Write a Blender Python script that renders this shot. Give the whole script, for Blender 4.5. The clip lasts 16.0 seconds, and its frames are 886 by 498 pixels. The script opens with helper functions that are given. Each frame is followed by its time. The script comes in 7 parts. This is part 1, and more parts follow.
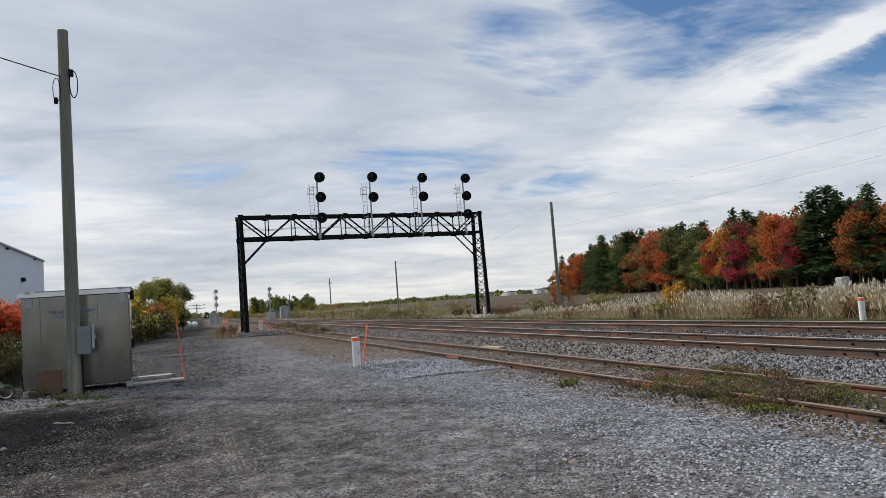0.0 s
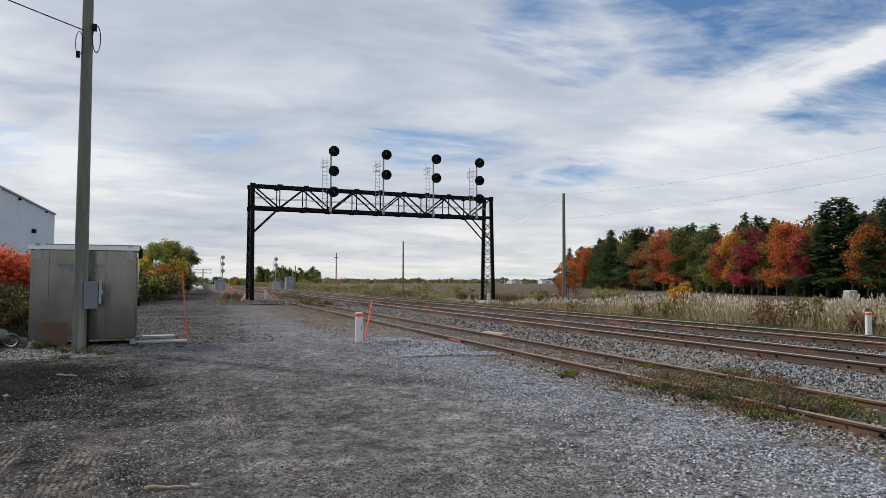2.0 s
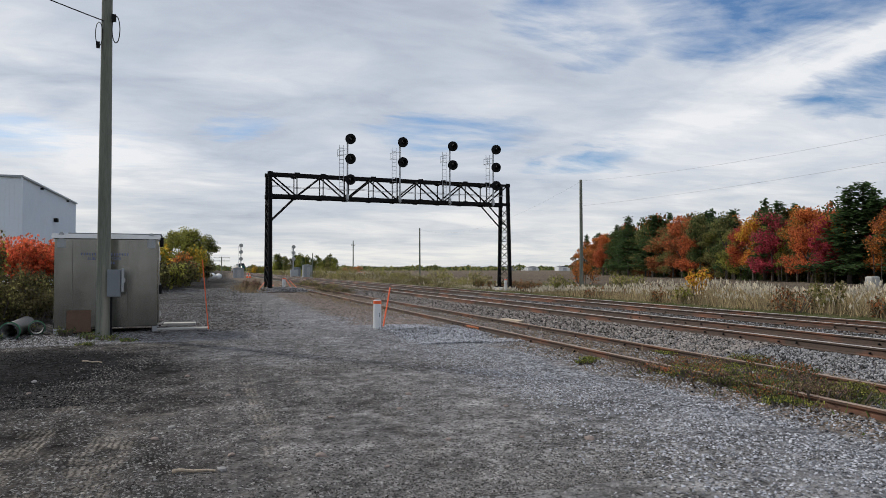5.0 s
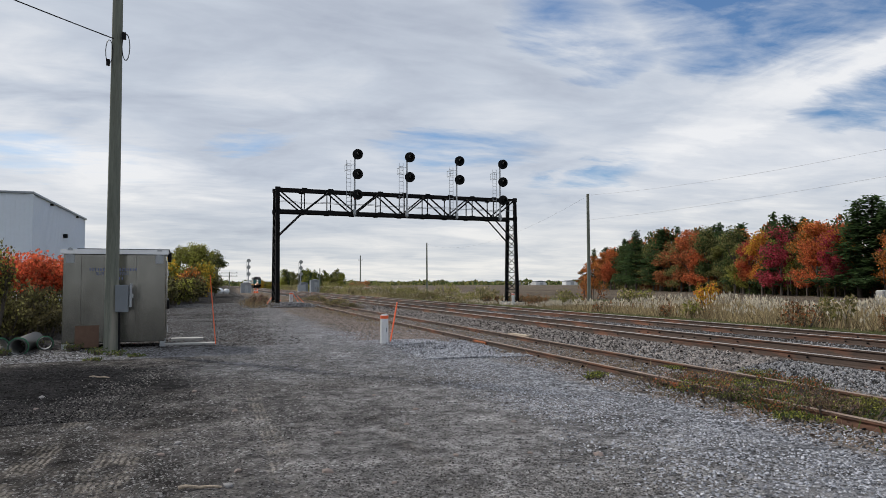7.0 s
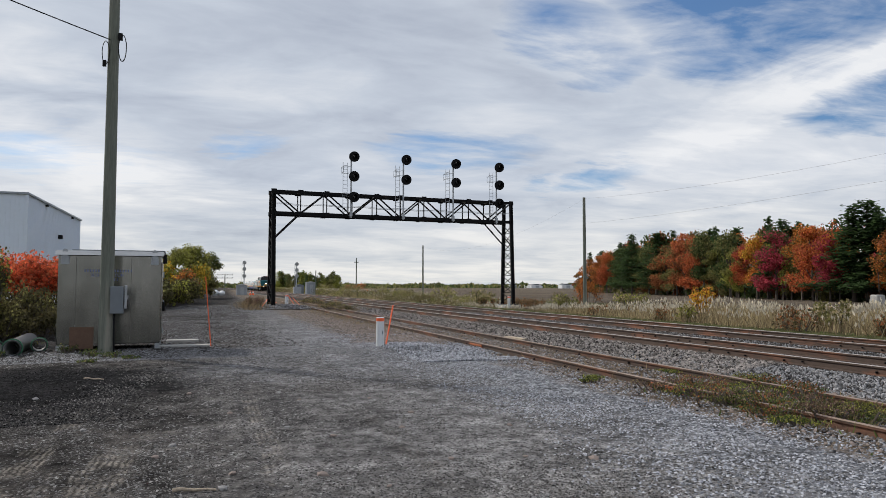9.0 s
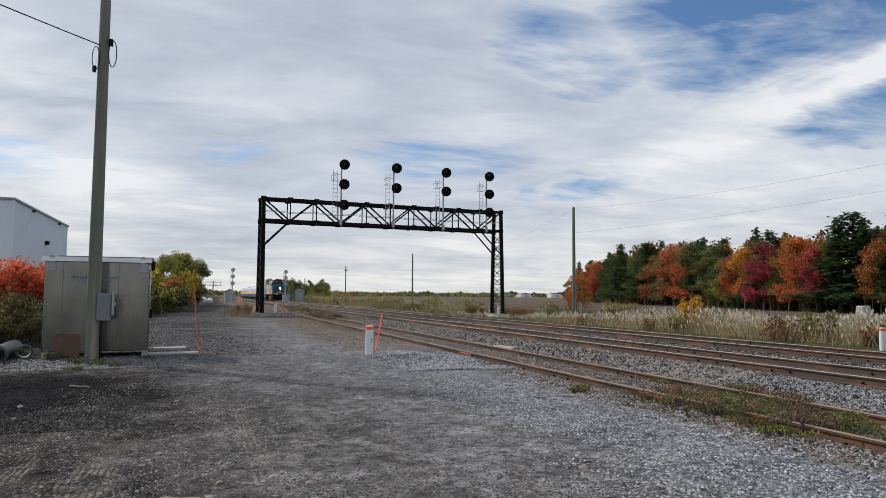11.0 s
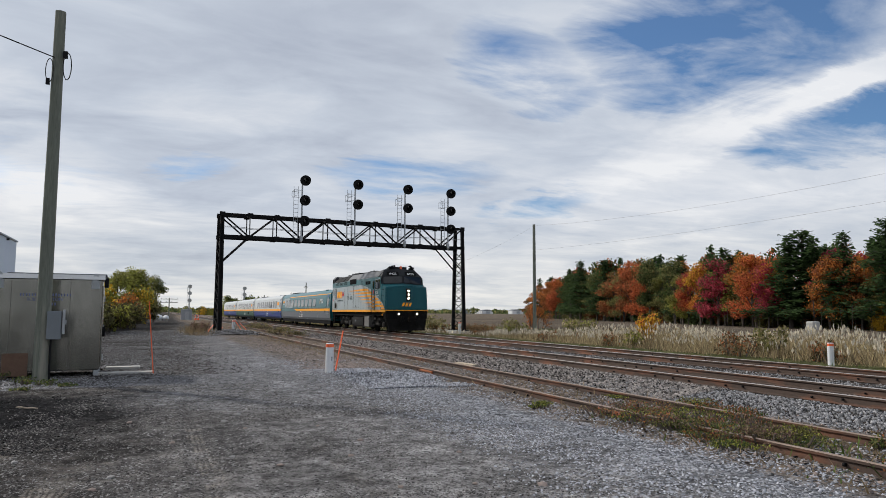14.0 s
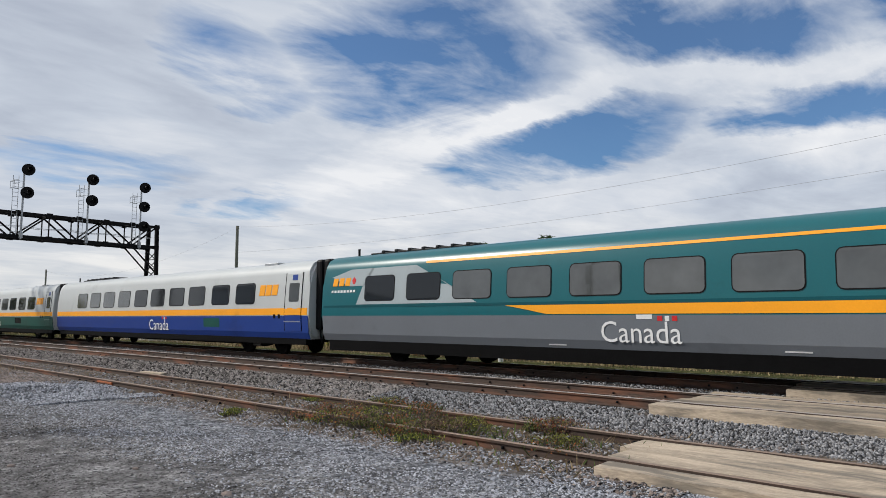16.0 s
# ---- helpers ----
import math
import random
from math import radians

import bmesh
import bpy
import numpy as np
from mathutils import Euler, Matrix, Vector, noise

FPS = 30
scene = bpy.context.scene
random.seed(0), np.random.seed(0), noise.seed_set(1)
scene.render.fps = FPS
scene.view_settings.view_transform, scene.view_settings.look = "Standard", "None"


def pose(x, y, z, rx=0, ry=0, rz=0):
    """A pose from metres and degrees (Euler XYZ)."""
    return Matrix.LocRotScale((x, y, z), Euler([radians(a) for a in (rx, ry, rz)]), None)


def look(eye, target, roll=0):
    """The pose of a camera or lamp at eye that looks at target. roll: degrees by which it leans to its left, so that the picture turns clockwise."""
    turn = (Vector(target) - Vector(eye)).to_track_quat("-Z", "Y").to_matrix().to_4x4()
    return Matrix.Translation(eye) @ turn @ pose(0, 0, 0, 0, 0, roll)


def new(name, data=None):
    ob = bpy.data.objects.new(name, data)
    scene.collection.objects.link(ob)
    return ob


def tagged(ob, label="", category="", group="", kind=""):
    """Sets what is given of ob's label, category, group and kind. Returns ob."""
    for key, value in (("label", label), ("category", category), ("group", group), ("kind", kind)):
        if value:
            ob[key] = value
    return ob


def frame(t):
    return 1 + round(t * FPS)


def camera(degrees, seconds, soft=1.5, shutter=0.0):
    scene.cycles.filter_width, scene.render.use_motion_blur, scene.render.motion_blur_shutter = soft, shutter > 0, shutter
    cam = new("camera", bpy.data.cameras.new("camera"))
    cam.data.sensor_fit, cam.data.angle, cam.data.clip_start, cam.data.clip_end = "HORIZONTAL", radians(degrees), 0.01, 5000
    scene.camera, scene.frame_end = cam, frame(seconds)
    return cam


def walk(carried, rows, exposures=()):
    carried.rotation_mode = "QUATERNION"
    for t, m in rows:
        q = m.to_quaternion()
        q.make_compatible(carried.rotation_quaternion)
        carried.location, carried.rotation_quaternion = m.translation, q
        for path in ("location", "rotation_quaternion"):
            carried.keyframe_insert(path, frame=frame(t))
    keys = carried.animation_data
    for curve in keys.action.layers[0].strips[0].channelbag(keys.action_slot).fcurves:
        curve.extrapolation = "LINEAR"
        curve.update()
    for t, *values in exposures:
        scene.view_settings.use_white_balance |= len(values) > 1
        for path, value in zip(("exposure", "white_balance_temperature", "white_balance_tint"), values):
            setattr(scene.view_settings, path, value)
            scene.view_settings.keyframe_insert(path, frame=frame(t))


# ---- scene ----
cam = camera(65.7, 16.0, soft=0.7)
# seconds, place, yaw, pitch, roll: a hand-held camera that turns and sways a little
TURNS = [
    (0.0, 0.072, -0.026, 1.685, -20.635, 4.153, 4.262), (0.5, 0.023, 0.027, 1.672, -20.277, 2.356, 2.793), (1.0, 0.035, 0.025, 1.676, -20.161, 3.441, 1.221),
    (1.5, 0.042, 0.017, 1.678, -20.476, 3.572, 0.637), (2.0, 0.039, 0.016, 1.667, -20.243, 2.75, -0.09), (2.5, 0.031, 0.002, 1.669, -19.88, 2.786, 0.247),
    (3.0, 0.025, 0.005, 1.666, -17.992, 3.072, 0.471), (3.5, 0.004, 0.001, 1.677, -18.242, 1.55, 0.439), (6.0, -0.002, -0.012, 1.664, -19.124, 1.991, -0.084),
    (6.5, 0.006, 0.0, 1.672, -18.337, 2.688, 0.183), (7.0, 0.004, 0.001, 1.666, -18.272, 2.91, 0.209), (7.5, 0.003, 0.0, 1.666, -18.37, 3.052, 0.044),
    (8.0, 0.006, -0.0, 1.666, -18.36, 3.025, 0.087), (10.5, -0.003, 0.016, 1.668, -19.303, 3.648, -0.345), (11.0, -0.006, 0.006, 1.667, -19.49, 3.862, -0.361),
    (11.5, -0.013, 0.006, 1.672, -19.646, 4.109, -0.395), (12.0, -0.008, -0.003, 1.667, -19.836, 4.33, -0.374), (12.5, -0.004, 0.006, 1.676, -19.878, 4.325, -0.409),
    (13.0, -0.014, -0.002, 1.677, -20.269, 4.54, -0.359), (13.5, -0.0, -0.006, 1.674, -20.92, 4.772, -0.133), (14.0, -0.01, -0.029, 1.678, -22.695, 5.261, -0.234),
    (14.5, 0.021, -0.044, 1.693, -26.981, 5.648, 0.009), (15.0, 0.118, -0.006, 1.697, -34.384, 5.623, 0.381), (15.5, 0.106, -0.045, 1.668, -42.481, 5.742, -0.069),
    (16.0, 0.067, -0.097, 1.667, -46.975, 5.662, 0.032),
]
walk(cam, [(t, pose(x, y, z, 90 + p, r, a)) for t, x, y, z, a, p, r in TURNS])

# ---- world and sun ----
SUN_EL, SUN_AZ = 36.0, 38.0        # degrees up, and left of the way along the tracks


def build_world():
    w = bpy.data.worlds.new("sky")
    scene.world = w
    w.use_nodes = True
    nt = w.node_tree
    nt.nodes.clear()
    N, K = nt.nodes.new, nt.links.new

    def math_(op, a, b=None, c=None, clamp=False):
        n = N("ShaderNodeMath")
        n.operation, n.use_clamp = op, clamp
        for i, v in enumerate((a, b, c)):
            if v is None:
                continue
            if isinstance(v, (int, float)):
                n.inputs[i].default_value = v
            else:
                K(v, n.inputs[i])
        return n.outputs[0]

    out, bg = N("ShaderNodeOutputWorld"), N("ShaderNodeBackground")
    sky = N("ShaderNodeTexSky")
    sky.sky_type, sky.sun_disc = "NISHITA", False
    sky.sun_elevation, sky.sun_rotation = radians(SUN_EL), radians(-SUN_AZ)
    sky.air_density, sky.dust_density, sky.ozone_density = 1.0, 0.6, 1.6
    tc = N("ShaderNodeTexCoord")
    sep = N("ShaderNodeSeparateXYZ")
    K(tc.outputs["Generated"], sep.inputs[0])
    x, y, z = sep.outputs
    az = math_("MULTIPLY", math_("ARCTAN2", math_("MULTIPLY", x, -1.0), y), 57.2958)     # left positive
    el = math_("MULTIPLY", math_("ARCSINE", z), 57.2958)
    # cloud sheet: a plane high above, so that the texture closes up towards the horizon
    zz = math_("MAXIMUM", math_("ADD", z, 0.10), 0.03)
    px, py = math_("DIVIDE", x, zz), math_("DIVIDE", y, zz)
    comb = N("ShaderNodeCombineXYZ")
    K(px, comb.inputs[0])
    K(py, comb.inputs[1])

    def noise_(scale, detail, rough, turn=0, stretch=1.0, dist=0.0, off=0.0):
        mp = N("ShaderNodeMapping")
        mp.inputs["Rotation"].default_value = (0, 0, radians(turn))
        mp.inputs["Scale"].default_value = (stretch, 1, 1)
        mp.inputs["Location"].default_value = (off, off * 0.7, off * 0.3)
        K(comb.outputs[0], mp.inputs[0])
        n = N("ShaderNodeTexNoise")
        n.inputs["Scale"].default_value, n.inputs["Detail"].default_value = scale, detail
        n.inputs["Roughness"].default_value, n.inputs["Distortion"].default_value = rough, dist
        K(mp.outputs[0], n.inputs["Vector"])
        return n.outputs["Fac"]

    fine = noise_(1.7, 7, 0.55, 35, 0.75, 0.9, 3.1)
    wisp = noise_(3.6, 8, 0.6, 40, 0.6, 0.8, 7.7)
    broad = noise_(0.75, 4, 0.5, 30, 0.8, 0.4, 1.3)
    warp = math_("ADD", math_("MULTIPLY", math_("SUBTRACT", fine, 0.5), 9.0), math_("MULTIPLY", math_("SUBTRACT", wisp, 0.5), 6.0))

    warp2 = math_("ADD", math_("MULTIPLY", math_("SUBTRACT", noise_(2.1, 6, 0.6, 20, 0.7, 0.3, 11.0), 0.5), 7.0), math_("MULTIPLY", math_("SUBTRACT", noise_(6.0, 6, 0.65, 47, 0.35, 0.3, 5.0), 0.5), 4.5))

    def blob(a0, e0, ra, re, tilt, soft=1.0):
        """An opening in the cloud sheet about one direction, ragged by the noise."""
        da = math_("SUBTRACT", math_("MULTIPLY_ADD", warp, 0.75, az), a0)
        de = math_("SUBTRACT", math_("MULTIPLY_ADD", warp2, 0.55, el), e0)
        c, s = math.cos(radians(tilt)), math.sin(radians(tilt))
        u = math_("DIVIDE", math_("ADD", math_("MULTIPLY", da, -c), math_("MULTIPLY", de, s)), ra)
        v = math_("DIVIDE", math_("ADD", math_("MULTIPLY", da, s), math_("MULTIPLY", de, c)), re)
        d = math_("ADD", math_("MULTIPLY", u, u), math_("MULTIPLY", v, v))
        return math_("MULTIPLY", math_("SUBTRACT", 1.0, d, clamp=True), soft)

    holes = veils = None
    for h in SKY_GAPS:
        b = blob(*h)
        holes = b if holes is None else math_("MAXIMUM", holes, b)
    for h in SKY_BANKS:
        b = blob(*h)
        veils = b if veils is None else math_("MAXIMUM", veils, b)
    shred = noise_(8.0, 7, 0.62, 45, 0.5, 0.9, 2.2)
    rag = math_("ADD", math_("MULTIPLY", math_("SUBTRACT", fine, 0.5), 2.4), math_("ADD", math_("MULTIPLY", math_("SUBTRACT", wisp, 0.5), 1.3), math_("MULTIPLY", math_("SUBTRACT", shred, 0.5), 0.55)))
    # cover: 1 in cloud, 0 in clear sky; ragged where an opening thins out
    edge = math_("MULTIPLY", math_("MULTIPLY", holes, 3.0, clamp=True), 0.95)
    cover = math_("SUBTRACT", math_("MULTIPLY_ADD", rag, math_("ADD", edge, 0.12), 1.08), math_("MULTIPLY", holes, 1.72))
    cover = math_("MAXIMUM", cover, 0.04)
    bank = math_("MULTIPLY", veils, math_("MULTIPLY_ADD", rag, 1.3, 1.25))
    cover = math_("MAXIMUM", cover, math_("MINIMUM", bank, 0.97))
    low = math_("SUBTRACT", 1.0, math_("DIVIDE", el, 9.0), clamp=True)
    cover = math_("MAXIMUM", cover, math_("MULTIPLY", low, 0.92))
    cover = math_("MINIMUM", cover, 1.0)
    # cloud brightness: grey bellies, bright banks
    tone = math_("ADD", 0.53, math_("MULTIPLY", math_("SUBTRACT", broad, 0.5), 1.15))
    tone = math_("ADD", tone, math_("MULTIPLY", math_("SUBTRACT", fine, 0.5), 0.75))
    tone = math_("ADD", tone, math_("MULTIPLY", math_("SUBTRACT", shred, 0.5), 0.22))
    tone = math_("ADD", tone, math_("MULTIPLY", math_("MINIMUM", bank, 1.0), 0.24))
    tone = math_("ADD", tone, math_("MULTIPLY", low, 0.24), clamp=True)
    ramp = N("ShaderNodeValToRGB")
    ramp.color_ramp.elements[0].position, ramp.color_ramp.elements[0].color = 0.05, (0.34, 0.385, 0.49, 1)
    ramp.color_ramp.elements[1].position, ramp.color_ramp.elements[1].color = 0.95, (0.87, 0.885, 0.915, 1)
    mid = ramp.color_ramp.elements.new(0.5)
    mid.color = (0.572, 0.628, 0.72, 1)
    K(tone, ramp.inputs[0])
    warm = N("ShaderNodeMixRGB")
    warm.blend_type = "MULTIPLY"
    K(math_("MULTIPLY", low, 0.8), warm.inputs[0])
    K(ramp.outputs[0], warm.inputs[1])
    warm.inputs[2].default_value = (1.0, 0.965, 0.88, 1)
    dim = N("ShaderNodeMixRGB")
    dim.blend_type, dim.inputs[0].default_value = "MULTIPLY", 1.0
    dim.inputs[2].default_value = (SKY_BLUE * 0.70, SKY_BLUE * 1.02, SKY_BLUE * 1.33, 1)
    K(sky.outputs[0], dim.inputs[1])
    mix = N("ShaderNodeMixRGB")
    K(cover, mix.inputs[0])
    K(dim.outputs[0], mix.inputs[1])
    K(warm.outputs[0], mix.inputs[2])
    K(mix.outputs[0], bg.inputs[0])
    bg.inputs[1].default_value = SKY_STRENGTH
    K(bg.outputs[0], out.inputs[0])


SKY_STRENGTH, SKY_BLUE = 0.97, 0.080
# openings in the cloud: way round (left positive), height, half width, half height, tilt
SKY_GAPS = [(-46.0, 21.2, 14, 6.6, 0, 0.72), (-57.5, 14.2, 12.5, 3.3, 8, 0.74), (-77, 15.2, 11, 2.2, 0, 0.74), (-68, 22.2, 16, 3.1, -4, 0.72), (-30, 20.2, 7, 3.2, -20, 0.37), (-33.5, 17.8, 4.5, 2.0, 18, 0.32), (-20, 11.3, 9, 1.8, 3, 0.32),
            (-30.3, 8.8, 6, 1.4, 9, 0.38), (-2.2, 11.2, 5, 1.1, 10, 0.26), (10, 9.6, 9, 2.6, 0, 0.2), (-52, 30, 14, 4, 0, 0.8), (-90, 26, 16, 8, 10), (60, 30, 20, 8, 20, 0.8), (150, 28, 24, 9, 15, 0.8), (-130, 30, 22, 10, 10, 0.8)]
# bright banks
SKY_BANKS = [(-42, 12.9, 15, 1.9, 19, 0.75), (-56, 17.1, 11.5, 1.8, 14), (-71, 18.6, 13, 1.6, -2, 0.9), (-77, 12.4, 15, 2.2, 0, 0.5), (6.3, 7.9, 10, 2.6, -6, 0.5), (14, 14.8, 7, 3.6, 0, 0.6), (-5, 15.9, 10, 3.4, 8, 0.4), (-24, 17, 7, 4.5, 15, 0.3), (-40, 7.4, 15, 2.2, 4, 0.3), (38, 30, 14, 12, 0, 1.0)]
build_world()

sun = new("sun", bpy.data.lights.new("sun", "SUN"))
sun.data.energy, sun.data.angle, sun.data.color = 3.2, radians(3.0), (1.0, 0.945, 0.86)
_a, _e = radians(SUN_AZ), radians(SUN_EL)
sun.matrix_world = look((-60 * math.sin(_a) * math.cos(_e), 60 * math.cos(_a) * math.cos(_e), 60 * math.sin(_e)), (0, 0, 0))

# ---- materials ----
def mat(name, base, rough=0.7, metal=0.0, vary=0.25, scale=3.0, fine=40.0, bump=0.25, dist=0.01, second=None, mixpos=0.5, island=0.0, rnd=0.0,
        stretch=(1, 1, 1), emit=0.0, spec=0.5, coat=0.0, world=False, thin=0.0):
    """A surface with broad stains and fine grain; second: a colour that shows in patches."""
    m = bpy.data.materials.new(name)
    m.use_nodes = True
    nt = m.node_tree
    N, K = nt.nodes.new, nt.links.new
    b = nt.nodes["Principled BSDF"]
    b.inputs["Roughness"].default_value, b.inputs["Metallic"].default_value = rough, metal
    b.inputs["Specular IOR Level"].default_value = spec
    b.inputs["Coat Weight"].default_value = coat
    tc, mp = N("ShaderNodeTexCoord"), N("ShaderNodeMapping")
    mp.inputs["Scale"].default_value = stretch
    if world:
        g = N("ShaderNodeNewGeometry")
        K(g.outputs["Position"], mp.inputs[0])
    else:
        K(tc.outputs["Object"], mp.inputs[0])

    def nz(s, d, r=0.6):
        n = N("ShaderNodeTexNoise")
        n.inputs["Scale"].default_value, n.inputs["Detail"].default_value, n.inputs["Roughness"].default_value = s, d, r
        K(mp.outputs[0], n.inputs["Vector"])
        return n.outputs["Fac"]

    a, f = nz(scale, 4), nz(fine, 3)
    dark = tuple(c * (1 - vary) for c in base)
    lite = tuple(min(1, c * (1 + vary)) for c in base)
    r = N("ShaderNodeValToRGB")
    r.color_ramp.elements[0].position, r.color_ramp.elements[1].position = 0.3, 0.7
    r.color_ramp.elements[0].color, r.color_ramp.elements[1].color = (*dark, 1), (*lite, 1)
    mx = N("ShaderNodeMath")
    mx.operation = "MULTIPLY_ADD"
    mx.inputs[1].default_value = 0.45
    K(f, mx.inputs[0])
    ml = N("ShaderNodeMath")
    ml.operation = "MULTIPLY"
    ml.inputs[1].default_value = 0.55
    K(a, ml.inputs[0])
    K(ml.outputs[0], mx.inputs[2])
    K(mx.outputs[0], r.inputs[0])
    col = r.outputs[0]
    if second:
        n2 = nz(scale * 0.6 + 0.13, 6, 0.65)
        rr = N("ShaderNodeValToRGB")
        rr.color_ramp.elements[0].position, rr.color_ramp.elements[1].position = mixpos - 0.06, mixpos + 0.06
        K(n2, rr.inputs[0])
        mm = N("ShaderNodeMixRGB")
        K(rr.outputs[0], mm.inputs[0])
        K(col, mm.inputs[1])
        mm.inputs[2].default_value = (*second, 1)
        col = mm.outputs[0]
    if island or rnd:
        h = N("ShaderNodeHueSaturation")
        src = N("ShaderNodeNewGeometry").outputs["Random Per Island"] if island else N("ShaderNodeObjectInfo").outputs["Random"]
        amount = island or rnd
        mr = N("ShaderNodeMapRange")
        mr.inputs["To Min"].default_value, mr.inputs["To Max"].default_value = 1 - amount, 1 + amount
        K(src, mr.inputs[0])
        K(mr.outputs[0], h.inputs["Value"])
        K(col, h.inputs["Color"])
        col = h.outputs[0]
    K(col, b.inputs["Base Color"])
    if bump:
        bp = N("ShaderNodeBump")
        bp.inputs["Strength"].default_value, bp.inputs["Distance"].default_value = bump, dist
        K(f, bp.inputs["Height"])
        K(bp.outputs[0], b.inputs["Normal"])
    if thin:
        tr, mxs, out = N("ShaderNodeBsdfTranslucent"), N("ShaderNodeMixShader"), nt.nodes["Material Output"]
        mxs.inputs[0].default_value = thin
        K(col, tr.inputs[0])
        K(b.outputs[0], mxs.inputs[1])
        K(tr.outputs[0], mxs.inputs[2])
        K(mxs.outputs[0], out.inputs[0])
    if emit:
        b.inputs["Emission Color"].default_value, b.inputs["Emission Strength"].default_value = (*base, 1), emit
    return m


M = {}
M["wood_pole"] = mat("weathered_pole_wood", (0.15, 0.162, 0.132), 0.85, vary=0.4, scale=5, fine=60, bump=0.5, stretch=(1, 1, 0.08), second=(0.25, 0.235, 0.195), mixpos=0.58)
# upright tone blotches in the steel's colour imitate uneven reflections
M["stainless"] = mat("brushed_stainless", (0.215, 0.215, 0.2), 0.2, 0.97, vary=0.3, scale=1.1, fine=2.2, bump=0.35, dist=0.02, stretch=(1, 1, 0.35))
M["galv"] = mat("galvanised_steel", (0.36, 0.38, 0.40), 0.5, 0.6, vary=0.2, scale=3, fine=50, bump=0.08)
M["black_steel"] = mat("black_painted_steel", (0.005, 0.005, 0.006), 0.7, 0.0, vary=0.5, scale=2, fine=30, bump=0.3, second=(0.022, 0.010, 0.007), mixpos=0.64, spec=0.15)
M["black"] = mat("dull_black", (0.004, 0.004, 0.005), 0.55, vary=0.4, scale=3, fine=40, bump=0.05, spec=0.15)
M["white_plastic"] = mat("white_plastic", (0.66, 0.67, 0.68), 0.5, vary=0.08, scale=3, fine=30, bump=0.05, second=(0.5, 0.5, 0.48), mixpos=0.7)
M["orange"] = mat("orange_plastic", (0.82, 0.13, 0.035), 0.5, vary=0.15, scale=4, fine=30, bump=0.05)
M["rust"] = mat("rusted_rail_steel", (0.062, 0.04, 0.03), 0.8, 0.1, vary=0.45, scale=1.2, fine=45, bump=0.4, second=(0.2, 0.08, 0.042), mixpos=0.57, stretch=(1, 0.25, 1))
M["rail_top"] = mat("worn_rail_head", (0.46, 0.41, 0.37), 0.4, 0.6, vary=0.2, scale=1.5, fine=30, bump=0.1, stretch=(1, 0.1, 1))
M["spur_top"] = mat("dull_spur_rail_head", (0.24, 0.175, 0.135), 0.6, 0.3, vary=0.3, scale=1.5, fine=30, bump=0.2, stretch=(1, 0.1, 1))
M["tie"] = mat("creosoted_tie_wood", (0.07, 0.055, 0.045), 0.9, vary=0.4, scale=4, fine=60, bump=0.6, stretch=(0.2, 1, 1), rnd=0.35)
M["plank"] = mat("weathered_crossing_timber", (0.37, 0.30, 0.225), 0.9, vary=0.5, scale=4, fine=50, bump=0.8, stretch=(1, 0.2, 1), second=(0.17, 0.145, 0.115), mixpos=0.56, rnd=0.2)
M["concrete"] = mat("grey_concrete", (0.38, 0.37, 0.35), 0.85, vary=0.2, scale=3, fine=60, bump=0.3, second=(0.28, 0.27, 0.25), mixpos=0.6)
M["siding"] = mat("pale_metal_siding", (0.70, 0.76, 0.84), 0.55, 0.0, vary=0.05, scale=0.2, fine=3, bump=0.05)
M["roof_dark"] = mat("dark_roof_edge", (0.09, 0.10, 0.11), 0.6, vary=0.2, scale=1)


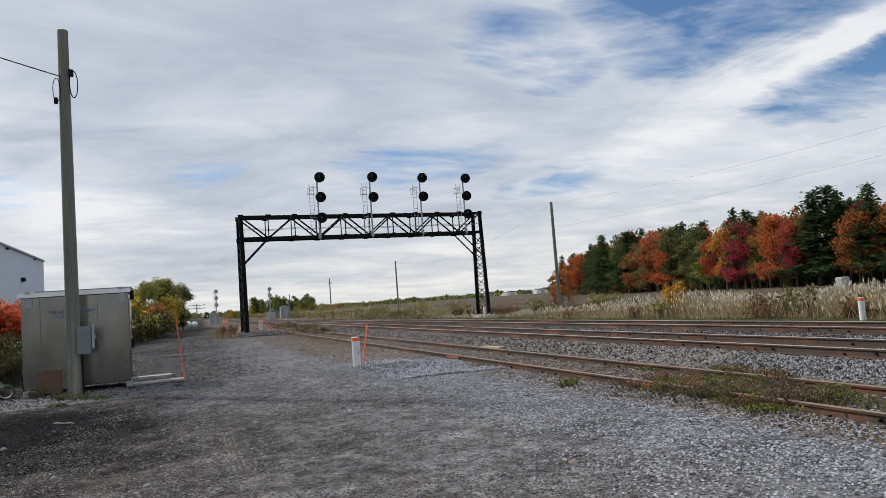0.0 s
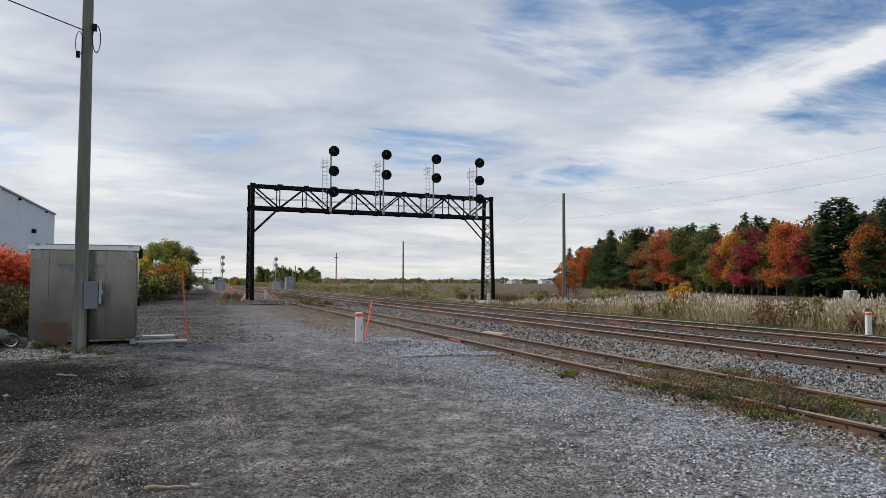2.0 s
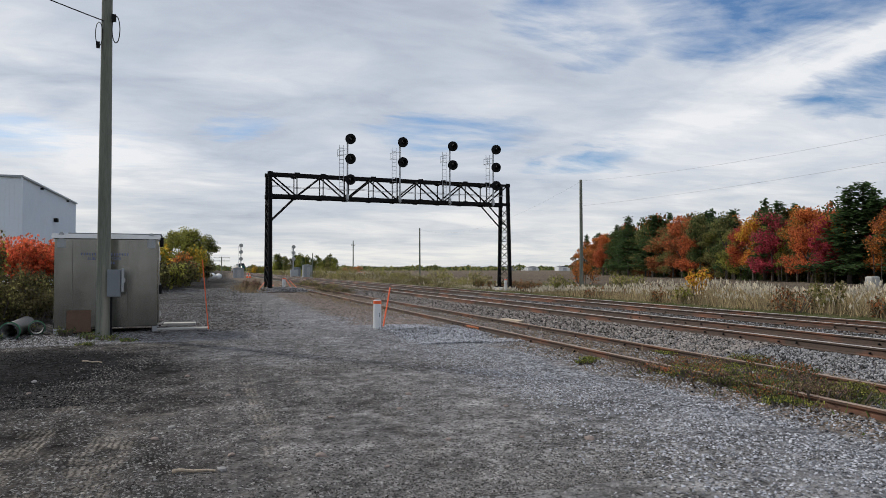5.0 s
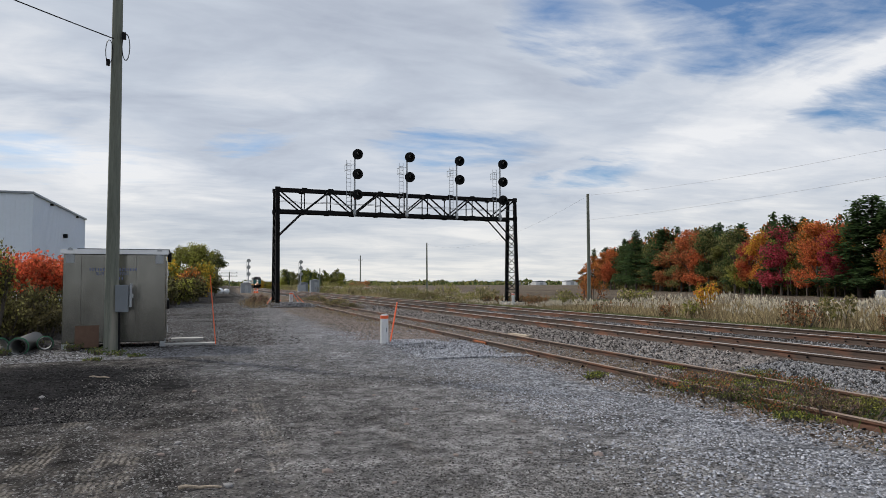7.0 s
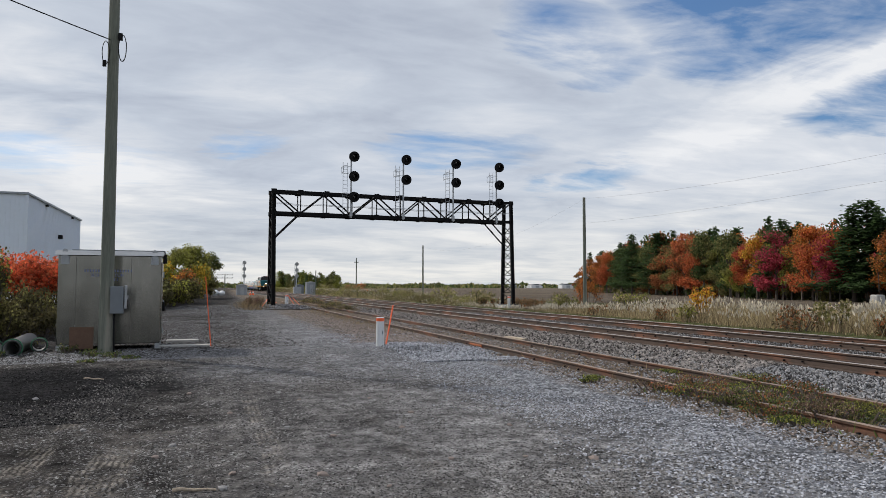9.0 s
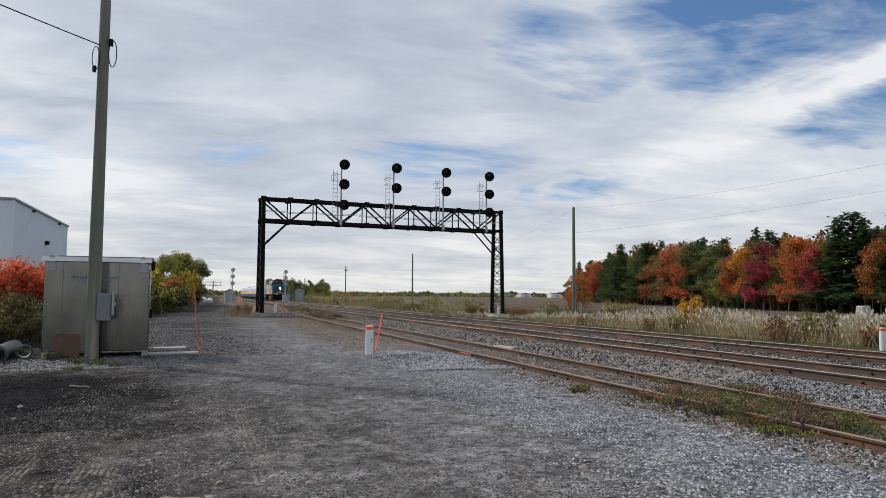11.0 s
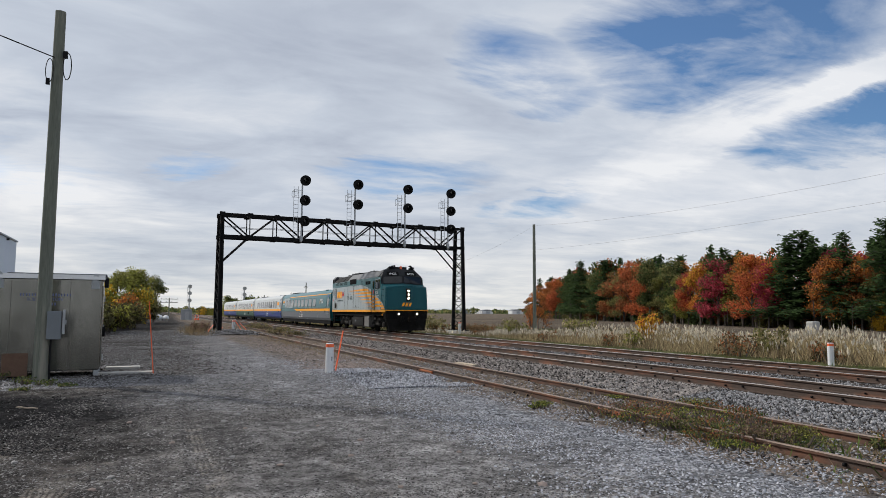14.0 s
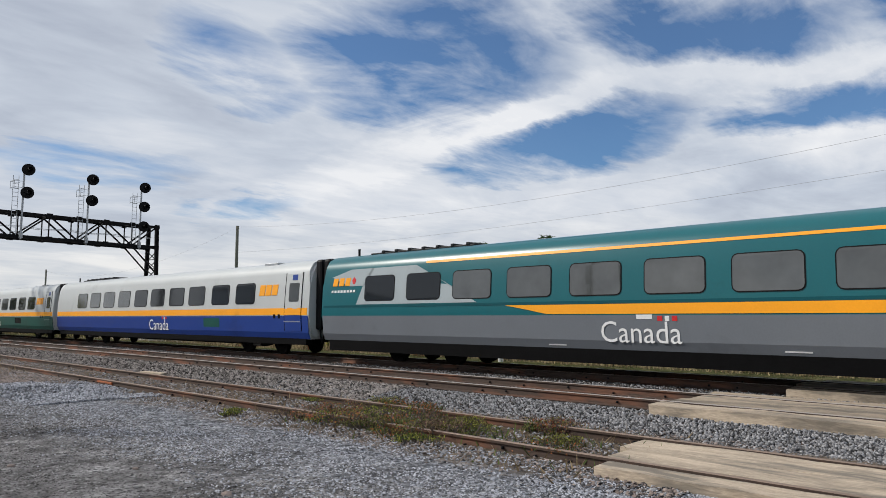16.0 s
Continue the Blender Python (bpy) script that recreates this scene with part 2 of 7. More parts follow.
def ground_material():
    """Gravel yard, pale crushed stone by the spur, verge and ploughed field, by where they lie."""
    m = bpy.data.materials.new("yard_and_field_ground")
    m.use_nodes = True
    nt = m.node_tree
    N, K = nt.nodes.new, nt.links.new
    b = nt.nodes["Principled BSDF"]
    b.inputs["Roughness"].default_value, b.inputs["Specular IOR Level"].default_value = 1.0, 0.02
    g, sp = N("ShaderNodeNewGeometry"), N("ShaderNodeSeparateXYZ")
    K(g.outputs["Position"], sp.inputs[0])
    X, Y = sp.outputs[0], sp.outputs[1]

    def nz(s, d, r=0.6, vec=None):
        n = N("ShaderNodeTexNoise")
        n.inputs["Scale"].default_value, n.inputs["Detail"].default_value, n.inputs["Roughness"].default_value = s, d, r
        K(vec or g.outputs["Position"], n.inputs["Vector"])
        return n.outputs["Fac"]

    def op(o, a, c=None, clamp=False):
        n = N("ShaderNodeMath")
        n.operation, n.use_clamp = o, clamp
        for i, v in enumerate((a, c)):
            if v is None:
                continue
            if isinstance(v, (int, float)):
                n.inputs[i].default_value = v
            else:
                K(v, n.inputs[i])
        return n.outputs[0]

    def step(v, lo, hi):
        n = N("ShaderNodeMapRange")
        n.interpolation_type = "SMOOTHSTEP"
        n.inputs[1].default_value, n.inputs[2].default_value = lo, hi
        K(v, n.inputs[0])
        return n.outputs[0]

    def ramp(v, *stops):
        r = N("ShaderNodeValToRGB")
        while len(r.color_ramp.elements) < len(stops):
            r.color_ramp.elements.new(0.5)
        for e, (p, c) in zip(r.color_ramp.elements, stops):
            e.position, e.color = p, (*c, 1)
        K(v, r.inputs[0])
        return r.outputs[0]

    def mixc(fac, a, c):
        n = N("ShaderNodeMixRGB")
        K(fac, n.inputs[0])
        K(a, n.inputs[1])
        K(c, n.inputs[2])
        return n.outputs[0]

    edge = op("MULTIPLY", op("SUBTRACT", nz(0.45, 5), 0.5), 2.6)
    vor = N("ShaderNodeTexVoronoi")
    vor.inputs["Scale"].default_value = 24.0
    K(g.outputs["Position"], vor.inputs["Vector"])
    vcol = N("ShaderNodeSeparateColor")
    K(vor.outputs["Color"], vcol.inputs[0])
    vor2 = N("ShaderNodeTexVoronoi")
    vor2.inputs["Scale"].default_value = 42.0
    K(g.outputs["Position"], vor2.inputs["Vector"])
    vc2 = N("ShaderNodeSeparateColor")
    K(vor2.outputs["Color"], vc2.inputs[0])
    broad, midn = nz(0.22, 5, 0.62), nz(1.6, 5, 0.65)
    # trodden dark yard: fines with pale specks
    fines = ramp(op("ADD", op("MULTIPLY", broad, 0.5), op("MULTIPLY", midn, 0.5)), (0.40, YARD[0]), (0.5, YARD[1]), (0.60, YARD[2]))
    speck = ramp(vc2.outputs[0], (0.0, (0.015, 0.015, 0.016)), (0.6, (0.11, 0.105, 0.102)), (1.0, (0.46, 0.455, 0.45)))
    dust = ramp(op("ADD", op("MULTIPLY", broad, 0.4), op("MULTIPLY", midn, 0.6)), (0.38, (0.13, 0.124, 0.125)), (0.5, (0.275, 0.266, 0.266)), (0.62, (0.45, 0.436, 0.434)))
    fines = mixc(step(op("ADD", op("ADD", X, op("MULTIPLY", Y, -0.05)), edge), -1.6, 2.6), fines, dust)
    grain = nz(60.0, 4, 0.7)
    fines = mixc(op("MULTIPLY", step(grain, 0.5, 0.68), 0.45), fines, speck)
    yard = mixc(op("MULTIPLY", step(op("ADD", vc2.outputs[1], op("MULTIPLY", nz(0.9, 4), 1.1)), 1.05, 1.4), 0.8), fines, speck)
    # loose crushed stone
    stone = ramp(vcol.outputs[0], (0.0, (0.06, 0.063, 0.07)), (0.5, (0.225, 0.231, 0.252)), (1.0, (0.47, 0.48, 0.51)))
    vlong = N("ShaderNodeMapping")
    vlong.inputs["Scale"].default_value = (1, 0.16, 1)
    K(g.outputs["Position"], vlong.inputs[0])
    run = nz(0.5, 5, 0.6, vlong.outputs[0])
    near_spur = step(op("ADD", op("ADD", X, edge), op("MULTIPLY", op("SUBTRACT", nz(1.2, 5), 0.5), 2.5)), 3.6, 6.0)
    col = mixc(near_spur, yard, stone)
    band = op("MULTIPLY", step(op("ADD", op("ADD", X, edge), op("MULTIPLY", Y, -0.22)), -4.6, -2.6), step(op("ADD", Y, edge), 11.0, 14.0))
    col = mixc(op("MULTIPLY", band, 0.45), col, stone)
    # brown, weedy soil at the spur
    soil = ramp(midn, (0.3, (0.08, 0.062, 0.048)), (0.5, (0.165, 0.13, 0.10)), (0.7, (0.28, 0.23, 0.18)))
    col = mixc(op("MULTIPLY", step(op("ADD", X, op("MULTIPLY", edge, 0.6)), 5.7, 6.5), op("SUBTRACT", 1.0, step(X, 9.3, 9.9))), col, soil)
    soil2 = op("MULTIPLY", op("MULTIPLY", step(op("ADD", X, edge), 3.6, 4.6), step(op("ADD", Y, edge), 20.0, 23.0)), op("SUBTRACT", 1.0, step(X, 9.0, 9.8)))
    col = mixc(op("MULTIPLY", soil2, 0.85), col, soil)
    # black cinders at the pole
    cin = op("MULTIPLY", op("SUBTRACT", 1.0, step(op("ADD", op("ADD", X, op("MULTIPLY", Y, -0.12)), op("MULTIPLY", edge, 0.9)), -3.1, -1.2)), step(op("ADD", Y, edge), 8.6, 11.4))
    cin = op("MULTIPLY", cin, op("SUBTRACT", 1.0, step(op("ADD", Y, edge), 14.8, 16.4)))
    col = mixc(op("MULTIPLY", cin, 0.93), col, ramp(midn, (0.3, (0.006, 0.006, 0.007)), (0.7, (0.026, 0.0255, 0.027))))
    # wheel ruts: paler packed dirt with tread marks
    wob = op("MULTIPLY", op("SUBTRACT", nz(0.3, 2), 0.5), 0.45)
    tread = N("ShaderNodeTexWave")
    tread.wave_type, tread.bands_direction = "BANDS", "X"
    tread.inputs["Scale"].default_value, tread.inputs["Distortion"].default_value, tread.inputs["Detail"].default_value = 5.2, 5.0, 3.0
    tread.inputs["Detail Scale"].default_value = 2.2
    K(g.outputs["Position"], tread.inputs["Vector"])
    for x0, half, y0, y1, amt in ((-1.66, 0.17, 4.5, 8.9, 0.8), (-1.6, 0.14, 8.6, 11.2, 0.55), (-0.90, 0.23, 4.5, 8.6, 0.8), (-1.28, 0.1, 4.5, 7.4, 0.5), (0.57, 0.11, 5.0, 11.8, 0.65), (1.9, 0.12, 4.0, 9.5, 0.25)):
        dx = op("ABSOLUTE", op("SUBTRACT", op("ADD", X, wob), x0))
        inside = op("MULTIPLY", op("SUBTRACT", 1.0, step(dx, half * 0.7, half * 1.15)), op("MULTIPLY", step(op("ADD", Y, edge), y0, y0 + 1.2), op("SUBTRACT", 1.0, step(op("ADD", Y, edge), y1 - 1.5, y1))))
        inside = op("MULTIPLY", inside, step(nz(2.4, 6, 0.7), 0.42, 0.58))
        rutc = ramp(op("MULTIPLY", op("ADD", tread.outputs["Fac"], midn), 0.5), (0.3, (0.09, 0.08, 0.07)), (0.66, (0.36, 0.325, 0.285)))
        col = mixc(op("MULTIPLY", inside, amt), col, rutc)
    # verge and field
    verge = ramp(midn, (0.3, (0.05, 0.06, 0.022)), (0.55, (0.10, 0.10, 0.045)), (0.7, (0.19, 0.165, 0.09)))
    col = mixc(step(op("ADD", X, op("MULTIPLY", edge, 0.4)), 19.4, 20.4), col, verge)
    col = mixc(op("SUBTRACT", 1.0, step(op("ADD", X, edge), -8.5, -6.5)), col, verge)
    field = ramp(nz(0.05, 5, 0.6), (0.3, (0.10, 0.08, 0.062)), (0.7, (0.17, 0.14, 0.11)))
    col = mixc(step(op("ADD", X, op("MULTIPLY", edge, 2.0)), 40.0, 46.0), col, field)
    far = op("SUBTRACT", 1.0, step(X, -220.0, -120.0))
    col = mixc(far, col, field)
    # churned dark soil along the left of the way
    bank = op("MULTIPLY", op("SUBTRACT", 1.0, step(op("ADD", op("SUBTRACT", X, op("MULTIPLY", Y, 0.025)), edge), -1.0, 1.6)), op("MULTIPLY", step(Y, 19.0, 23.0), step(X, -8.0, -6.5)))
    col = mixc(op("MULTIPLY", bank, 0.75), col, ramp(midn, (0.3, (0.016, 0.015, 0.015)), (0.7, (0.06, 0.055, 0.052))))
    # clods and hollows darken and lighten everything a little
    lump = op("ADD", op("MULTIPLY", nz(5.0, 5, 0.7), 0.6), op("MULTIPLY", nz(0.9, 5, 0.65), 0.4))
    shade = N("ShaderNodeMapRange")
    shade.inputs[1].default_value, shade.inputs[2].default_value, shade.inputs[3].default_value, shade.inputs[4].default_value = 0.38, 0.62, 0.45, 1.55
    K(lump, shade.inputs[0])
    hs = N("ShaderNodeHueSaturation")
    K(col, hs.inputs["Color"])
    K(shade.outputs[0], hs.inputs["Value"])
    col = hs.outputs[0]
    K(col, b.inputs["Base Color"])
    h = op("ADD", op("MULTIPLY", vcol.outputs[1], 0.5), op("ADD", op("MULTIPLY", vc2.outputs[2], 0.3), op("ADD", op("MULTIPLY", midn, 0.9), op("MULTIPLY", nz(22.0, 6, 0.75), 0.9))))
    bp = N("ShaderNodeBump")
    bp.inputs["Strength"].default_value, bp.inputs["Distance"].default_value = 1.0, 0.06
    K(h, bp.inputs["Height"])
    K(bp.outputs[0], b.inputs["Normal"])
    return m


YARD = ((0.025, 0.0232, 0.0228), (0.064, 0.058, 0.0545), (0.15, 0.134, 0.122))
M["ground"] = ground_material()


# ---- mesh helpers ----
def box(bm, x0, x1, y0, y1, z0, z1, bevel=0.0):
    r = bmesh.ops.create_cube(bm, size=1.0, matrix=Matrix.Translation(((x0 + x1) / 2, (y0 + y1) / 2, (z0 + z1) / 2)) @ Matrix.Diagonal((abs(x1 - x0), abs(y1 - y0), abs(z1 - z0), 1)))
    if bevel:
        es = list({e for v in r["verts"] for e in v.link_edges})
        bmesh.ops.bevel(bm, geom=es, offset=bevel, segments=2, affect="EDGES", profile=0.5)


def cyl(bm, a, b, r0, r1=None, n=12, caps=True):
    a, b = Vector(a), Vector(b)
    d = b - a
    m = Matrix.Translation((a + b) / 2) @ d.to_track_quat("Z", "Y").to_matrix().to_4x4()
    bmesh.ops.create_cone(bm, cap_ends=caps, segments=n, radius1=r0, radius2=r0 if r1 is None else r1, depth=d.length, matrix=m)


def bar(bm, a, b, w, h=None):
    """A square bar from a to b."""
    a, b = Vector(a), Vector(b)
    d = b - a
    m = Matrix.Translation((a + b) / 2) @ d.to_track_quat("Z", "Y").to_matrix().to_4x4() @ Matrix.Diagonal((w, h or w, d.length, 1))
    bmesh.ops.create_cube(bm, size=1.0, matrix=m)


def prism(bm, pts, axis, lo, hi):
    """A flat outline pushed along an axis: pts are (u, v) in the two other axes."""
    def at(u, v, w):
        return {"x": (w, u, v), "y": (u, w, v), "z": (u, v, w)}[axis]
    a = [bm.verts.new(at(u, v, lo)) for u, v in pts]
    b = [bm.verts.new(at(u, v, hi)) for u, v in pts]
    n = len(pts)
    bm.faces.new(a)
    bm.faces.new(b[::-1])
    for i in range(n):
        bm.faces.new((a[i], b[i], b[(i + 1) % n], a[(i + 1) % n]))


def as_mesh(name, bm, material, smooth=False):
    bmesh.ops.recalc_face_normals(bm, faces=bm.faces)
    me = bpy.data.meshes.new(name)
    bm.to_mesh(me)
    bm.free()
    for x in (material if isinstance(material, (list, tuple)) else [material]):
        me.materials.append(x)
    if smooth:
        me.polygons.foreach_set("use_smooth", [True] * len(me.polygons))
        me.set_sharp_from_angle(angle=radians(35))
    return me


def part(name, bm, material, parent, label="", smooth=False, at=None):
    ob = new(name, as_mesh(name, bm, material, smooth) if isinstance(bm, bmesh.types.BMesh) else bm)
    ob.parent = parent
    if at:
        ob.location = at
    if label:
        tagged(ob, label)
    return ob


def thing(name, label, category, at=(0, 0, 0), rz=0.0, group="", kind=""):
    ob = new(name)
    ob.empty_display_size = 0.2
    ob.matrix_basis = pose(*at, 0, 0, rz)
    return tagged(ob, label, category, group, kind)


def single(name, bm, material, label, category, at=(0, 0, 0), group="", kind="", smooth=False, rz=0.0):
    ob = new(name, as_mesh(name, bm, material, smooth) if isinstance(bm, bmesh.types.BMesh) else bm)
    ob.matrix_basis = pose(*at, 0, 0, rz)
    return tagged(ob, label, category, group, kind)


def scatter(name, base, faces, mats, material, smooth=False, index=None):
    """Many small copies of one shape in one mesh. base: (n, 3) points, mats: (k, 3, 4) placements."""
    base, mats = np.asarray(base, float), np.asarray(mats, float)
    k, n = len(mats), len(base)
    v = np.einsum("kij,nj->kni", mats[:, :, :3], base) + mats[:, None, :, 3]
    me = bpy.data.meshes.new(name)
    sizes = [len(fc) for fc in faces]
    flat = np.concatenate([np.asarray(fc) for fc in faces])
    loops = (flat[None, :] + (np.arange(k) * n)[:, None]).ravel()
    me.vertices.add(k * n)
    me.vertices.foreach_set("co", v.astype(np.float32).ravel())
    me.loops.add(len(loops))
    me.loops.foreach_set("vertex_index", loops.astype(np.int32))
    tot = np.tile(sizes, k)
    me.polygons.add(len(tot))
    me.polygons.foreach_set("loop_start", np.concatenate([[0], np.cumsum(tot)[:-1]]).astype(np.int32))
    me.polygons.foreach_set("loop_total", tot.astype(np.int32))
    for x in (material if isinstance(material, (list, tuple)) else [material]):
        me.materials.append(x)
    if index is not None:
        me.polygons.foreach_set("material_index", np.repeat(index, len(faces)).astype(np.int32))
    if smooth:
        me.polygons.foreach_set("use_smooth", [True] * len(tot))
    me.update(calc_edges=True)
    return me


def spins(rng, k, tilt=math.pi):
    """k random turns, leaning up to tilt from upright."""
    a, b, c = rng.uniform(0, 2 * np.pi, k), rng.uniform(-tilt, tilt, k), rng.uniform(-tilt, tilt, k)
    ca, sa, cb, sb, cc, sc = np.cos(a), np.sin(a), np.cos(b), np.sin(b), np.cos(c), np.sin(c)
    o, i = np.zeros(k), np.ones(k)
    rz = np.stack([np.stack([ca, -sa, o], 1), np.stack([sa, ca, o], 1), np.stack([o, o, i], 1)], 1)
    rx = np.stack([np.stack([i, o, o], 1), np.stack([o, cb, -sb], 1), np.stack([o, sb, cb], 1)], 1)
    ry = np.stack([np.stack([cc, o, sc], 1), np.stack([o, i, o], 1), np.stack([-sc, o, cc], 1)], 1)
    return rz @ ry @ rx


def placed(rot, size, pos):
    """Placements from turns (k,3,3), sizes (k,) or (k,3) and places (k,3)."""
    size = np.asarray(size)
    size = size[:, None] if size.ndim == 1 else size
    return np.concatenate([rot * size[:, None, :], np.asarray(pos)[:, :, None]], 2)


STONE = [(0, 0, .8), (.9, .1, .1), (.2, .8, -.1), (-.8, .4, .15), (-.6, -.7, .05), (.4, -.85, .1), (.1, .1, -.7)]
STONE_F = [(0, 1, 2), (0, 2, 3), (0, 3, 4), (0, 4, 5), (0, 5, 1), (6, 2, 1), (6, 3, 2), (6, 4, 3), (6, 5, 4), (6, 1, 5)]

PEBBLE = [(0.1, -0.1, .75), (.9, .1, -.2), (.25, .85, -.25), (-.75, .5, -.2), (-.7, -.65, -.25), (.4, -.85, -.2)]
PEBBLE_F = [(0, 1, 2), (0, 2, 3), (0, 3, 4), (0, 4, 5), (0, 5, 1)]


# ---- ground ----
SPUR_X, MAIN_X, FAR_X = 7.83, 11.95, 16.0
SPUR_TOP, MAIN_TOP = 0.11, 0.27


def ground_height(x, y):
    """Flat yard, a slight rise under the main tracks, a shallow ditch beyond them, a cinder heap at the pole."""
    z = 0.018 * noise.noise((x * 0.5, y * 0.5, 0)) + 0.05 * noise.noise((x * 0.09, y * 0.09, 3.0))
    near = max(0.0, 1 - math.hypot(x, y) / 2.5)
    z *= 1 - near
    if x > 20:
        z -= 0.25 * min(1, (x - 20) / 6)
    if 6 < x < 20:
        z = z * 0.3 - 0.02
    if -6 < x < 6 and 3 < y < 21:
        f = min(1.0, (6 - abs(x)) / 1.5, (y - 3) / 1.5, (21 - y) / 2)
        z += f * (0.014 * noise.noise((x * 2.2, y * 2.2, 9)) + 0.011 * noise.noise((x * 6.1, y * 6.1, 5)) + 0.007 * abs(noise.noise((x * 14, y * 14, 1))))
        for rx, rw, ry in ((-1.66, 0.2, 9.5), (-0.9, 0.25, 8.8), (0.57, 0.13, 12)):
            if y < ry:
                z -= f * 0.02 * math.exp(-((x - rx) / rw) ** 4) - f * 0.012 * math.exp(-((abs(x - rx) - rw * 1.5) / 0.06) ** 2)
    z += 0.13 * math.exp(-((x + 3.4) / 1.8) ** 2 - ((y - 13.4) / 1.5) ** 2)
    return z


def axis_steps(lo, hi, f0, f1):
    """Even steps near the eye, finest from f0 to f1, ever longer far off."""
    a, v, s = [0.0], 0.0, 0.4
    while v < hi:
        s = 0.4 if v < 26 else s * 1.25
        v += s
        a.append(v)
    v, s = 0.0, 0.4
    while v > lo:
        s = 0.4 if v > -8 else s * 1.3
        v -= s
        a.insert(0, v)
    a = [q for q in a if q < f0 - 0.05 or q > f1 + 0.05] + [f0 + (f1 - f0) * i / 140 for i in range(141)]
    return sorted(a)


def build_ground():
    xs, ys = axis_steps(-3500, 3500, -5.0, 5.5), axis_steps(-3500, 3500, 4.5, 17.0)
    verts = [(x, y, ground_height(x, y) if abs(x) < 60 and abs(y) < 90 else (-0.25 if x > 20 else 0.0)) for y in ys for x in xs]
    w = len(xs)
    faces = [(j * w + i, j * w + i + 1, (j + 1) * w + i + 1, (j + 1) * w + i) for j in range(len(ys) - 1) for i in range(w - 1)]
    me = bpy.data.meshes.new("ground")
    me.from_pydata(verts, [], faces)
    me.materials.append(M["ground"])
    me.polygons.foreach_set("use_smooth", [True] * len(faces))
    tagged(new("ground", me), "gravel rail yard running into weedy verge and ploughed field", "ground", kind="structure")


build_ground()

# ---- tracks ----
RAIL = [(-.068, 0), (.068, 0), (.068, .012), (.012, .03), (.009, .12), (.035, .135), (.037, .165), (.026, .172), (-.026, .172), (-.037, .165), (-.035, .135), (-.009, .12), (-.012, .03), (-.068, .012)]


def rail_mesh(name, length0, length1, top):
    bm = bmesh.new()
    n = 40
    cuts = [length0 + (length1 - length0) * i / n for i in range(n + 1)]
    rings = [[bm.verts.new((u, y, v)) for u, v in RAIL] for y in cuts]
    k = len(RAIL)
    for a, b in zip(rings, rings[1:]):
        for i in range(k):
            f = bm.faces.new((a[i], b[i], b[(i + 1) % k], a[(i + 1) % k]))
            f.material_index = 1 if i in (7, 6, 8) else 0
    bm.faces.new(rings[0])
    bm.faces.new(rings[-1][::-1])
    return as_mesh(name, bm, [M["rust"], M[top]])


def build_track(name, x, top, label, head, y0, y1, ties):
    t = thing(name, label, "railway track", (x, 0, 0), kind="structure")
    me = rail_mesh("rail", y0, y1, head)
    for side in (-0.755, 0.755):
        part("rail", me, None, t, at=(side, 0, top - 0.172))
    bm = bmesh.new()
    box(bm, -1.3, 1.3, -0.115, 0.115, -0.17, 0, 0.012)
    tm = as_mesh("tie", bm, M["tie"])
    rng = random.Random(name)
    for i in range(ties):
        o = part("tie", tm, None, t, at=(rng.uniform(-.05, .05), -9 + i * 0.53 + rng.uniform(-.03, .03), top - 0.176 - rng.uniform(0, 0.012)))
        o.rotation_euler = (0, 0, rng.uniform(-.02, .02))
    # spikes and tie plates along both rails
    bm = bmesh.new()
    box(bm, -0.10, 0.10, -0.09, 0.09, 0, 0.016)
    plate = np.array([v.co[:] for v in bm.verts])
    pf = [[v.index for v in f.verts] for f in bm.faces]
    bm.free()
    pos = [(s, -9 + i * 0.53, top - 0.178) for i in range(ties) for s in (-0.755, 0.755)]
    k = len(pos)
    eye = np.repeat(np.eye(3)[None], k, 0)
    part("tie_plate", scatter("tie_plate", plate, pf, placed(eye, np.ones(k), pos), M["rust"]), None, t)["kind"] = "stuff"
    bolt = np.array([(sx * .5, sy * .5, sz * .5) for sx in (-1, 1) for sy in (-1, 1) for sz in (-1, 1)])
    bf = [(0, 1, 3, 2), (4, 6, 7, 5), (0, 4, 5, 1), (2, 3, 7, 6), (0, 2, 6, 4), (1, 5, 7, 3)]
    pos = [(s - 0.03, -9 + i * 0.53 + 0.13 + rng.uniform(-.1, .1), top - 0.172 + rng.uniform(.04, .09)) for i in range(ties) for s in (-0.755, 0.755) if rng.random() < 0.45]
    k = len(pos)
    eye = eye[:k]
    part("rail_anchor", scatter("rail_anchor", bolt, bf, placed(eye, np.repeat([[.035, .03, .035]], k, 0), pos), M["black_steel"]), None, t)["kind"] = "stuff"
    return t


def ballast_height(x):
    """Across the line: shoulder, the two main beds and the ditch side."""
    pts = [(9.3, -0.06), (9.9, 0.0), (10.6, 0.075), (13.4, 0.085), (14.6, 0.085), (17.3, 0.085), (18.3, -0.02), (19.6, -0.2), (20.4, -0.35)]
    for (a, za), (b, zb) in zip(pts, pts[1:]):
        if a <= x <= b:
            return za + (zb - za) * (x - a) / (b - a)
    return -0.4


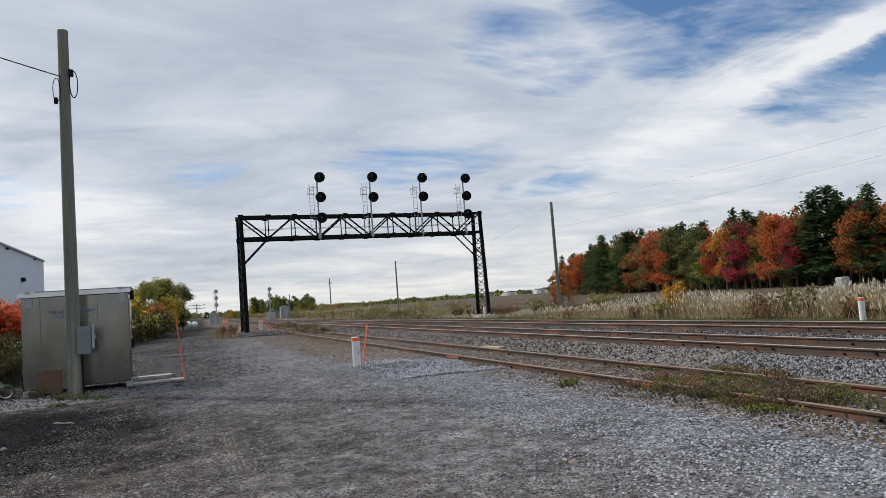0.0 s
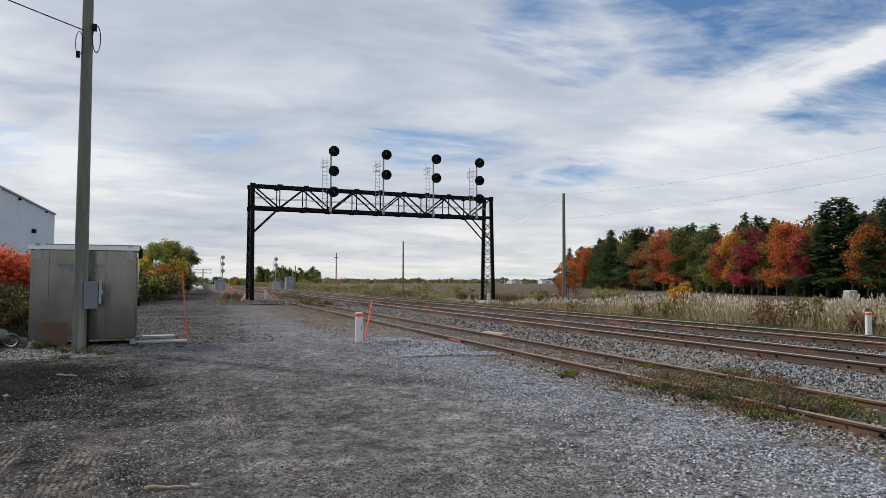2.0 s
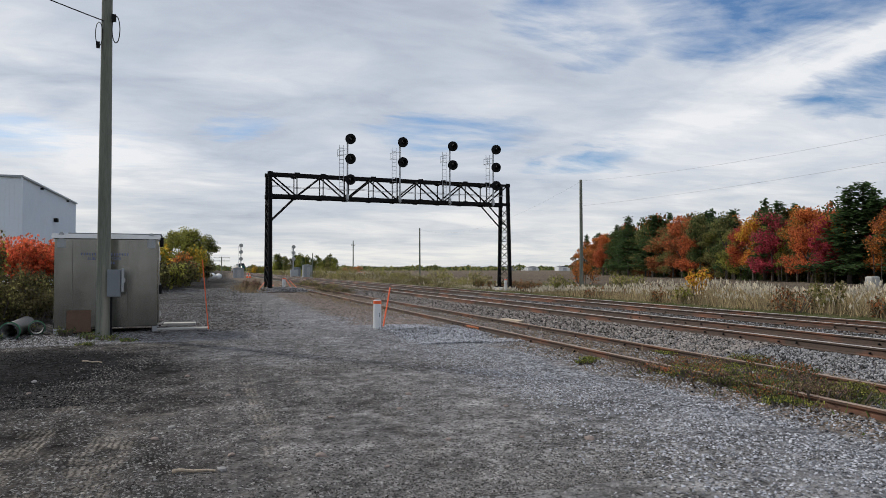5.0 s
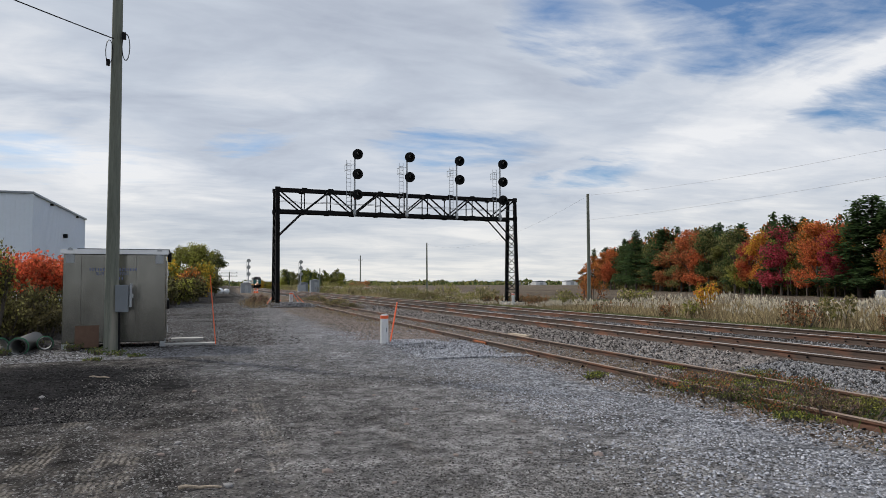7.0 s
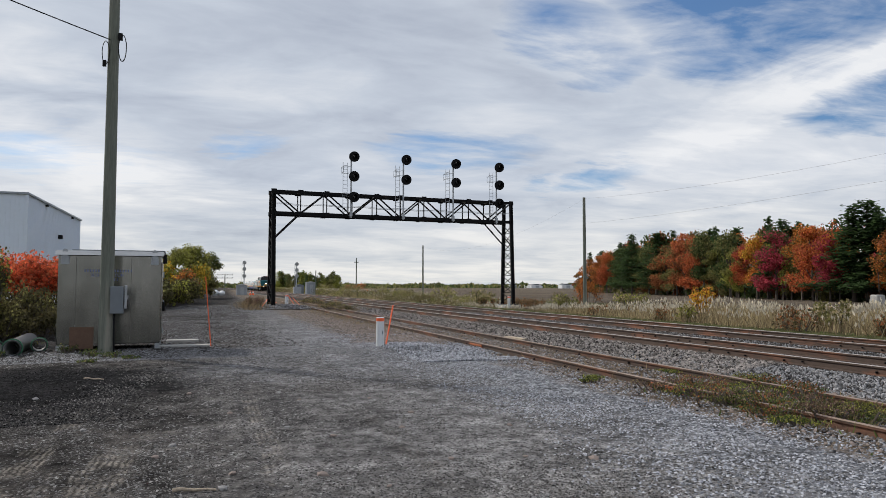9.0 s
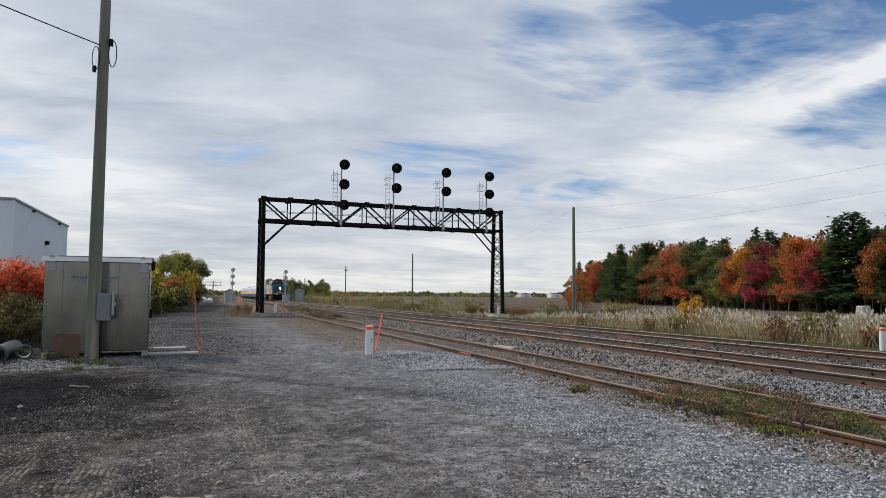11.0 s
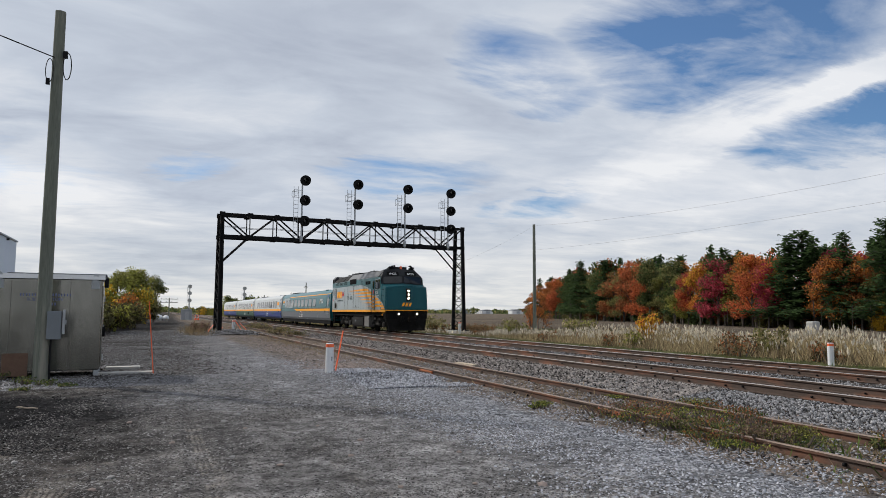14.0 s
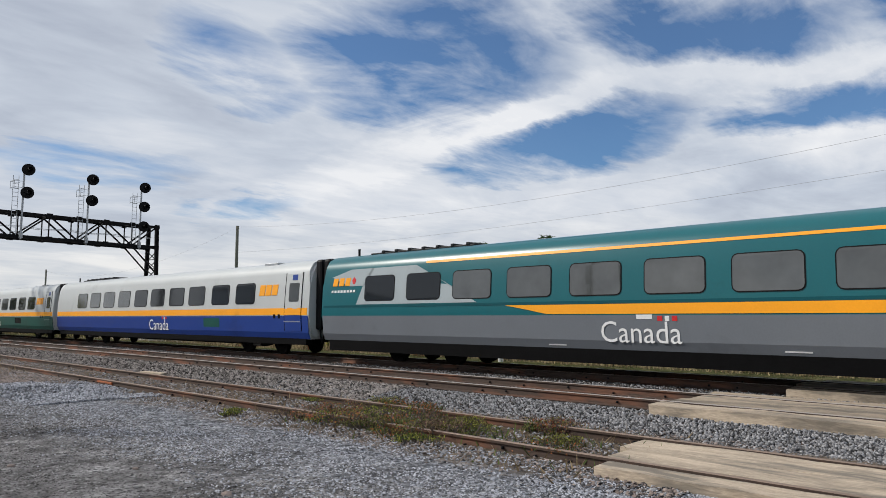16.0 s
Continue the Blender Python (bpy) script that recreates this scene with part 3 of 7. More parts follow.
def build_ballast():
    bm = bmesh.new()
    xs = [9.3 + i * 0.28 for i in range(41)]
    ys = [-70 + i * 0.5 for i in range(400)] + [130 + i * 20 for i in range(40)]
    rows = [[bm.verts.new((x, y, ballast_height(min(x, 20.4)) + 0.02 * noise.noise((x * 2.3, y * 2.3, 1)))) for x in xs] for y in ys]
    for a, b in zip(rows, rows[1:]):
        for i in range(len(xs) - 1):
            bm.faces.new((a[i], a[i + 1], b[i + 1], b[i]))
    single("ballast_bed", bm, M["ballast"], "grey crushed stone ballast under the main tracks", "ballast", kind="structure")
    rng = np.random.default_rng(5)

    def stones(name, k, x0, x1, y0, y1, size, material, height, label, lift=0.3, clump=0.0, small=False):
        x = rng.uniform(x0, x1, k) + (rng.normal(size=k) * 0.4 if small else 0.0)
        y = y0 + (y1 - y0) * rng.uniform(0, 1, k) ** 1.7
        s = rng.uniform(size[0], size[1], k)
        z = np.array([height(a, b) for a, b in zip(x, y)]) + s * lift
        keep = np.ones(k, bool)
        for c in (SPUR_X, MAIN_X, FAR_X):
            for r in (-.755, .755):
                keep &= abs(x - c - r) > 0.11
        if clump:
            keep &= np.array([noise.noise((a * 0.8, b * 0.5, 7)) + 0.5 * noise.noise((a * 2.1, b * 2.1, 2)) for a, b in zip(x, y)]) + rng.normal(size=k) * 0.25 > clump
        pl = placed(spins(rng, k, 0.55 if small else math.pi), np.stack([s, s * .8, s * .65], 1), np.stack([x, y, z], 1))[keep]
        tagged(new(name, scatter(name, PEBBLE if small else STONE, PEBBLE_F if small else STONE_F, pl, material)), label, "stones", kind="stuff")

    flat = lambda a, b: ballast_height(a)
    stones("ballast_stones", 17000, 9.3, 11.05, 11, 62, (.03, .065), M["stones_mixed"], flat, "brown-grey ballast stones beside the main track")
    stones("ballast_stones", 20000, 9.2, 11.05, 1, 15, (.02, .043), M["stones_mid"], flat, "loose grey ballast stones beside the main track")
    stones("ballast_stones", 9000, 12.8, 15.1, 1, 40, (.02, .04), M["stones_mid"], flat, "loose grey ballast stones between the main tracks")
    stones("ballast_stones", 6000, 11.3, 12.6, 1, 40, (.025, .045), M["stones_brown"], flat, "rust-stained ballast stones between the rails")
    yard = lambda a, b: ground_height(a, b)
    heap = lambda a, b: ground_height(a, b) + 0.12 * math.exp(-((a - 5.5) / .8) ** 2 - ((b - 17) / 1.5) ** 2)
    stones("crushed_stone", 60000, 3.7, 6.9, 2.5, 24, (.008, .024), M["stones"], yard, "loose pale crushed stone at the edge of the yard", 0.2, -0.2, True)
    stones("crushed_stone", 9000, 4.4, 7.0, 14.5, 19.5, (.02, .045), M["stones"], heap, "small heap of grey crushed stone near the marker post", 0.3, -0.1)
    stones("yard_grit", 70000, -4.2, 4.8, 4.6, 11.5, (.005, .015), M["grit"], yard, "dark grit and clods on the yard", 0.15, -0.1, True)
    stones("yard_grit", 30000, -1.6, 4.8, 11.0, 19, (.008, .022), M["grit"], yard, "grey grit on the yard beyond the ruts", 0.15, -0.1, True)
    stones("cinders", 12000, -5.2, -1.2, 9.5, 15.6, (.008, .024), M["cinder"], yard, "black cinders heaped near the pole", 0.15, -9, True)
    stones("pole_gravel", 6000, -6.2, -1.9, 17.0, 19.9, (.012, .034), M["stones_mid"], yard, "pale gravel round the utility pole and cabinet", 0.2, -0.2, True)
    stones("yard_gravel", 30000, -1.6, 6.0, 3.5, 20, (.006, .024), M["stones_dark"], yard, "scattered small gravel on the yard", 0.1, 0.08, True)
    stones("way_gravel", 52000, -3.0, 4.8, 17.0, 66, (.012, .036), M["way_stone"], yard, "grey gravel on the way along the tracks", 0.1, -0.35, True)
    stones("way_clods", 9000, -4.6, 2.0, 19.5, 60, (.015, .06), M["clod"], yard, "dark clods and rubble on the way along the hedge", 0.1, 0.0, True)
    foot = lambda a, b: max(0.0, 0.34 * (1 - ((a - 5.0) / 3.0) ** 2 - ((b - 52.9) / 2.9) ** 2))
    stones("heap_gravel", 4500, 2.6, 7.2, 50.4, 55.4, (.02, .05), M["stones_mid"], foot, "grey gravel heaped round the bridge foot", 0.2, -9, True)
    stones("shoulder_stones", 16000, 4.6, 7.0, 20, 52, (.02, .055), M["stones_brown"], yard, "brown stones between the way and the spur", 0.15, -0.15, True)
    stones("spur_stones", 15000, 6.2, 9.4, 2.8, 44, (.012, .038), M["stones_brown"], lambda a, b: 0.0, "brown stones and soil clods about the spur rails", 0.15, -0.12, True)
    stones("spur_stones", 9000, 6.6, 9.4, 2.8, 34, (.014, .036), M["stones_mid"], lambda a, b: 0.0, "grey stones strewn over the spur track", 0.15, 0.0, True)


M["bright_rust"] = mat("bright_orange_rust", (0.34, 0.10, 0.035), 0.85, vary=0.3, scale=6, bump=0.3)
# fines coloured extra dark, to stand for shade in the gaps between stones
M["ballast"] = mat("ballast_fines", (0.05, 0.046, 0.044), 0.95, vary=0.45, scale=6, fine=60, bump=0.9, dist=0.04, second=(0.07, 0.048, 0.037), mixpos=0.56, world=True, spec=0.05)
M["stones_mixed"] = mat("weathered_brown_grey_ballast", (0.185, 0.168, 0.158), 0.95, vary=0.2, scale=5, fine=80, bump=0.2, island=0.97, spec=0.05)
M["way_stone"] = mat("trodden_grey_gravel", (0.2, 0.198, 0.204), 0.95, vary=0.2, scale=5, fine=80, bump=0, island=0.5, spec=0.05)
M["clod"] = mat("dark_soil_clods", (0.085, 0.079, 0.076), 1.0, vary=0.2, scale=5, fine=80, bump=0, island=0.8, spec=0.03)
M["stones"] = mat("grey_crushed_stone", (0.285, 0.292, 0.318), 0.9, vary=0.15, scale=5, fine=80, bump=0.2, island=0.7, spec=0.1)
M["cinder"] = mat("black_cinders", (0.03, 0.029, 0.03), 1.0, vary=0.2, scale=5, fine=80, bump=0, island=0.95, spec=0.02)
M["stones_mid"] = mat("grey_brown_ballast", (0.205, 0.203, 0.208), 0.95, vary=0.2, scale=5, fine=80, bump=0.2, island=0.85, spec=0.05)
M["grit"] = mat("dark_yard_grit", (0.125, 0.118, 0.114), 1.0, vary=0.2, scale=5, fine=80, bump=0, island=0.8, spec=0.02)
M["stones_brown"] = mat("rust_stained_stone", (0.17, 0.135, 0.118), 0.9, vary=0.2, scale=5, fine=80, bump=0.2, island=0.75)
M["stones_dark"] = mat("dusty_yard_gravel", (0.185, 0.179, 0.175), 0.9, vary=0.2, scale=5, fine=80, bump=0.2, island=0.75, spec=0.1)
build_ballast()
build_track("spur_track", SPUR_X, SPUR_TOP, "rusty spur track half sunk in weedy gravel", "spur_top", -60, 75, 150)
build_track("main_track", MAIN_X, MAIN_TOP, "rusty main railway track on grey ballast", "rail_top", -60, 900, 220)
build_track("main_track", FAR_X, MAIN_TOP, "second main railway track on grey ballast carrying the train", "rail_top", -60, 900, 220)

# ---- signal bridge ----
def build_gantry():
    L, zb, zt, d = 20.0, 7.05, 8.70, 0.62          # span, chord heights over the base, half depth
    g = thing("signal_bridge", "black riveted steel lattice signal bridge spanning the tracks", "signal bridge", (4.25, 53.0, 0.13), 3.97)
    def beam(name, a, b, w, h=None, parent=None):
        bm = bmesh.new()
        bar(bm, a, b, w, h)
        return part(name, bm, M["black_steel"], parent or g)

    n = 10
    for y in (-d, d):
        for z, w in ((zb, 0.24), (zt, 0.17)):
            beam("chord", (-0.15, y, z), (L + 0.15, y, z), 0.13, w)
        for i in range(n):
            a, b = L * i / n, L * (i + 1) / n
            za, zc = (zt, zb) if i % 2 == 0 else (zb, zt)
            beam("diagonal", (a, y, za), (b, y, zc), 0.10)
            if i:
                beam("vertical", (a, y, zb), (a, y, zt), 0.07)
    bm = bmesh.new()
    box(bm, -0.2, 0.2, -0.01, 0.01, -0.16, 0.16)
    plate = as_mesh("gusset_plate", bm, M["black_steel"])
    for i in range(n + 1):
        a = L * i / n
        for z in (zb, zt):
            beam("cross_strut", (a, -d, z), (a, d, z), 0.08)
            for y in (-d - 0.075, d + 0.075):
                part("gusset_plate", plate, None, g, at=(a, y, z))
        if i < n:
            b = L * (i + 1) / n
            s = 1 if i % 2 else -1
            beam("cross_brace", (a, -d * s, zt), (b, d * s, zt), 0.06)
            beam("cross_brace", (a, d * s, zb), (b, -d * s, zb), 0.06)
    for x in (0.0, L):
        foot = 1.0
        col = new("column")
        col.parent = g
        col.empty_display_size = 0.1
        for s in (-1, 1):
            for e in (-0.10, 0.10):
                beam("angle", (x + e, s * foot, 0), (x + e, s * d, zt + 0.1), 0.10, 0.14, col)
            beam("web_plate", (x, s * foot, 0.1), (x, s * d, zt), 0.24, 0.03, col)
            bm = bmesh.new()
            box(bm, x - 0.3, x + 0.3, s * foot - 0.3, s * foot + 0.3, -0.02, 0.05)
            part("base_plate", bm, M["black_steel"], col)
        m = 9
        for i in range(m):
            z0, z1 = 0.3 + (zb - 0.5) * i / m, 0.3 + (zb - 0.5) * (i + 1) / m
            w0, w1 = foot + (d - foot) * z0 / zt, foot + (d - foot) * z1 / zt
            beam("lacing", (x - 0.1, -w0, z0), (x - 0.1, w1, z1), 0.05, None, col)
            beam("lacing", (x + 0.1, w0, z0), (x + 0.1, -w1, z1), 0.05, None, col)
            beam("lacing", (x, -w0, z0), (x, w0, z0), 0.05, None, col)
        s = 1 if x == 0 else -1
        for y in (-d * 1.05, d * 1.05):
            beam("knee_brace", (x, y, zb - 2.0), (x + s * L / n, y, zb), 0.09)
    for y in (-0.3, 0.3):
        bm = bmesh.new()
        for i in range(40):
            a, b = L * i / 40, L * (i + 1) / 40
            bar(bm, (a, y, zb + 0.75 + 0.05 * math.sin(i)), (b, y, zb + 0.75 + 0.05 * math.sin(i + 1)), 0.03)
        part("walkway_cable", bm, M["galv"], g, "grey cable strung through the truss")
    bm = bmesh.new()
    box(bm, -0.5, 0.5, -1.4, 1.4, -0.8, -0.02, 0.03)
    me = as_mesh("footing", bm, M["concrete"])
    for x in (0, L):
        part("footing", me, None, g, at=(x, 0, 0.0))
    # signals: along the span, discs over the base
    for x, discs, low in SIGNALS:
        s = thing("signal_mast", "grey signal mast with black disc heads on the bridge" if discs[0] else "", "railway signal", (4.25, 53.0, 0.13), 3.97, "signals on the bridge")
        bm = bmesh.new()
        cyl(bm, (x, -0.85, zb - 0.2), (x, -0.85, discs[0] + 0.2), 0.065, n=10)
        part("mast", bm, M["galv"], s, smooth=True)
        bm = bmesh.new()
        for dx in (-0.62, -0.28):
            cyl(bm, (x + dx, -0.75, zb + 0.1), (x + dx, -0.75, discs[0] - 0.45), 0.018, n=6)
        z = zb + 0.3
        while z < discs[0] - 0.5:
            bar(bm, (x - 0.62, -0.75, z), (x - 0.28, -0.75, z), 0.025)
            z += 0.3
        part("ladder", bm, M["galv"], s)
        bm = bmesh.new()
        for z in (discs[1] + 0.28, discs[1] + 0.72):
            for a, b in (((x - 0.7, -0.5), (x - 0.1, -0.5)), ((x - 0.7, -1.2), (x - 0.1, -1.2)), ((x - 0.7, -0.5), (x - 0.7, -1.2))):
                bar(bm, (*a, z), (*b, z), 0.025)
        for c in ((x - 0.7, -0.5), (x - 0.7, -1.2)):
            bar(bm, (*c, discs[1] + 0.2), (*c, discs[1] + 0.75), 0.025)
        part("cage", bm, M["galv"], s)
        bm = bmesh.new()
        box(bm, x - 0.10, x + 0.10, -0.95, -0.7, zb - 0.12, zb + 0.3, 0.02)
        part("junction_case", bm, M["galv"], s)
        for z in discs:
            bm = bmesh.new()
            cyl(bm, (x + 0.2, -1.02, z), (x + 0.18, -1.08, z), 0.41, n=36)
            h = part("disc", bm, M["black"], s, smooth=True)
            bm = bmesh.new()
            cyl(bm, (x + 0.2, -1.08, z), (x + 0.2, -1.42, z), 0.13, 0.15, 14, caps=False)
            cyl(bm, (x + 0.2, -0.75, z), (x + 0.2, -1.02, z), 0.16, n=12)
            part("visor", bm, M["black"], h, smooth=True)
            bm = bmesh.new()
            cyl(bm, (x + 0.2, -1.09, z), (x + 0.2, -1.1, z), 0.10, n=14)
            part("lens", bm, M["lens"], h)
            bm = bmesh.new()
            bar(bm, (x, -0.85, z), (x + 0.2, -0.9, z), 0.06)
            part("bracket", bm, M["galv"], h)


M["lens"] = mat("dark_signal_lens", (0.03, 0.032, 0.036), 0.12, vary=0.1, bump=0)
SIGNALS = [(5.85, (11.64, 10.09, 8.48), 0), (10.15, (11.69, 10.08), 0), (14.5, (11.66, 10.1), 0), (18.5, (11.64, 10.13, 8.58), 0)]
build_gantry()


# ---- yard things ----
def build_pole():
    p = thing("utility_pole", "weathered grey-green wooden utility pole beside the steel cabinet", "utility pole", (-2.45, 18.77, 0))
    bm = bmesh.new()
    cyl(bm, (0, 0, -0.5), (0.0, 0, 9.05), 0.17, 0.12, 20)
    part("post", bm, M["wood_pole"], p, smooth=True)
    bm = bmesh.new()
    box(bm, 0.10, 0.40, -0.22, -0.03, 1.0, 1.67, 0.015)
    e = part("meter_box", bm, M["grey_box"], p, "grey steel electrical box strapped to the pole")
    bm = bmesh.new()
    box(bm, 0.42, 0.47, -0.2, -0.06, 1.12, 1.7, 0.008)
    box(bm, 0.46, 0.5, -0.16, -0.1, 1.35, 1.45)
    part("latch", bm, M["galv"], e)
    bm = bmesh.new()
    pts = [(0.19, -0.1, 1.05), (0.19, -0.12, 0.6), (0.2, -0.12, 0.0)]
    for a, b in zip(pts, pts[1:]):
        cyl(bm, a, b, 0.025, n=8)
    part("conduit", bm, M["black"], p, smooth=True)
    for x, z, w, h, r in ((0.22, 7.65, 0.09, 0.34, 0.012), (-0.16, 7.5, 0.08, 0.3, 0.010)):
        bm = bmesh.new()
        at = lambda k: (x + w * math.cos(k * math.pi / 7), -0.12, z + h * math.sin(k * math.pi / 7))
        for k in range(14):
            cyl(bm, at(k), at(k + 1), r, n=5)
        part("wire_loop", bm, M["black"], p)
    bm = bmesh.new()
    box(bm, 0.12, 0.22, -0.16, -0.08, 7.85, 8.02)
    part("wire_clamp", bm, M["black"], p)
    bm = bmesh.new()
    box(bm, -0.22, -0.14, -0.16, -0.08, 7.15, 7.3)
    part("wire_clamp", bm, M["black"], p)
    # service drop leading away over the yard
    bm = bmesh.new()
    a, b = Vector((-2.5, 18.7, 7.85)), Vector((-16.5, 0.2, 8.3))
    last = None
    for i in range(25):
        t = i / 24
        q = a.lerp(b, t) - Vector((0, 0, 0.35 * 4 * t * (1 - t)))
        if last:
            cyl(bm, last, q, 0.014, n=5)
        last = q
    single("service_wire", bm, M["black"], "black service wire running from the utility pole", "wire")


def build_cabinet():
    c = thing("equipment_cabinet", "brushed stainless steel trackside equipment cabinet with a low roof", "equipment cabinet", (-3.74, 19.83, 0), 2.5)
    w, d, z0, z1 = 2.45, 1.75, 0.16, 2.48
    bm = bmesh.new()
    box(bm, 0, w, 0, d, z0, z1, 0.02)
    part("body", bm, M["stainless"], c)
    bm = bmesh.new()
    for x in (0.42, 1.08, 1.72):
        box(bm, x - 0.004, x + 0.004, -0.003, 0.0, z0 + 0.1, z1 - 0.05)
    part("seam", bm, M["seam"], c)
    bm = bmesh.new()
    prism(bm, [(-0.08, z1), (-0.03, z1 + 0.12), (d + 0.03, z1 + 0.12), (d + 0.08, z1)], "x", -0.06, w + 0.06)
    part("roof", bm, M["roof_white"], c, "pale sloped metal roof")
    bm = bmesh.new()
    box(bm, 0.3, w + 0.09, 0.1, d, z1 + 0.12, z1 + 0.15)
    part("roof_cap", bm, M["roof_dark"], c)
    for x in (0.16, w - 0.16):
        bm = bmesh.new()
        box(bm, x - 0.10, x + 0.10, -0.03, -0.01, z1 - 0.24, z1 - 0.02)
        box(bm, x - 0.06, x + 0.06, -0.045, -0.02, z1 - 0.12, z1 + 0.10)
        cyl(bm, (x, -0.045, z1 + 0.10), (x, -0.02, z1 + 0.10), 0.06, n=16)
        for e in (-0.075, 0.075):
            cyl(bm, (x + e, -0.045, z1 - 0.2), (x + e, -0.028, z1 - 0.2), 0.014, n=8)
        k = part("lifting_lug", bm, M["galv"], c)
        bm = bmesh.new()
        cyl(bm, (x, -0.05, z1 + 0.07), (x, -0.048, z1 + 0.07), 0.03, n=12)
        part("eye", bm, M["roof_white"], k)
    for x in (0.06, w - 0.06):
        for y in (0.06, d - 0.06):
            bm = bmesh.new()
            box(bm, x - 0.06, x + 0.06, y - 0.05, y + 0.05, -0.15, z0)
            part("leg", bm, M["galv"], c)
    bm = bmesh.new()
    box(bm, 0.3, 0.86, -0.012, -0.004, 0.05, 0.62)
    part("rust_patch_panel", bm, M["rust_panel"], c, "rusty brown patch panel")
    bm = bmesh.new()
    box(bm, w, w + 0.03, 0.25, 1.5, z0 + 0.06, z1 - 0.15, 0.006)
    dr = part("door", bm, M["stainless"], c)
    bm = bmesh.new()
    box(bm, w + 0.03, w + 0.1, 0.35, 0.5, 1.0, 1.25, 0.01)
    part("handle", bm, M["black"], dr)
    bm = bmesh.new()
    for z in (0.4, 1.2, 2.0):
        cyl(bm, (w + 0.035, 1.52, z - 0.08), (w + 0.035, 1.52, z + 0.08), 0.02, n=8)
    part("hinge", bm, M["galv"], dr)
    bm = bmesh.new()
    box(bm, w + 0.04, w + 0.14, 0.1, 0.25, z1 - 0.2, z1 + 0.05, 0.02)
    part("lamp", bm, M["black"], c)
    # lettering: two lines of bars and one readable line
    for x0, n, z in ((0.61, 8, 2.04), (1.19, 9, 2.04), (1.18, 4, 1.81)):
        bm = bmesh.new()
        for i in range(n):
            box(bm, x0 + i * 0.064, x0 + i * 0.064 + 0.026, -0.008, -0.003, z, z + 0.07)
        part("lettering_line", bm, M["blue_ink"], c, "blue stencilled lettering")
    text("SUB KINGSTON", 0.112, M["blue_ink"], c, (0.76, -0.006, 1.925), (90, 0, 0), "lettering")
    return c


def text(words, size, material, parent, at, turn, name="lettering", align="LEFT", width=1.0, shear=0.0):
    cu = bpy.data.curves.new(name, "FONT")
    cu.body, cu.size, cu.align_x, cu.extrude, cu.shear = words, size, align, 0.0015, shear
    cu.resolution_u = 3
    tmp = new(name, cu)
    me = bpy.data.meshes.new_from_object(tmp.evaluated_get(bpy.context.evaluated_depsgraph_get()))
    bpy.data.objects.remove(tmp)
    me.materials.clear()
    me.materials.append(material)
    ob = new(name, me)
    ob.parent = parent
    ob.matrix_basis = pose(*at, *turn) @ Matrix.Diagonal((width, 1, 1, 1))
    return ob


def stake(at, top, group="orange marker stakes"):
    bm = bmesh.new()
    bar(bm, (0, 0, -0.2), (top[0] - at[0], top[1] - at[1], top[2]), 0.07, 0.025)
    return single("marker_stake", bm, M["orange"], "leaning fluorescent orange marker stake in the gravel", "stake", at, group)


def post(at, h=0.82, r=0.11, lean=(0, 0)):
    p = thing("marker_post", "white plastic marker post with an orange top band", "marker post", at, 0, "marker posts")
    p.rotation_euler = (radians(lean[0]), radians(lean[1]), 0)
    bm = bmesh.new()
    cyl(bm, (0, 0, -0.2), (0, 0, h - 0.11), r, n=20)
    part("tube", bm, M["white_plastic"], p, smooth=True)
    bm = bmesh.new()
    cyl(bm, (0, 0, h - 0.11), (0, 0, h - 0.02), r * 1.02, n=20)
    part("band", bm, M["orange"], p, smooth=True)
    bm = bmesh.new()
    cyl(bm, (0, 0, h - 0.02), (0, 0, h), r * 1.03, r * 0.9, 20)
    part("cap", bm, M["white_plastic"], p, smooth=True)
    bm = bmesh.new()
    for i, z in enumerate((0.52, 0.47, 0.43)):
        box(bm, 0.02, 0.05, -r - 0.002, -r + 0.03, z * h, z * h + 0.03)
    part("printing", bm, M["grey_box"], p)
    return p


M["grey_box"] = mat("grey_enamel", (0.16, 0.18, 0.20), 0.5, vary=0.12, scale=3, bump=0.05)
M["seam"] = mat("dark_seam", (0.09, 0.085, 0.075), 0.5, 0.5, vary=0.2, bump=0.05)
M["roof_white"] = mat("pale_metal_roof", (0.62, 0.62, 0.62), 0.45, 0.2, vary=0.1, scale=2, bump=0.05)
M["rust_panel"] = mat("rust_brown_panel", (0.13, 0.075, 0.05), 0.8, vary=0.25, scale=6, bump=0.2)
M["blue_ink"] = mat("faded_blue_lettering", (0.09, 0.12, 0.26), 0.6, vary=0.1, bump=0)
build_pole()
build_cabinet()
stake((0.03, 20.21, 0), (-0.16, 20.21, 1.94))
stake((4.62, 18.85, 0), (4.86, 18.85, 1.15))
post((4.45, 18.66, 0))
post((21.1, 16.5, -0.1), 0.8, 0.1)
post((23.7, 53.0, 0.0), 0.85, 0.12)
post((5.65, 55.5, 0.1), 0.9, 0.13)


# ---- plants ----
def leaf_mat(name, base, island=0.6, second=None):
    m = mat(name, base, 0.75, vary=0.3, scale=0.6, fine=6, bump=0.0, island=island, spec=0.25, second=second, mixpos=0.6, thin=0.5)
    return m


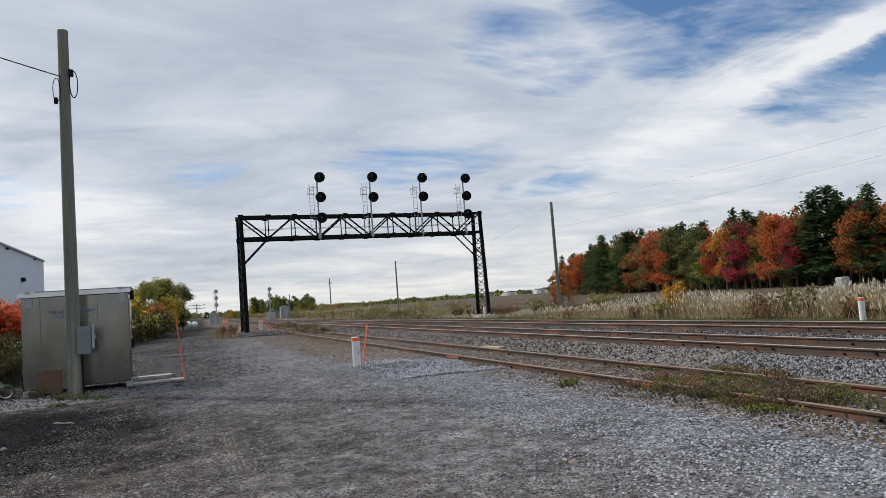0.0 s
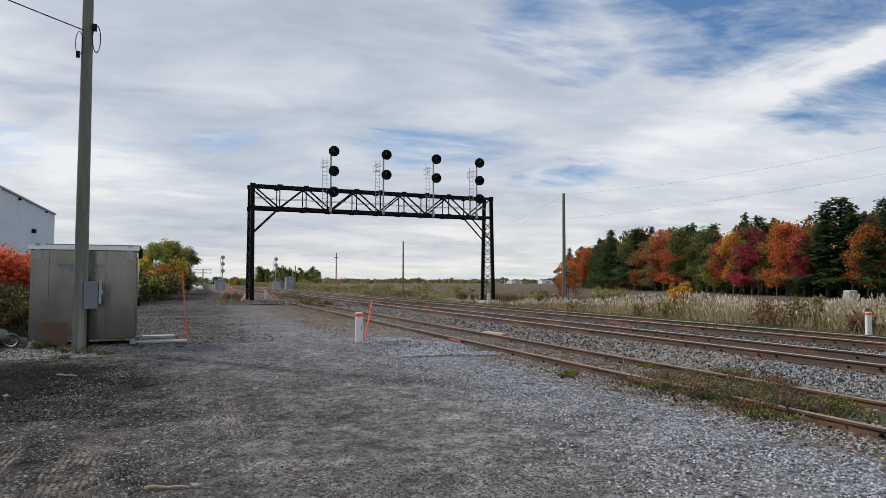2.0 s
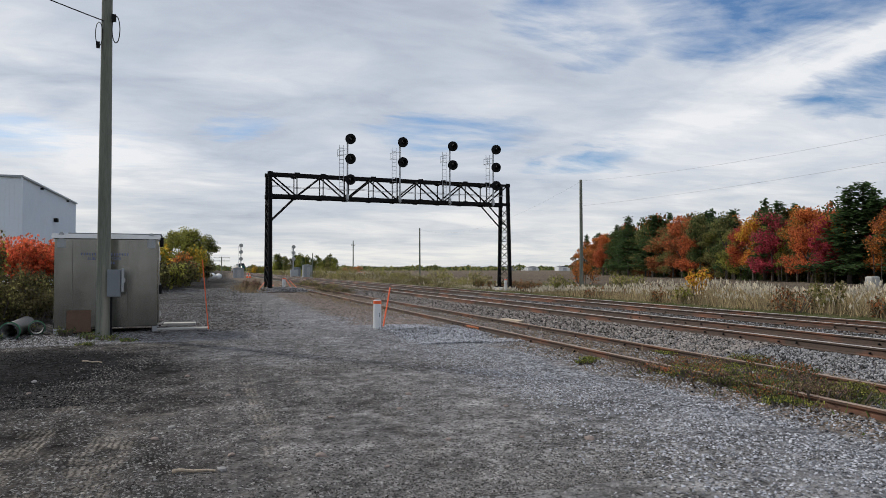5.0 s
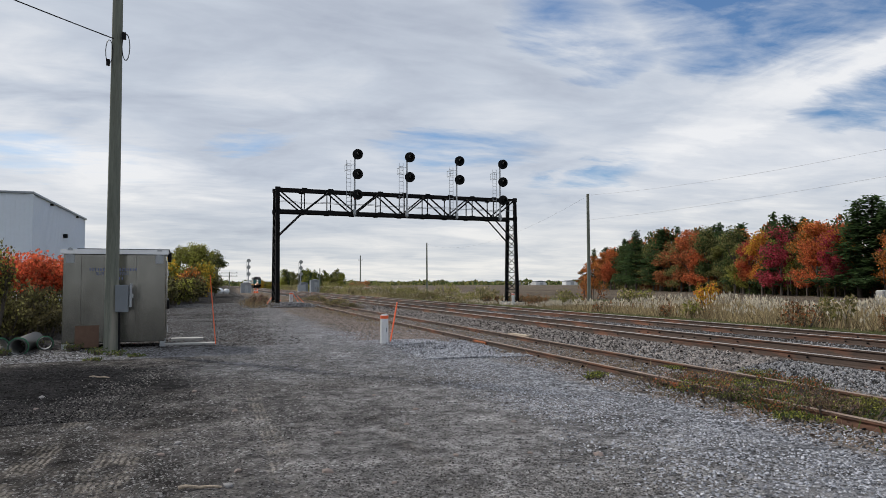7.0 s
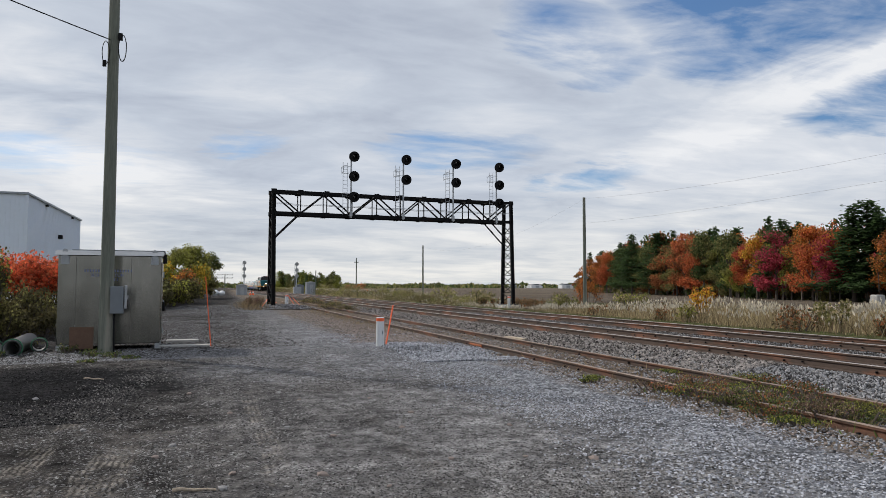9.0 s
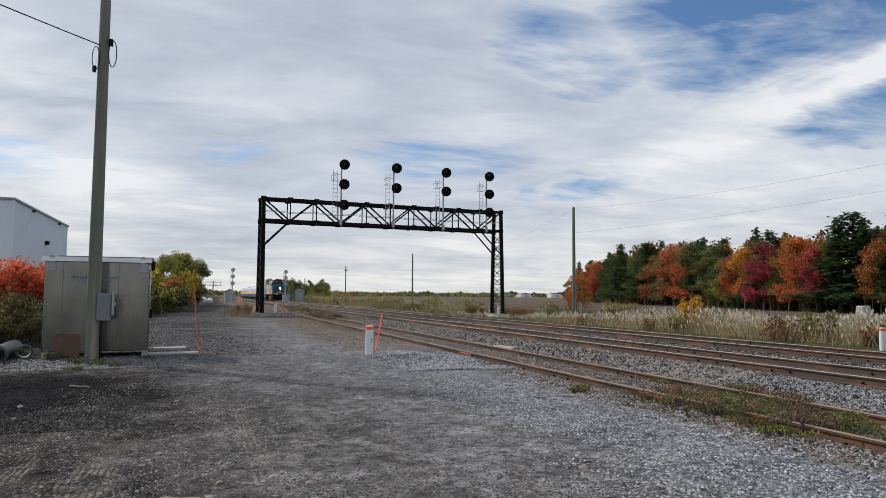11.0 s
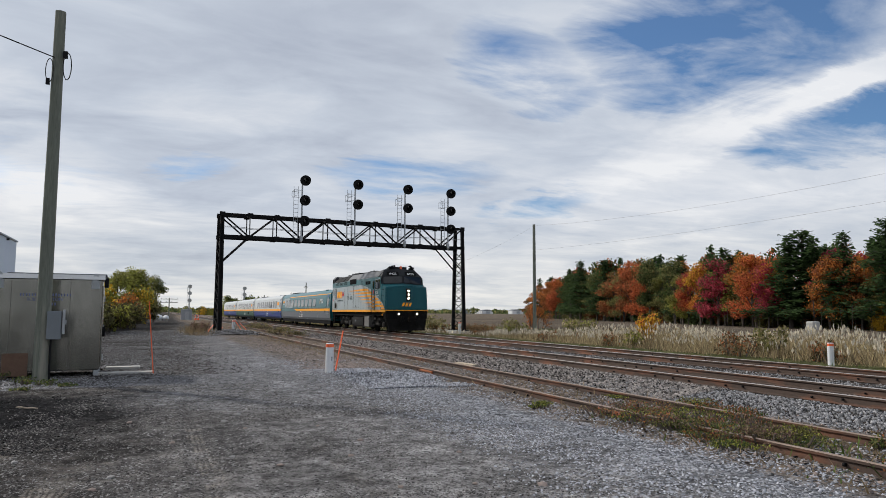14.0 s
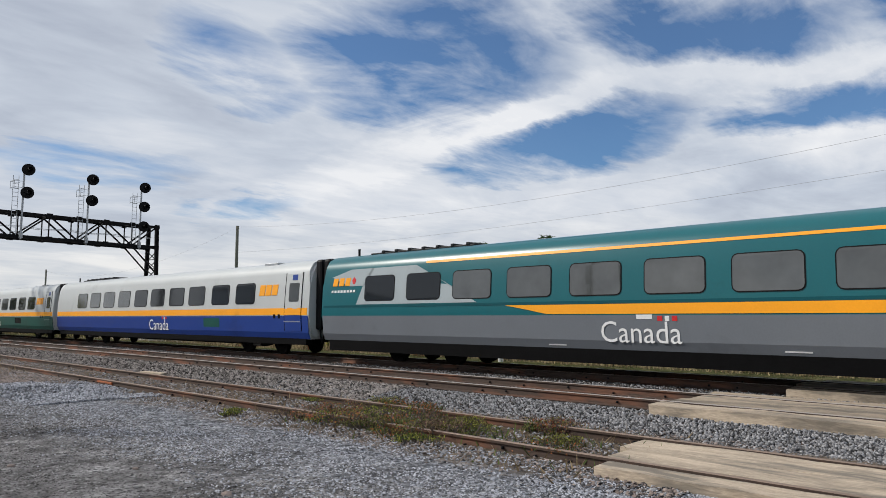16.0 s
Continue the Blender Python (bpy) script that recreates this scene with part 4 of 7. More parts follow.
M["leaf_green"] = leaf_mat("dark_green_leaves", (0.072, 0.10, 0.034))
M["leaf_olive"] = leaf_mat("olive_leaves", (0.19, 0.18, 0.066))
M["leaf_orange"] = leaf_mat("orange_autumn_leaves", (0.52, 0.19, 0.045), second=(0.26, 0.15, 0.045))
M["leaf_red"] = leaf_mat("red_autumn_leaves", (0.47, 0.13, 0.052), second=(0.25, 0.085, 0.04))
M["leaf_wine"] = leaf_mat("wine_red_leaves", (0.36, 0.055, 0.075))
M["leaf_rust"] = leaf_mat("rusty_brown_leaves", (0.31, 0.12, 0.05), second=(0.15, 0.11, 0.04))
M["leaf_yellow"] = leaf_mat("yellow_autumn_leaves", (0.56, 0.35, 0.04), second=(0.24, 0.21, 0.05))
M["leaf_lime"] = leaf_mat("yellow_green_leaves", (0.27, 0.275, 0.06))
M["needle"] = leaf_mat("dark_pine_needles", (0.058, 0.098, 0.036), 0.4)
M["bark"] = mat("grey_brown_bark", (0.085, 0.07, 0.058), 0.9, vary=0.4, scale=4, fine=30, bump=0.6, stretch=(1, 1, 0.15))
M["reed"] = mat("dry_reed_straw", (0.43, 0.345, 0.20), 0.85, vary=0.25, scale=1, fine=10, bump=0, island=0.45, spec=0.2, thin=0.3)
M["plume"] = mat("pale_reed_plumes", (0.66, 0.60, 0.49), 0.9, vary=0.15, scale=1, fine=10, bump=0, island=0.3, spec=0.1, thin=0.3)
M["grass"] = mat("green_grass_blades", (0.085, 0.125, 0.03), 0.8, vary=0.3, scale=1, fine=10, bump=0, island=0.5, spec=0.2, thin=0.3)
M["dry_grass"] = mat("dry_weed_stems", (0.24, 0.18, 0.105), 0.85, vary=0.3, scale=1, fine=10, bump=0, island=0.5, spec=0.2, thin=0.3)

LEAF = [(-.5, 0, 0), (0, -.32, .1), (.5, 0, 0), (0, .32, .1)]
LEAF_F = [(0, 1, 2), (0, 2, 3)]


def crown_points(rng, lobes, per):
    """Points on and a little inside the skins of many lobes."""
    out = []
    for c, r in lobes:
        v = rng.normal(size=(per, 3))
        v /= np.linalg.norm(v, axis=1)[:, None]
        out.append(c + v * r * rng.uniform(0.4, 1.22, (per, 1)))
    return np.concatenate(out)


def tree_parts(seed, kind, much=1.0):
    """Meshes of one tree about 10 m high: trunk and crown."""
    rng = np.random.default_rng(seed)
    bm = bmesh.new()
    if kind == "pine":
        h = 10.0
        cyl(bm, (0, 0, -0.3), (0, 0, h * 0.97), 0.17, 0.03, 8)
        pts, rots, sizes = [], [], []
        z = 1.6
        while z < h:
            u = (z - 1.6) / (h - 1.6)
            reach = (2.75 * (1 - u) ** 0.95 + 0.12) * rng.uniform(0.75, 1.15)
            for k in range(int(rng.integers(5, 8))):
                a = rng.uniform(0, 2 * np.pi)
                rr = reach * rng.uniform(0.6, 1.1)
                tip = np.array([math.cos(a) * rr, math.sin(a) * rr, z - 0.10 * rr + 0.25 * u])
                bar(bm, (0, 0, z), tuple(tip * 0.9 + np.array([0, 0, z]) * 0.1), 0.03)
                n = int((9 + rr * 20) * much)
                s = rng.uniform(0.15, 1.0, n) ** 0.8
                base = np.array([0, 0, z]) * (1 - s[:, None]) + tip * s[:, None]
                pts.append(base + rng.normal(size=(n, 3)) * [0.22, 0.22, 0.17])
            z += rng.uniform(0.30, 0.52)
        p = np.concatenate(pts)
        k = len(p)
        crown = scatter("crown", LEAF, LEAF_F, placed(spins(rng, k, 0.7), rng.uniform(0.2, 0.4, k) / much ** 0.5, p), [M["needle"], M["needle"]], index=rng.integers(0, 2, k))
    else:
        h = 10.0
        cyl(bm, (0, 0, -0.3), (0.1, 0, h * 0.55), 0.16, 0.09, 8)
        lobes = []
        low = {"tall": 2.6, "round": 1.6, "bush": 0.5}[kind]
        wide = {"tall": 1.9, "round": 2.7, "bush": 3.2}[kind]
        for k in range(34 if kind == "bush" else 24):
            u = rng.uniform(0, 1)
            z = low + (h - 0.9 - low) * u
            env = wide * math.sqrt(max(0.04, 1 - (2 * u - 0.85) ** 2 * 0.72))
            a, d = rng.uniform(0, 2 * np.pi), env * rng.uniform(0.25, 0.85)
            c = np.array([math.cos(a) * d, math.sin(a) * d, z])
            lobes.append((c, np.array([1, 1, 0.75]) * rng.uniform(0.75, 1.35) * (1.2 if kind == "bush" else 1.0)))
            if k % 2 == 0:
                bar(bm, (0.05, 0, min(z * 0.6, h * 0.5)), tuple(c), 0.06)
        lobes.append((np.array([0.1, 0, h - 1.0]), np.array([0.9, 0.9, 0.9])))
        p = crown_points(rng, lobes, int(270 * much))
        k = len(p)
        up = (p[:, 0] * 0.5 + p[:, 2] * 0.35 + rng.normal(size=k) * 1.1) > 3.0
        crown = scatter("crown", LEAF, LEAF_F, placed(spins(rng, k), rng.uniform(0.15, 0.34, k) / much ** 0.5, p), [M["leaf_green"], M["leaf_green"]], index=up.astype(int))
    return as_mesh("trunk", bm, M["bark"]), crown


PROTO = {k: [tree_parts(11 + i * 7 + len(k) * 101, k) for i in range(n)] for k, n in (("tall", 3), ("round", 4), ("pine", 3), ("bush", 3))}
LITE = {k: [tree_parts(311 + i * 7 + len(k) * 101, k, 0.33) for i in range(3)] for k in ("tall", "round", "pine", "bush")}
HUES = {"green": "dark green", "olive": "olive green", "orange": "orange", "red": "red", "wine": "wine-red", "rust": "rusty brown", "yellow": "yellow", "lime": "yellow-green", "needle": "dark green"}


def plant(kind, k, at, height, hue, hue2=None, turn=0.0, wide=1.0, name="tree", label="", group="", lite=False, named=False):
    stock = (LITE if lite else PROTO)[kind]
    trunk, crown = stock[k % len(stock)]
    what = {"pine": "pine tree", "bush": "shrub"}.get(kind, "tree")
    t = thing(name, label or f"{HUES[hue]} {'pine with drooping branches at the edge of the wood' if kind == 'pine' else 'leafy ' + what + ' in autumn leaf'}", what, at, turn, group)
    s = (height - 0.0041 * math.hypot(at[0], at[1]) * (0 if named else 1) + 0.07) / 10.0      # the ground falls away slightly with distance
    t.scale = (s * wide, s * wide, s)
    part("trunk", trunk, None, t)
    c = part("crown", crown, None, t)
    for slot, h in zip(c.material_slots, (hue, hue2 or hue)):
        slot.link = "OBJECT"
        slot.material = M["needle" if h == "needle" else "leaf_" + h]
    return t


def wood_range(az):
    tab = [(-80, 86), (-70, 86), (-60, 90), (-53, 95), (-48, 103), (-43, 120), (-38, 150), (-33, 190), (-30.2, 232), (-29, 245)]
    for (a, ra), (b, rb) in zip(tab, tab[1:]):
        if a <= az <= b:
            return ra + (rb - ra) * (az - a) / (b - a)
    return 240


def build_wood():
    rng = random.Random(21)
    # front trees: way round, kind, height, colours
    front = [(-29.8, "round", 6.6, "rust", "olive"), (-30.7, "round", 11.0, "orange", "rust"), (-31.5, "round", 11.6, "rust", "orange"), (-32.0, "tall", 12.2, "red", "orange"), (-33.2, "round", 12.2, "green", "green"),
             (-34.0, "pine", 14.6, "needle", None), (-34.5, "tall", 11.0, "olive", "green"), (-35.3, "round", 11.8, "olive", "green"), (-35.9, "pine", 13.8, "needle", None), (-36.7, "round", 11.4, "rust", "olive"), (-37.4, "round", 10.4, "olive", "rust"), (-38.1, "round", 12.8, "rust", "red"), (-38.9, "round", 11.6, "red", "olive"), (-39.4, "tall", 12.6, "green", "olive"), (-40.5, "round", 9.3, "olive", "lime"),
             (-41.3, "tall", 12.0, "green", "olive"), (-41.9, "round", 8.4, "lime", "olive"), (-42.3, "tall", 9.0, "red", "wine"), (-43.2, "tall", 10.2, "orange", "yellow"), (-43.9, "tall", 8.4, "green", "lime"),
             (-44.5, "round", 10.2, "wine", "green"), (-45.0, "pine", 11.7, "needle", None), (-45.5, "round", 8.4, "lime", "green"), (-46.2, "tall", 9.9, "olive", "orange"), (-46.9, "round", 10.1, "red", "orange"),
             (-47.1, "tall", 8.2, "red", "wine"), (-48.0, "tall", 9.0, "wine", "orange"), (-48.6, "tall", 7.8, "orange", "yellow"), (-49.5, "pine", 11.8, "needle", None), (-50.4, "pine", 12.3, "needle", None),
             (-51.2, "pine", 10.4, "needle", None), (-52.0, "round", 9.0, "orange", "rust"), (-53.0, "pine", 11.4, "needle", None), (-54.0, "tall", 8.6, "rust", "orange"), (-55.0, "round", 7.4, "olive", "rust"),
             (-55.7, "pine", 12.2, "needle", None), (-57.3, "round", 5.9, "red", "rust"), (-58.2, "bush", 5.0, "red", "wine"), (-59.3, "tall", 9.6, "orange", "rust"), (-59.0, "round", 5.4, "red", "red"),
             (-60.1, "pine", 11.8, "needle", None), (-61.0, "tall", 8.6, "yellow", "orange"), (-61.9, "tall", 7.9, "wine", "red"), (-63.0, "tall", 8.4, "yellow", "orange"), (-63.6, "pine", 11.4, "needle", None),
             (-65.4, "tall", 8.6, "yellow", "orange"), (-66.6, "pine", 11.6, "needle", None)]
    for i, (az, kind, h, a, b) in enumerate(front):
        r = wood_range(az) + rng.uniform(-2, 3)
        x, y = -math.sin(radians(az)) * r, math.cos(radians(az)) * r
        plant(kind, i, (x, y, -0.25), h, a, b, rng.uniform(0, 360), rng.uniform(0.95, 1.2) * (1.15 if kind == "round" else 1.5 if kind == "pine" else 1.0), group="trees along the edge of the wood", named=True)
    # the wood behind them
    hues = ["green", "green", "olive", "green", "orange", "rust", "red", "green", "wine"]
    az = -31.2
    i = 0
    while az > -67.5:
        for row in range(3):
            r = wood_range(az) + 8 + row * 8 + rng.uniform(-2, 2)
            a2 = az + rng.uniform(-0.6, 0.6)
            pine = rng.random() < (0.88 if az < -53 else 0.28)
            cap = 1.8 + r * (0.106 if az < -50 else 0.098 if az < -40 else 0.062 if az > -33 else 0.075 + 0.0033 * (-33 - az))
            h = cap * rng.uniform(0.84, 1.0) * (1.0 if pine else 0.94)
            x, y = -math.sin(radians(a2)) * r, math.cos(radians(a2)) * r
            hue = rng.choice(hues)
            plant("pine" if pine else rng.choice(("tall", "round")), i, (x, y, -0.25), h, "needle" if pine else hue, None if pine else rng.choice(hues), rng.uniform(0, 360), rng.uniform(0.95, 1.25), group="trees inside the wood", lite=True)
            i += 1
        az -= 165 / wood_range(az) * (1.6 if az > -50 else 0.85)
    # low growth under the edge
    for k in range(108):
        az = -29.9 - k * 0.35
        r = wood_range(az) + rng.uniform(2, 16)
        plant("bush", k, (-math.sin(radians(az)) * r, math.cos(radians(az)) * r, -0.25), rng.uniform(3.0, 6.5), rng.choice(["green", "olive", "green", "rust", "green"]), "green", rng.uniform(0, 360), 1.2, "shrub", group="undergrowth of the wood", lite=True)
    for k, az in enumerate((-55.2, -56.3, -57.9, -58.8, -60.0, -60.8, -61.6, -62.4, -63.6, -64.4, -65.2, -66.1)):
        r = wood_range(az) - rng.uniform(0, 2)
        plant("bush", k, (-math.sin(radians(az)) * r, math.cos(radians(az)) * r, -0.25), rng.uniform(2.6, 4.6), ("yellow", "olive", "orange", "lime")[k % 4], ("olive", "yellow", "rust", "olive")[k % 4], rng.uniform(0, 360), 1.1, "shrub", group="shrubs at the edge of the wood")
    # bare young stems along the edge
    bm = bmesh.new()
    for k in range(60):
        az = rng.uniform(-67, -31)
        r = wood_range(az) - rng.uniform(1, 3.5)
        x, y = -math.sin(radians(az)) * r, math.cos(radians(az)) * r
        bar(bm, (x, y, -0.3), (x + rng.uniform(-.3, .3), y, rng.uniform(1.6, 3.6)), rng.uniform(0.02, 0.045))
    single("sapling_stems", bm, M["bark"], "bare grey sapling stems along the wood's edge", "saplings", kind="stuff")


def blades(name, rng, x, y, z, h, w, material, lean=0.3):
    """Thin leaning blades, each a bent strip of two faces."""
    k = len(x)
    base = [(-.5, 0, 0), (.5, 0, 0), (.35, .12, .55), (-.35, .12, .55), (0, .45, 1.0)]
    faces = [(0, 1, 2, 3), (3, 2, 4)]
    rot = spins(rng, k, lean)
    pl = placed(rot, np.stack([w, h * 0.7, h], 1), np.stack([x, y, z], 1))
    return scatter(name, base, faces, pl, material)


def reeds(name, label, rng, x, y, h, z0):
    k = len(x)
    n = 3
    xs = np.repeat(x, n) + rng.normal(size=k * n) * 0.12
    ys = np.repeat(y, n) + rng.normal(size=k * n) * 0.12
    hs = np.repeat(h, n) * rng.uniform(0.4, 1.1, k * n)
    t = thing(name, label, "reeds", kind="stuff")
    o = part("stems", blades("stems", rng, xs, ys, np.full(k * n, z0), hs, rng.uniform(0.02, 0.05, k * n), M["reed"], 0.42), None, t)
    o["kind"] = "stuff"
    base = [(0, 0, 0), (.5, .1, .45), (0, .2, 1.0), (-.5, .1, .45), (0, -.35, .4), (0, .55, .5)]
    faces = [(0, 1, 2), (0, 2, 3), (0, 4, 2), (0, 2, 5)]
    sel = rng.random(k) < 0.5
    pl = placed(spins(rng, k, 0.35), np.stack([rng.uniform(.05, .11, k), rng.uniform(.05, .11, k), rng.uniform(.14, .30, k)], 1), np.stack([x, y, z0 + h * 0.88], 1))[sel]
    o = part("plumes", scatter("plumes", base, faces, pl, M["plume"]), None, t)
    o["kind"] = "stuff"


def shrub(name, label, at, w, h, hues, seed, n=900, leaf=(0.06, 0.14), category="shrub", group="", d=None, low=0.3):
    """A low bush: stems and many small leaves in uneven lobes."""
    rng = np.random.default_rng(seed)
    t = thing(name, label, category, at, 0, group)
    bm = bmesh.new()
    lobes = []
    for k in range(14):
        a, q = rng.uniform(0, 6.28), rng.uniform(0, 1) ** 0.6
        c = np.array([math.cos(a) * q * w, math.sin(a) * q * (d or w), h * rng.uniform(low, 0.86)])
        lobes.append((c, np.array([w * 0.42, (d or w) * 0.42, h * 0.24]) * rng.uniform(0.6, 1.2)))
        bar(bm, (c[0] * 0.4, c[1] * 0.4, -0.1), tuple(c), 0.02 + 0.006 * h)
    part("stem", bm, M["bark"], t)["kind"] = "stuff"
    p = crown_points(rng, lobes, n // 14)
    k = len(p)
    me = scatter("foliage", LEAF, LEAF_F, placed(spins(rng, k), rng.uniform(*leaf, k), p), [M[x] for x in hues], index=rng.integers(0, len(hues), k))
    part("foliage", me, None, t)
    return t


def build_verge():
    rng = np.random.default_rng(8)
    k = 15000
    y = -12 + 75 * rng.uniform(0, 1, k) ** 1.15
    x = 21.6 + 9.5 * rng.uniform(0, 1, k) ** 0.9
    dens = np.array([noise.noise((a * 0.25, b * 0.25, 4)) for a, b in zip(x, y)])
    keep = (dens > -0.25) & ((x > 22.6) | (rng.random(k) < 0.35))
    x, y, dens = x[keep], y[keep], dens[keep]
    reeds("reed_bed", "dry straw-coloured reeds with pale plumes beside the tracks", rng, x, y, (0.62 + 0.45 * rng.uniform(0, 1, len(x)) + 0.9 * dens) * np.clip((52 - y) / 16, 0.3, 1.0), -0.3)
    k = 4200
    y = 58 + 170 * rng.uniform(0, 1, k)
    x = 21.0 + 11 * rng.uniform(0, 1, k)
    reeds("reed_bed", "dry weeds and reeds along the far tracks", rng, x, y, rng.uniform(0.5, 1.0, k) * np.clip((y - 40) / 45, 0.4, 1.6), -0.3)
    # green and brown weeds among them
    k = 6500
    y = -10 + 150 * rng.uniform(0, 1, k) ** 1.4
    x = 20.3 + 2.4 * rng.uniform(0, 1, k) ** 1.5
    tagged(new("verge_grass", blades("verge_grass", rng, x, y, np.full(k, -0.3), rng.uniform(.15, .42, k), rng.uniform(.015, .035, k), M["grass"], 0.5)), "green verge grass beyond the tracks", "grass", kind="stuff")
    k = 14000
    y = -10 + 150 * rng.uniform(0, 1, k) ** 1.4
    x = 21.6 + 10 * rng.uniform(0, 1, k)
    tagged(new("dry_weeds", blades("dry_weeds", rng, x, y, np.full(k, -0.3), rng.uniform(.5, 1.2, k) * np.clip((56 - y) / 18, 0.45, 1.0), rng.uniform(.02, .05, k), M["dry_grass"], 0.5)), "brown dry weeds among the reeds", "weeds", kind="stuff")
    spots = [(24.5, 22, 0.9, 1.5, "olive"), (27, 40, 1.2, 1.6, "lime"), (24.0, 13, 0.8, 1.3, "olive"), (26, 47, 1.2, 1.5, "lime"), (23.6, 60, 1.4, 1.7, "olive"), (24.5, 72, 1.5, 2.0, "lime"), (23.4, 84, 1.6, 2.0, "olive"),
             (24, 98, 1.8, 2.2, "lime"), (23.2, 112, 1.8, 2.2, "olive"), (25, 130, 2.2, 2.4, "olive"), (24, 150, 2.4, 2.6, "lime"), (26, 175, 2.6, 2.6, "olive"), (23.8, 30, 0.7, 1.0, "lime"), (23.2, 8, 0.7, 1.1, "lime"), (24.0, 6.0, 0.8, 1.6, "green")]
    for i, (x, y, w, h, hue) in enumerate(spots):
        shrub("weed_clump", f"{HUES[hue]} weed clump standing in the reeds", (x, y, -0.3), w, h, ["leaf_" + hue, "leaf_olive", "reed"], 40 + i, 900, (0.08, 0.2), "weeds", "weed clumps on the verge")
    # the far verge: an uneven hedge of weeds along the line
    far_mix = (("leaf_olive", "leaf_dim", "reed"), ("leaf_lime", "leaf_olive", "reed"), ("leaf_dim", "dry_grass", "leaf_olive"), ("leaf_olive", "leaf_green", "leaf_lime"))
    for i in range(46):
        y = 62 + 4.4 * i + rng.uniform(-2, 2)
        shrub("verge_bush", "olive and straw-coloured weedy bush along the far tracks", (rng.uniform(21.6, 25.5), y, -0.3), rng.uniform(1.3, 2.6), rng.uniform(1.1, 2.0) * min(1.0, 0.5 + (y - 62) / 90), list(far_mix[i % 4]), 700 + i, 1100, (0.08, 0.2), "weeds", "weedy bushes along the line", 3.0)
    # weeds between the spur and the main track at the bridge
    k = 1100
    y, x = 46 + 34 * rng.uniform(0, 1, k), 9.3 + rng.normal(size=k) * 0.45
    tagged(new("strip_grass", blades("strip_grass", rng, x, y, np.full(k, -0.03), rng.uniform(.1, .35, k), rng.uniform(.015, .04, k), M["dry_grass"], 0.6)), "dry grass between the tracks at the bridge", "grass", kind="stuff")
    for i in range(7):
        shrub("spur_weed", "brown-green weed clump between the tracks", (9.2 + rng.normal() * 0.4, 47 + i * 4.2, -0.03), rng.uniform(.6, 1.1), rng.uniform(.35, .6), ["leaf_dim", "leaf_olive", "dry_grass"], 760 + i, 420, (0.05, 0.12), "weeds", "weeds on the spur")
    for i, (x, y) in enumerate(((3.2, 52.4), (2.9, 53.9), (3.4, 55.4))):
        shrub("dead_weeds", "purple-brown dead weeds at the foot of the signal bridge", (x, y, 0), 0.45, rng.uniform(0.7, 1.1), ["dry_grass", "leaf_dead"], 780 + i, 700, (0.04, 0.12), "weeds", "dead weed clumps")
    for i in range(26):
        x, y = rng.uniform(22.2, 28), rng.uniform(2, 62)
        shrub("dead_weeds", "brown dead weed clump among the reeds", (x, y, -0.3), rng.uniform(0.4, 0.9), rng.uniform(0.7, 1.15), ["dry_grass", "leaf_dim", "leaf_rust"], 300 + i, 420, (0.05, 0.16), "weeds", "dead weed clumps")
    shrub("yellow_bush", "small yellow and rust autumn bush on the verge", (25.4, 31.0, -0.3), 0.7, 1.9, ["leaf_yellow", "leaf_orange", "leaf_yellow"], 90, 1200, (0.07, 0.16))
    shrub("russet_bush", "russet-leaved bush at the foot of a pole", (31.0, 52.6, -0.3), 1.0, 2.5, ["leaf_rust", "leaf_rust", "leaf_orange"], 91, 1000, (0.08, 0.18))
    shrub("russet_bush", "red-leaved bush among weeds far along the tracks", (30, 150, -0.3), 2.0, 2.6, ["leaf_red", "leaf_rust"], 92, 900, (0.15, 0.35))
    # weeds in the spur
    k = 300
    y = 3.6 + 7.4 * rng.beta(1.6, 2.2, k)
    x = 7.75 + rng.normal(size=k) * 0.62
    ok = (x > 6.2) & (x < 9.4)
    n = ok.sum()
    tagged(new("spur_weeds", blades("spur_weeds", rng, x[ok], y[ok], np.full(n, -0.03), rng.uniform(.06, .22, n), rng.uniform(.012, .03, n), M["grass"], 0.7)), "green weeds growing through the spur track", "weeds", kind="stuff")
    k = 650
    y = 3.6 + 15 * rng.beta(1.3, 2.6, k)
    x = 7.7 + rng.normal(size=k) * 0.75
    ok = (x > 6.0) & (x < 9.6)
    n = ok.sum()
    tagged(new("spur_weeds", blades("spur_weeds", rng, x[ok], y[ok], np.full(n, -0.03), rng.uniform(.05, .2, n), rng.uniform(.01, .025, n), M["dry_grass"], 0.8)), "dry stems of weeds on the spur track", "weeds", kind="stuff")
    mixes = (("leaf_green", "leaf_olive"), ("leaf_olive", "leaf_dim", "leaf_lime"), ("leaf_green", "leaf_dim", "leaf_rust"), ("leaf_green", "leaf_lime"), ("leaf_olive", "leaf_dead", "leaf_rust"), ("leaf_dead", "leaf_dim", "dry_grass"))
    for i in range(36):
        y = 4.5 + 8.0 * rng.beta(1.3, 1.9)
        x = (7.0, 7.8, 8.7, 6.8, 7.6)[i % 5] + rng.normal() * 0.22
        w, h = rng.uniform(.22, .5), rng.uniform(.08, .25) * (1.15 if 5.5 < y < 9.5 else 0.8)
        shrub("spur_weed", "leafy low weed growing beside the spur rails", (x, y, -0.02), w, h, list(mixes[i % len(mixes)]), 600 + i, 640, (0.014, 0.042), "weeds", "weeds on the spur")
    k = 2200
    y = 24 + 44 * rng.uniform(0, 1, k)
    x = 6.6 + rng.normal(size=k) * 0.55
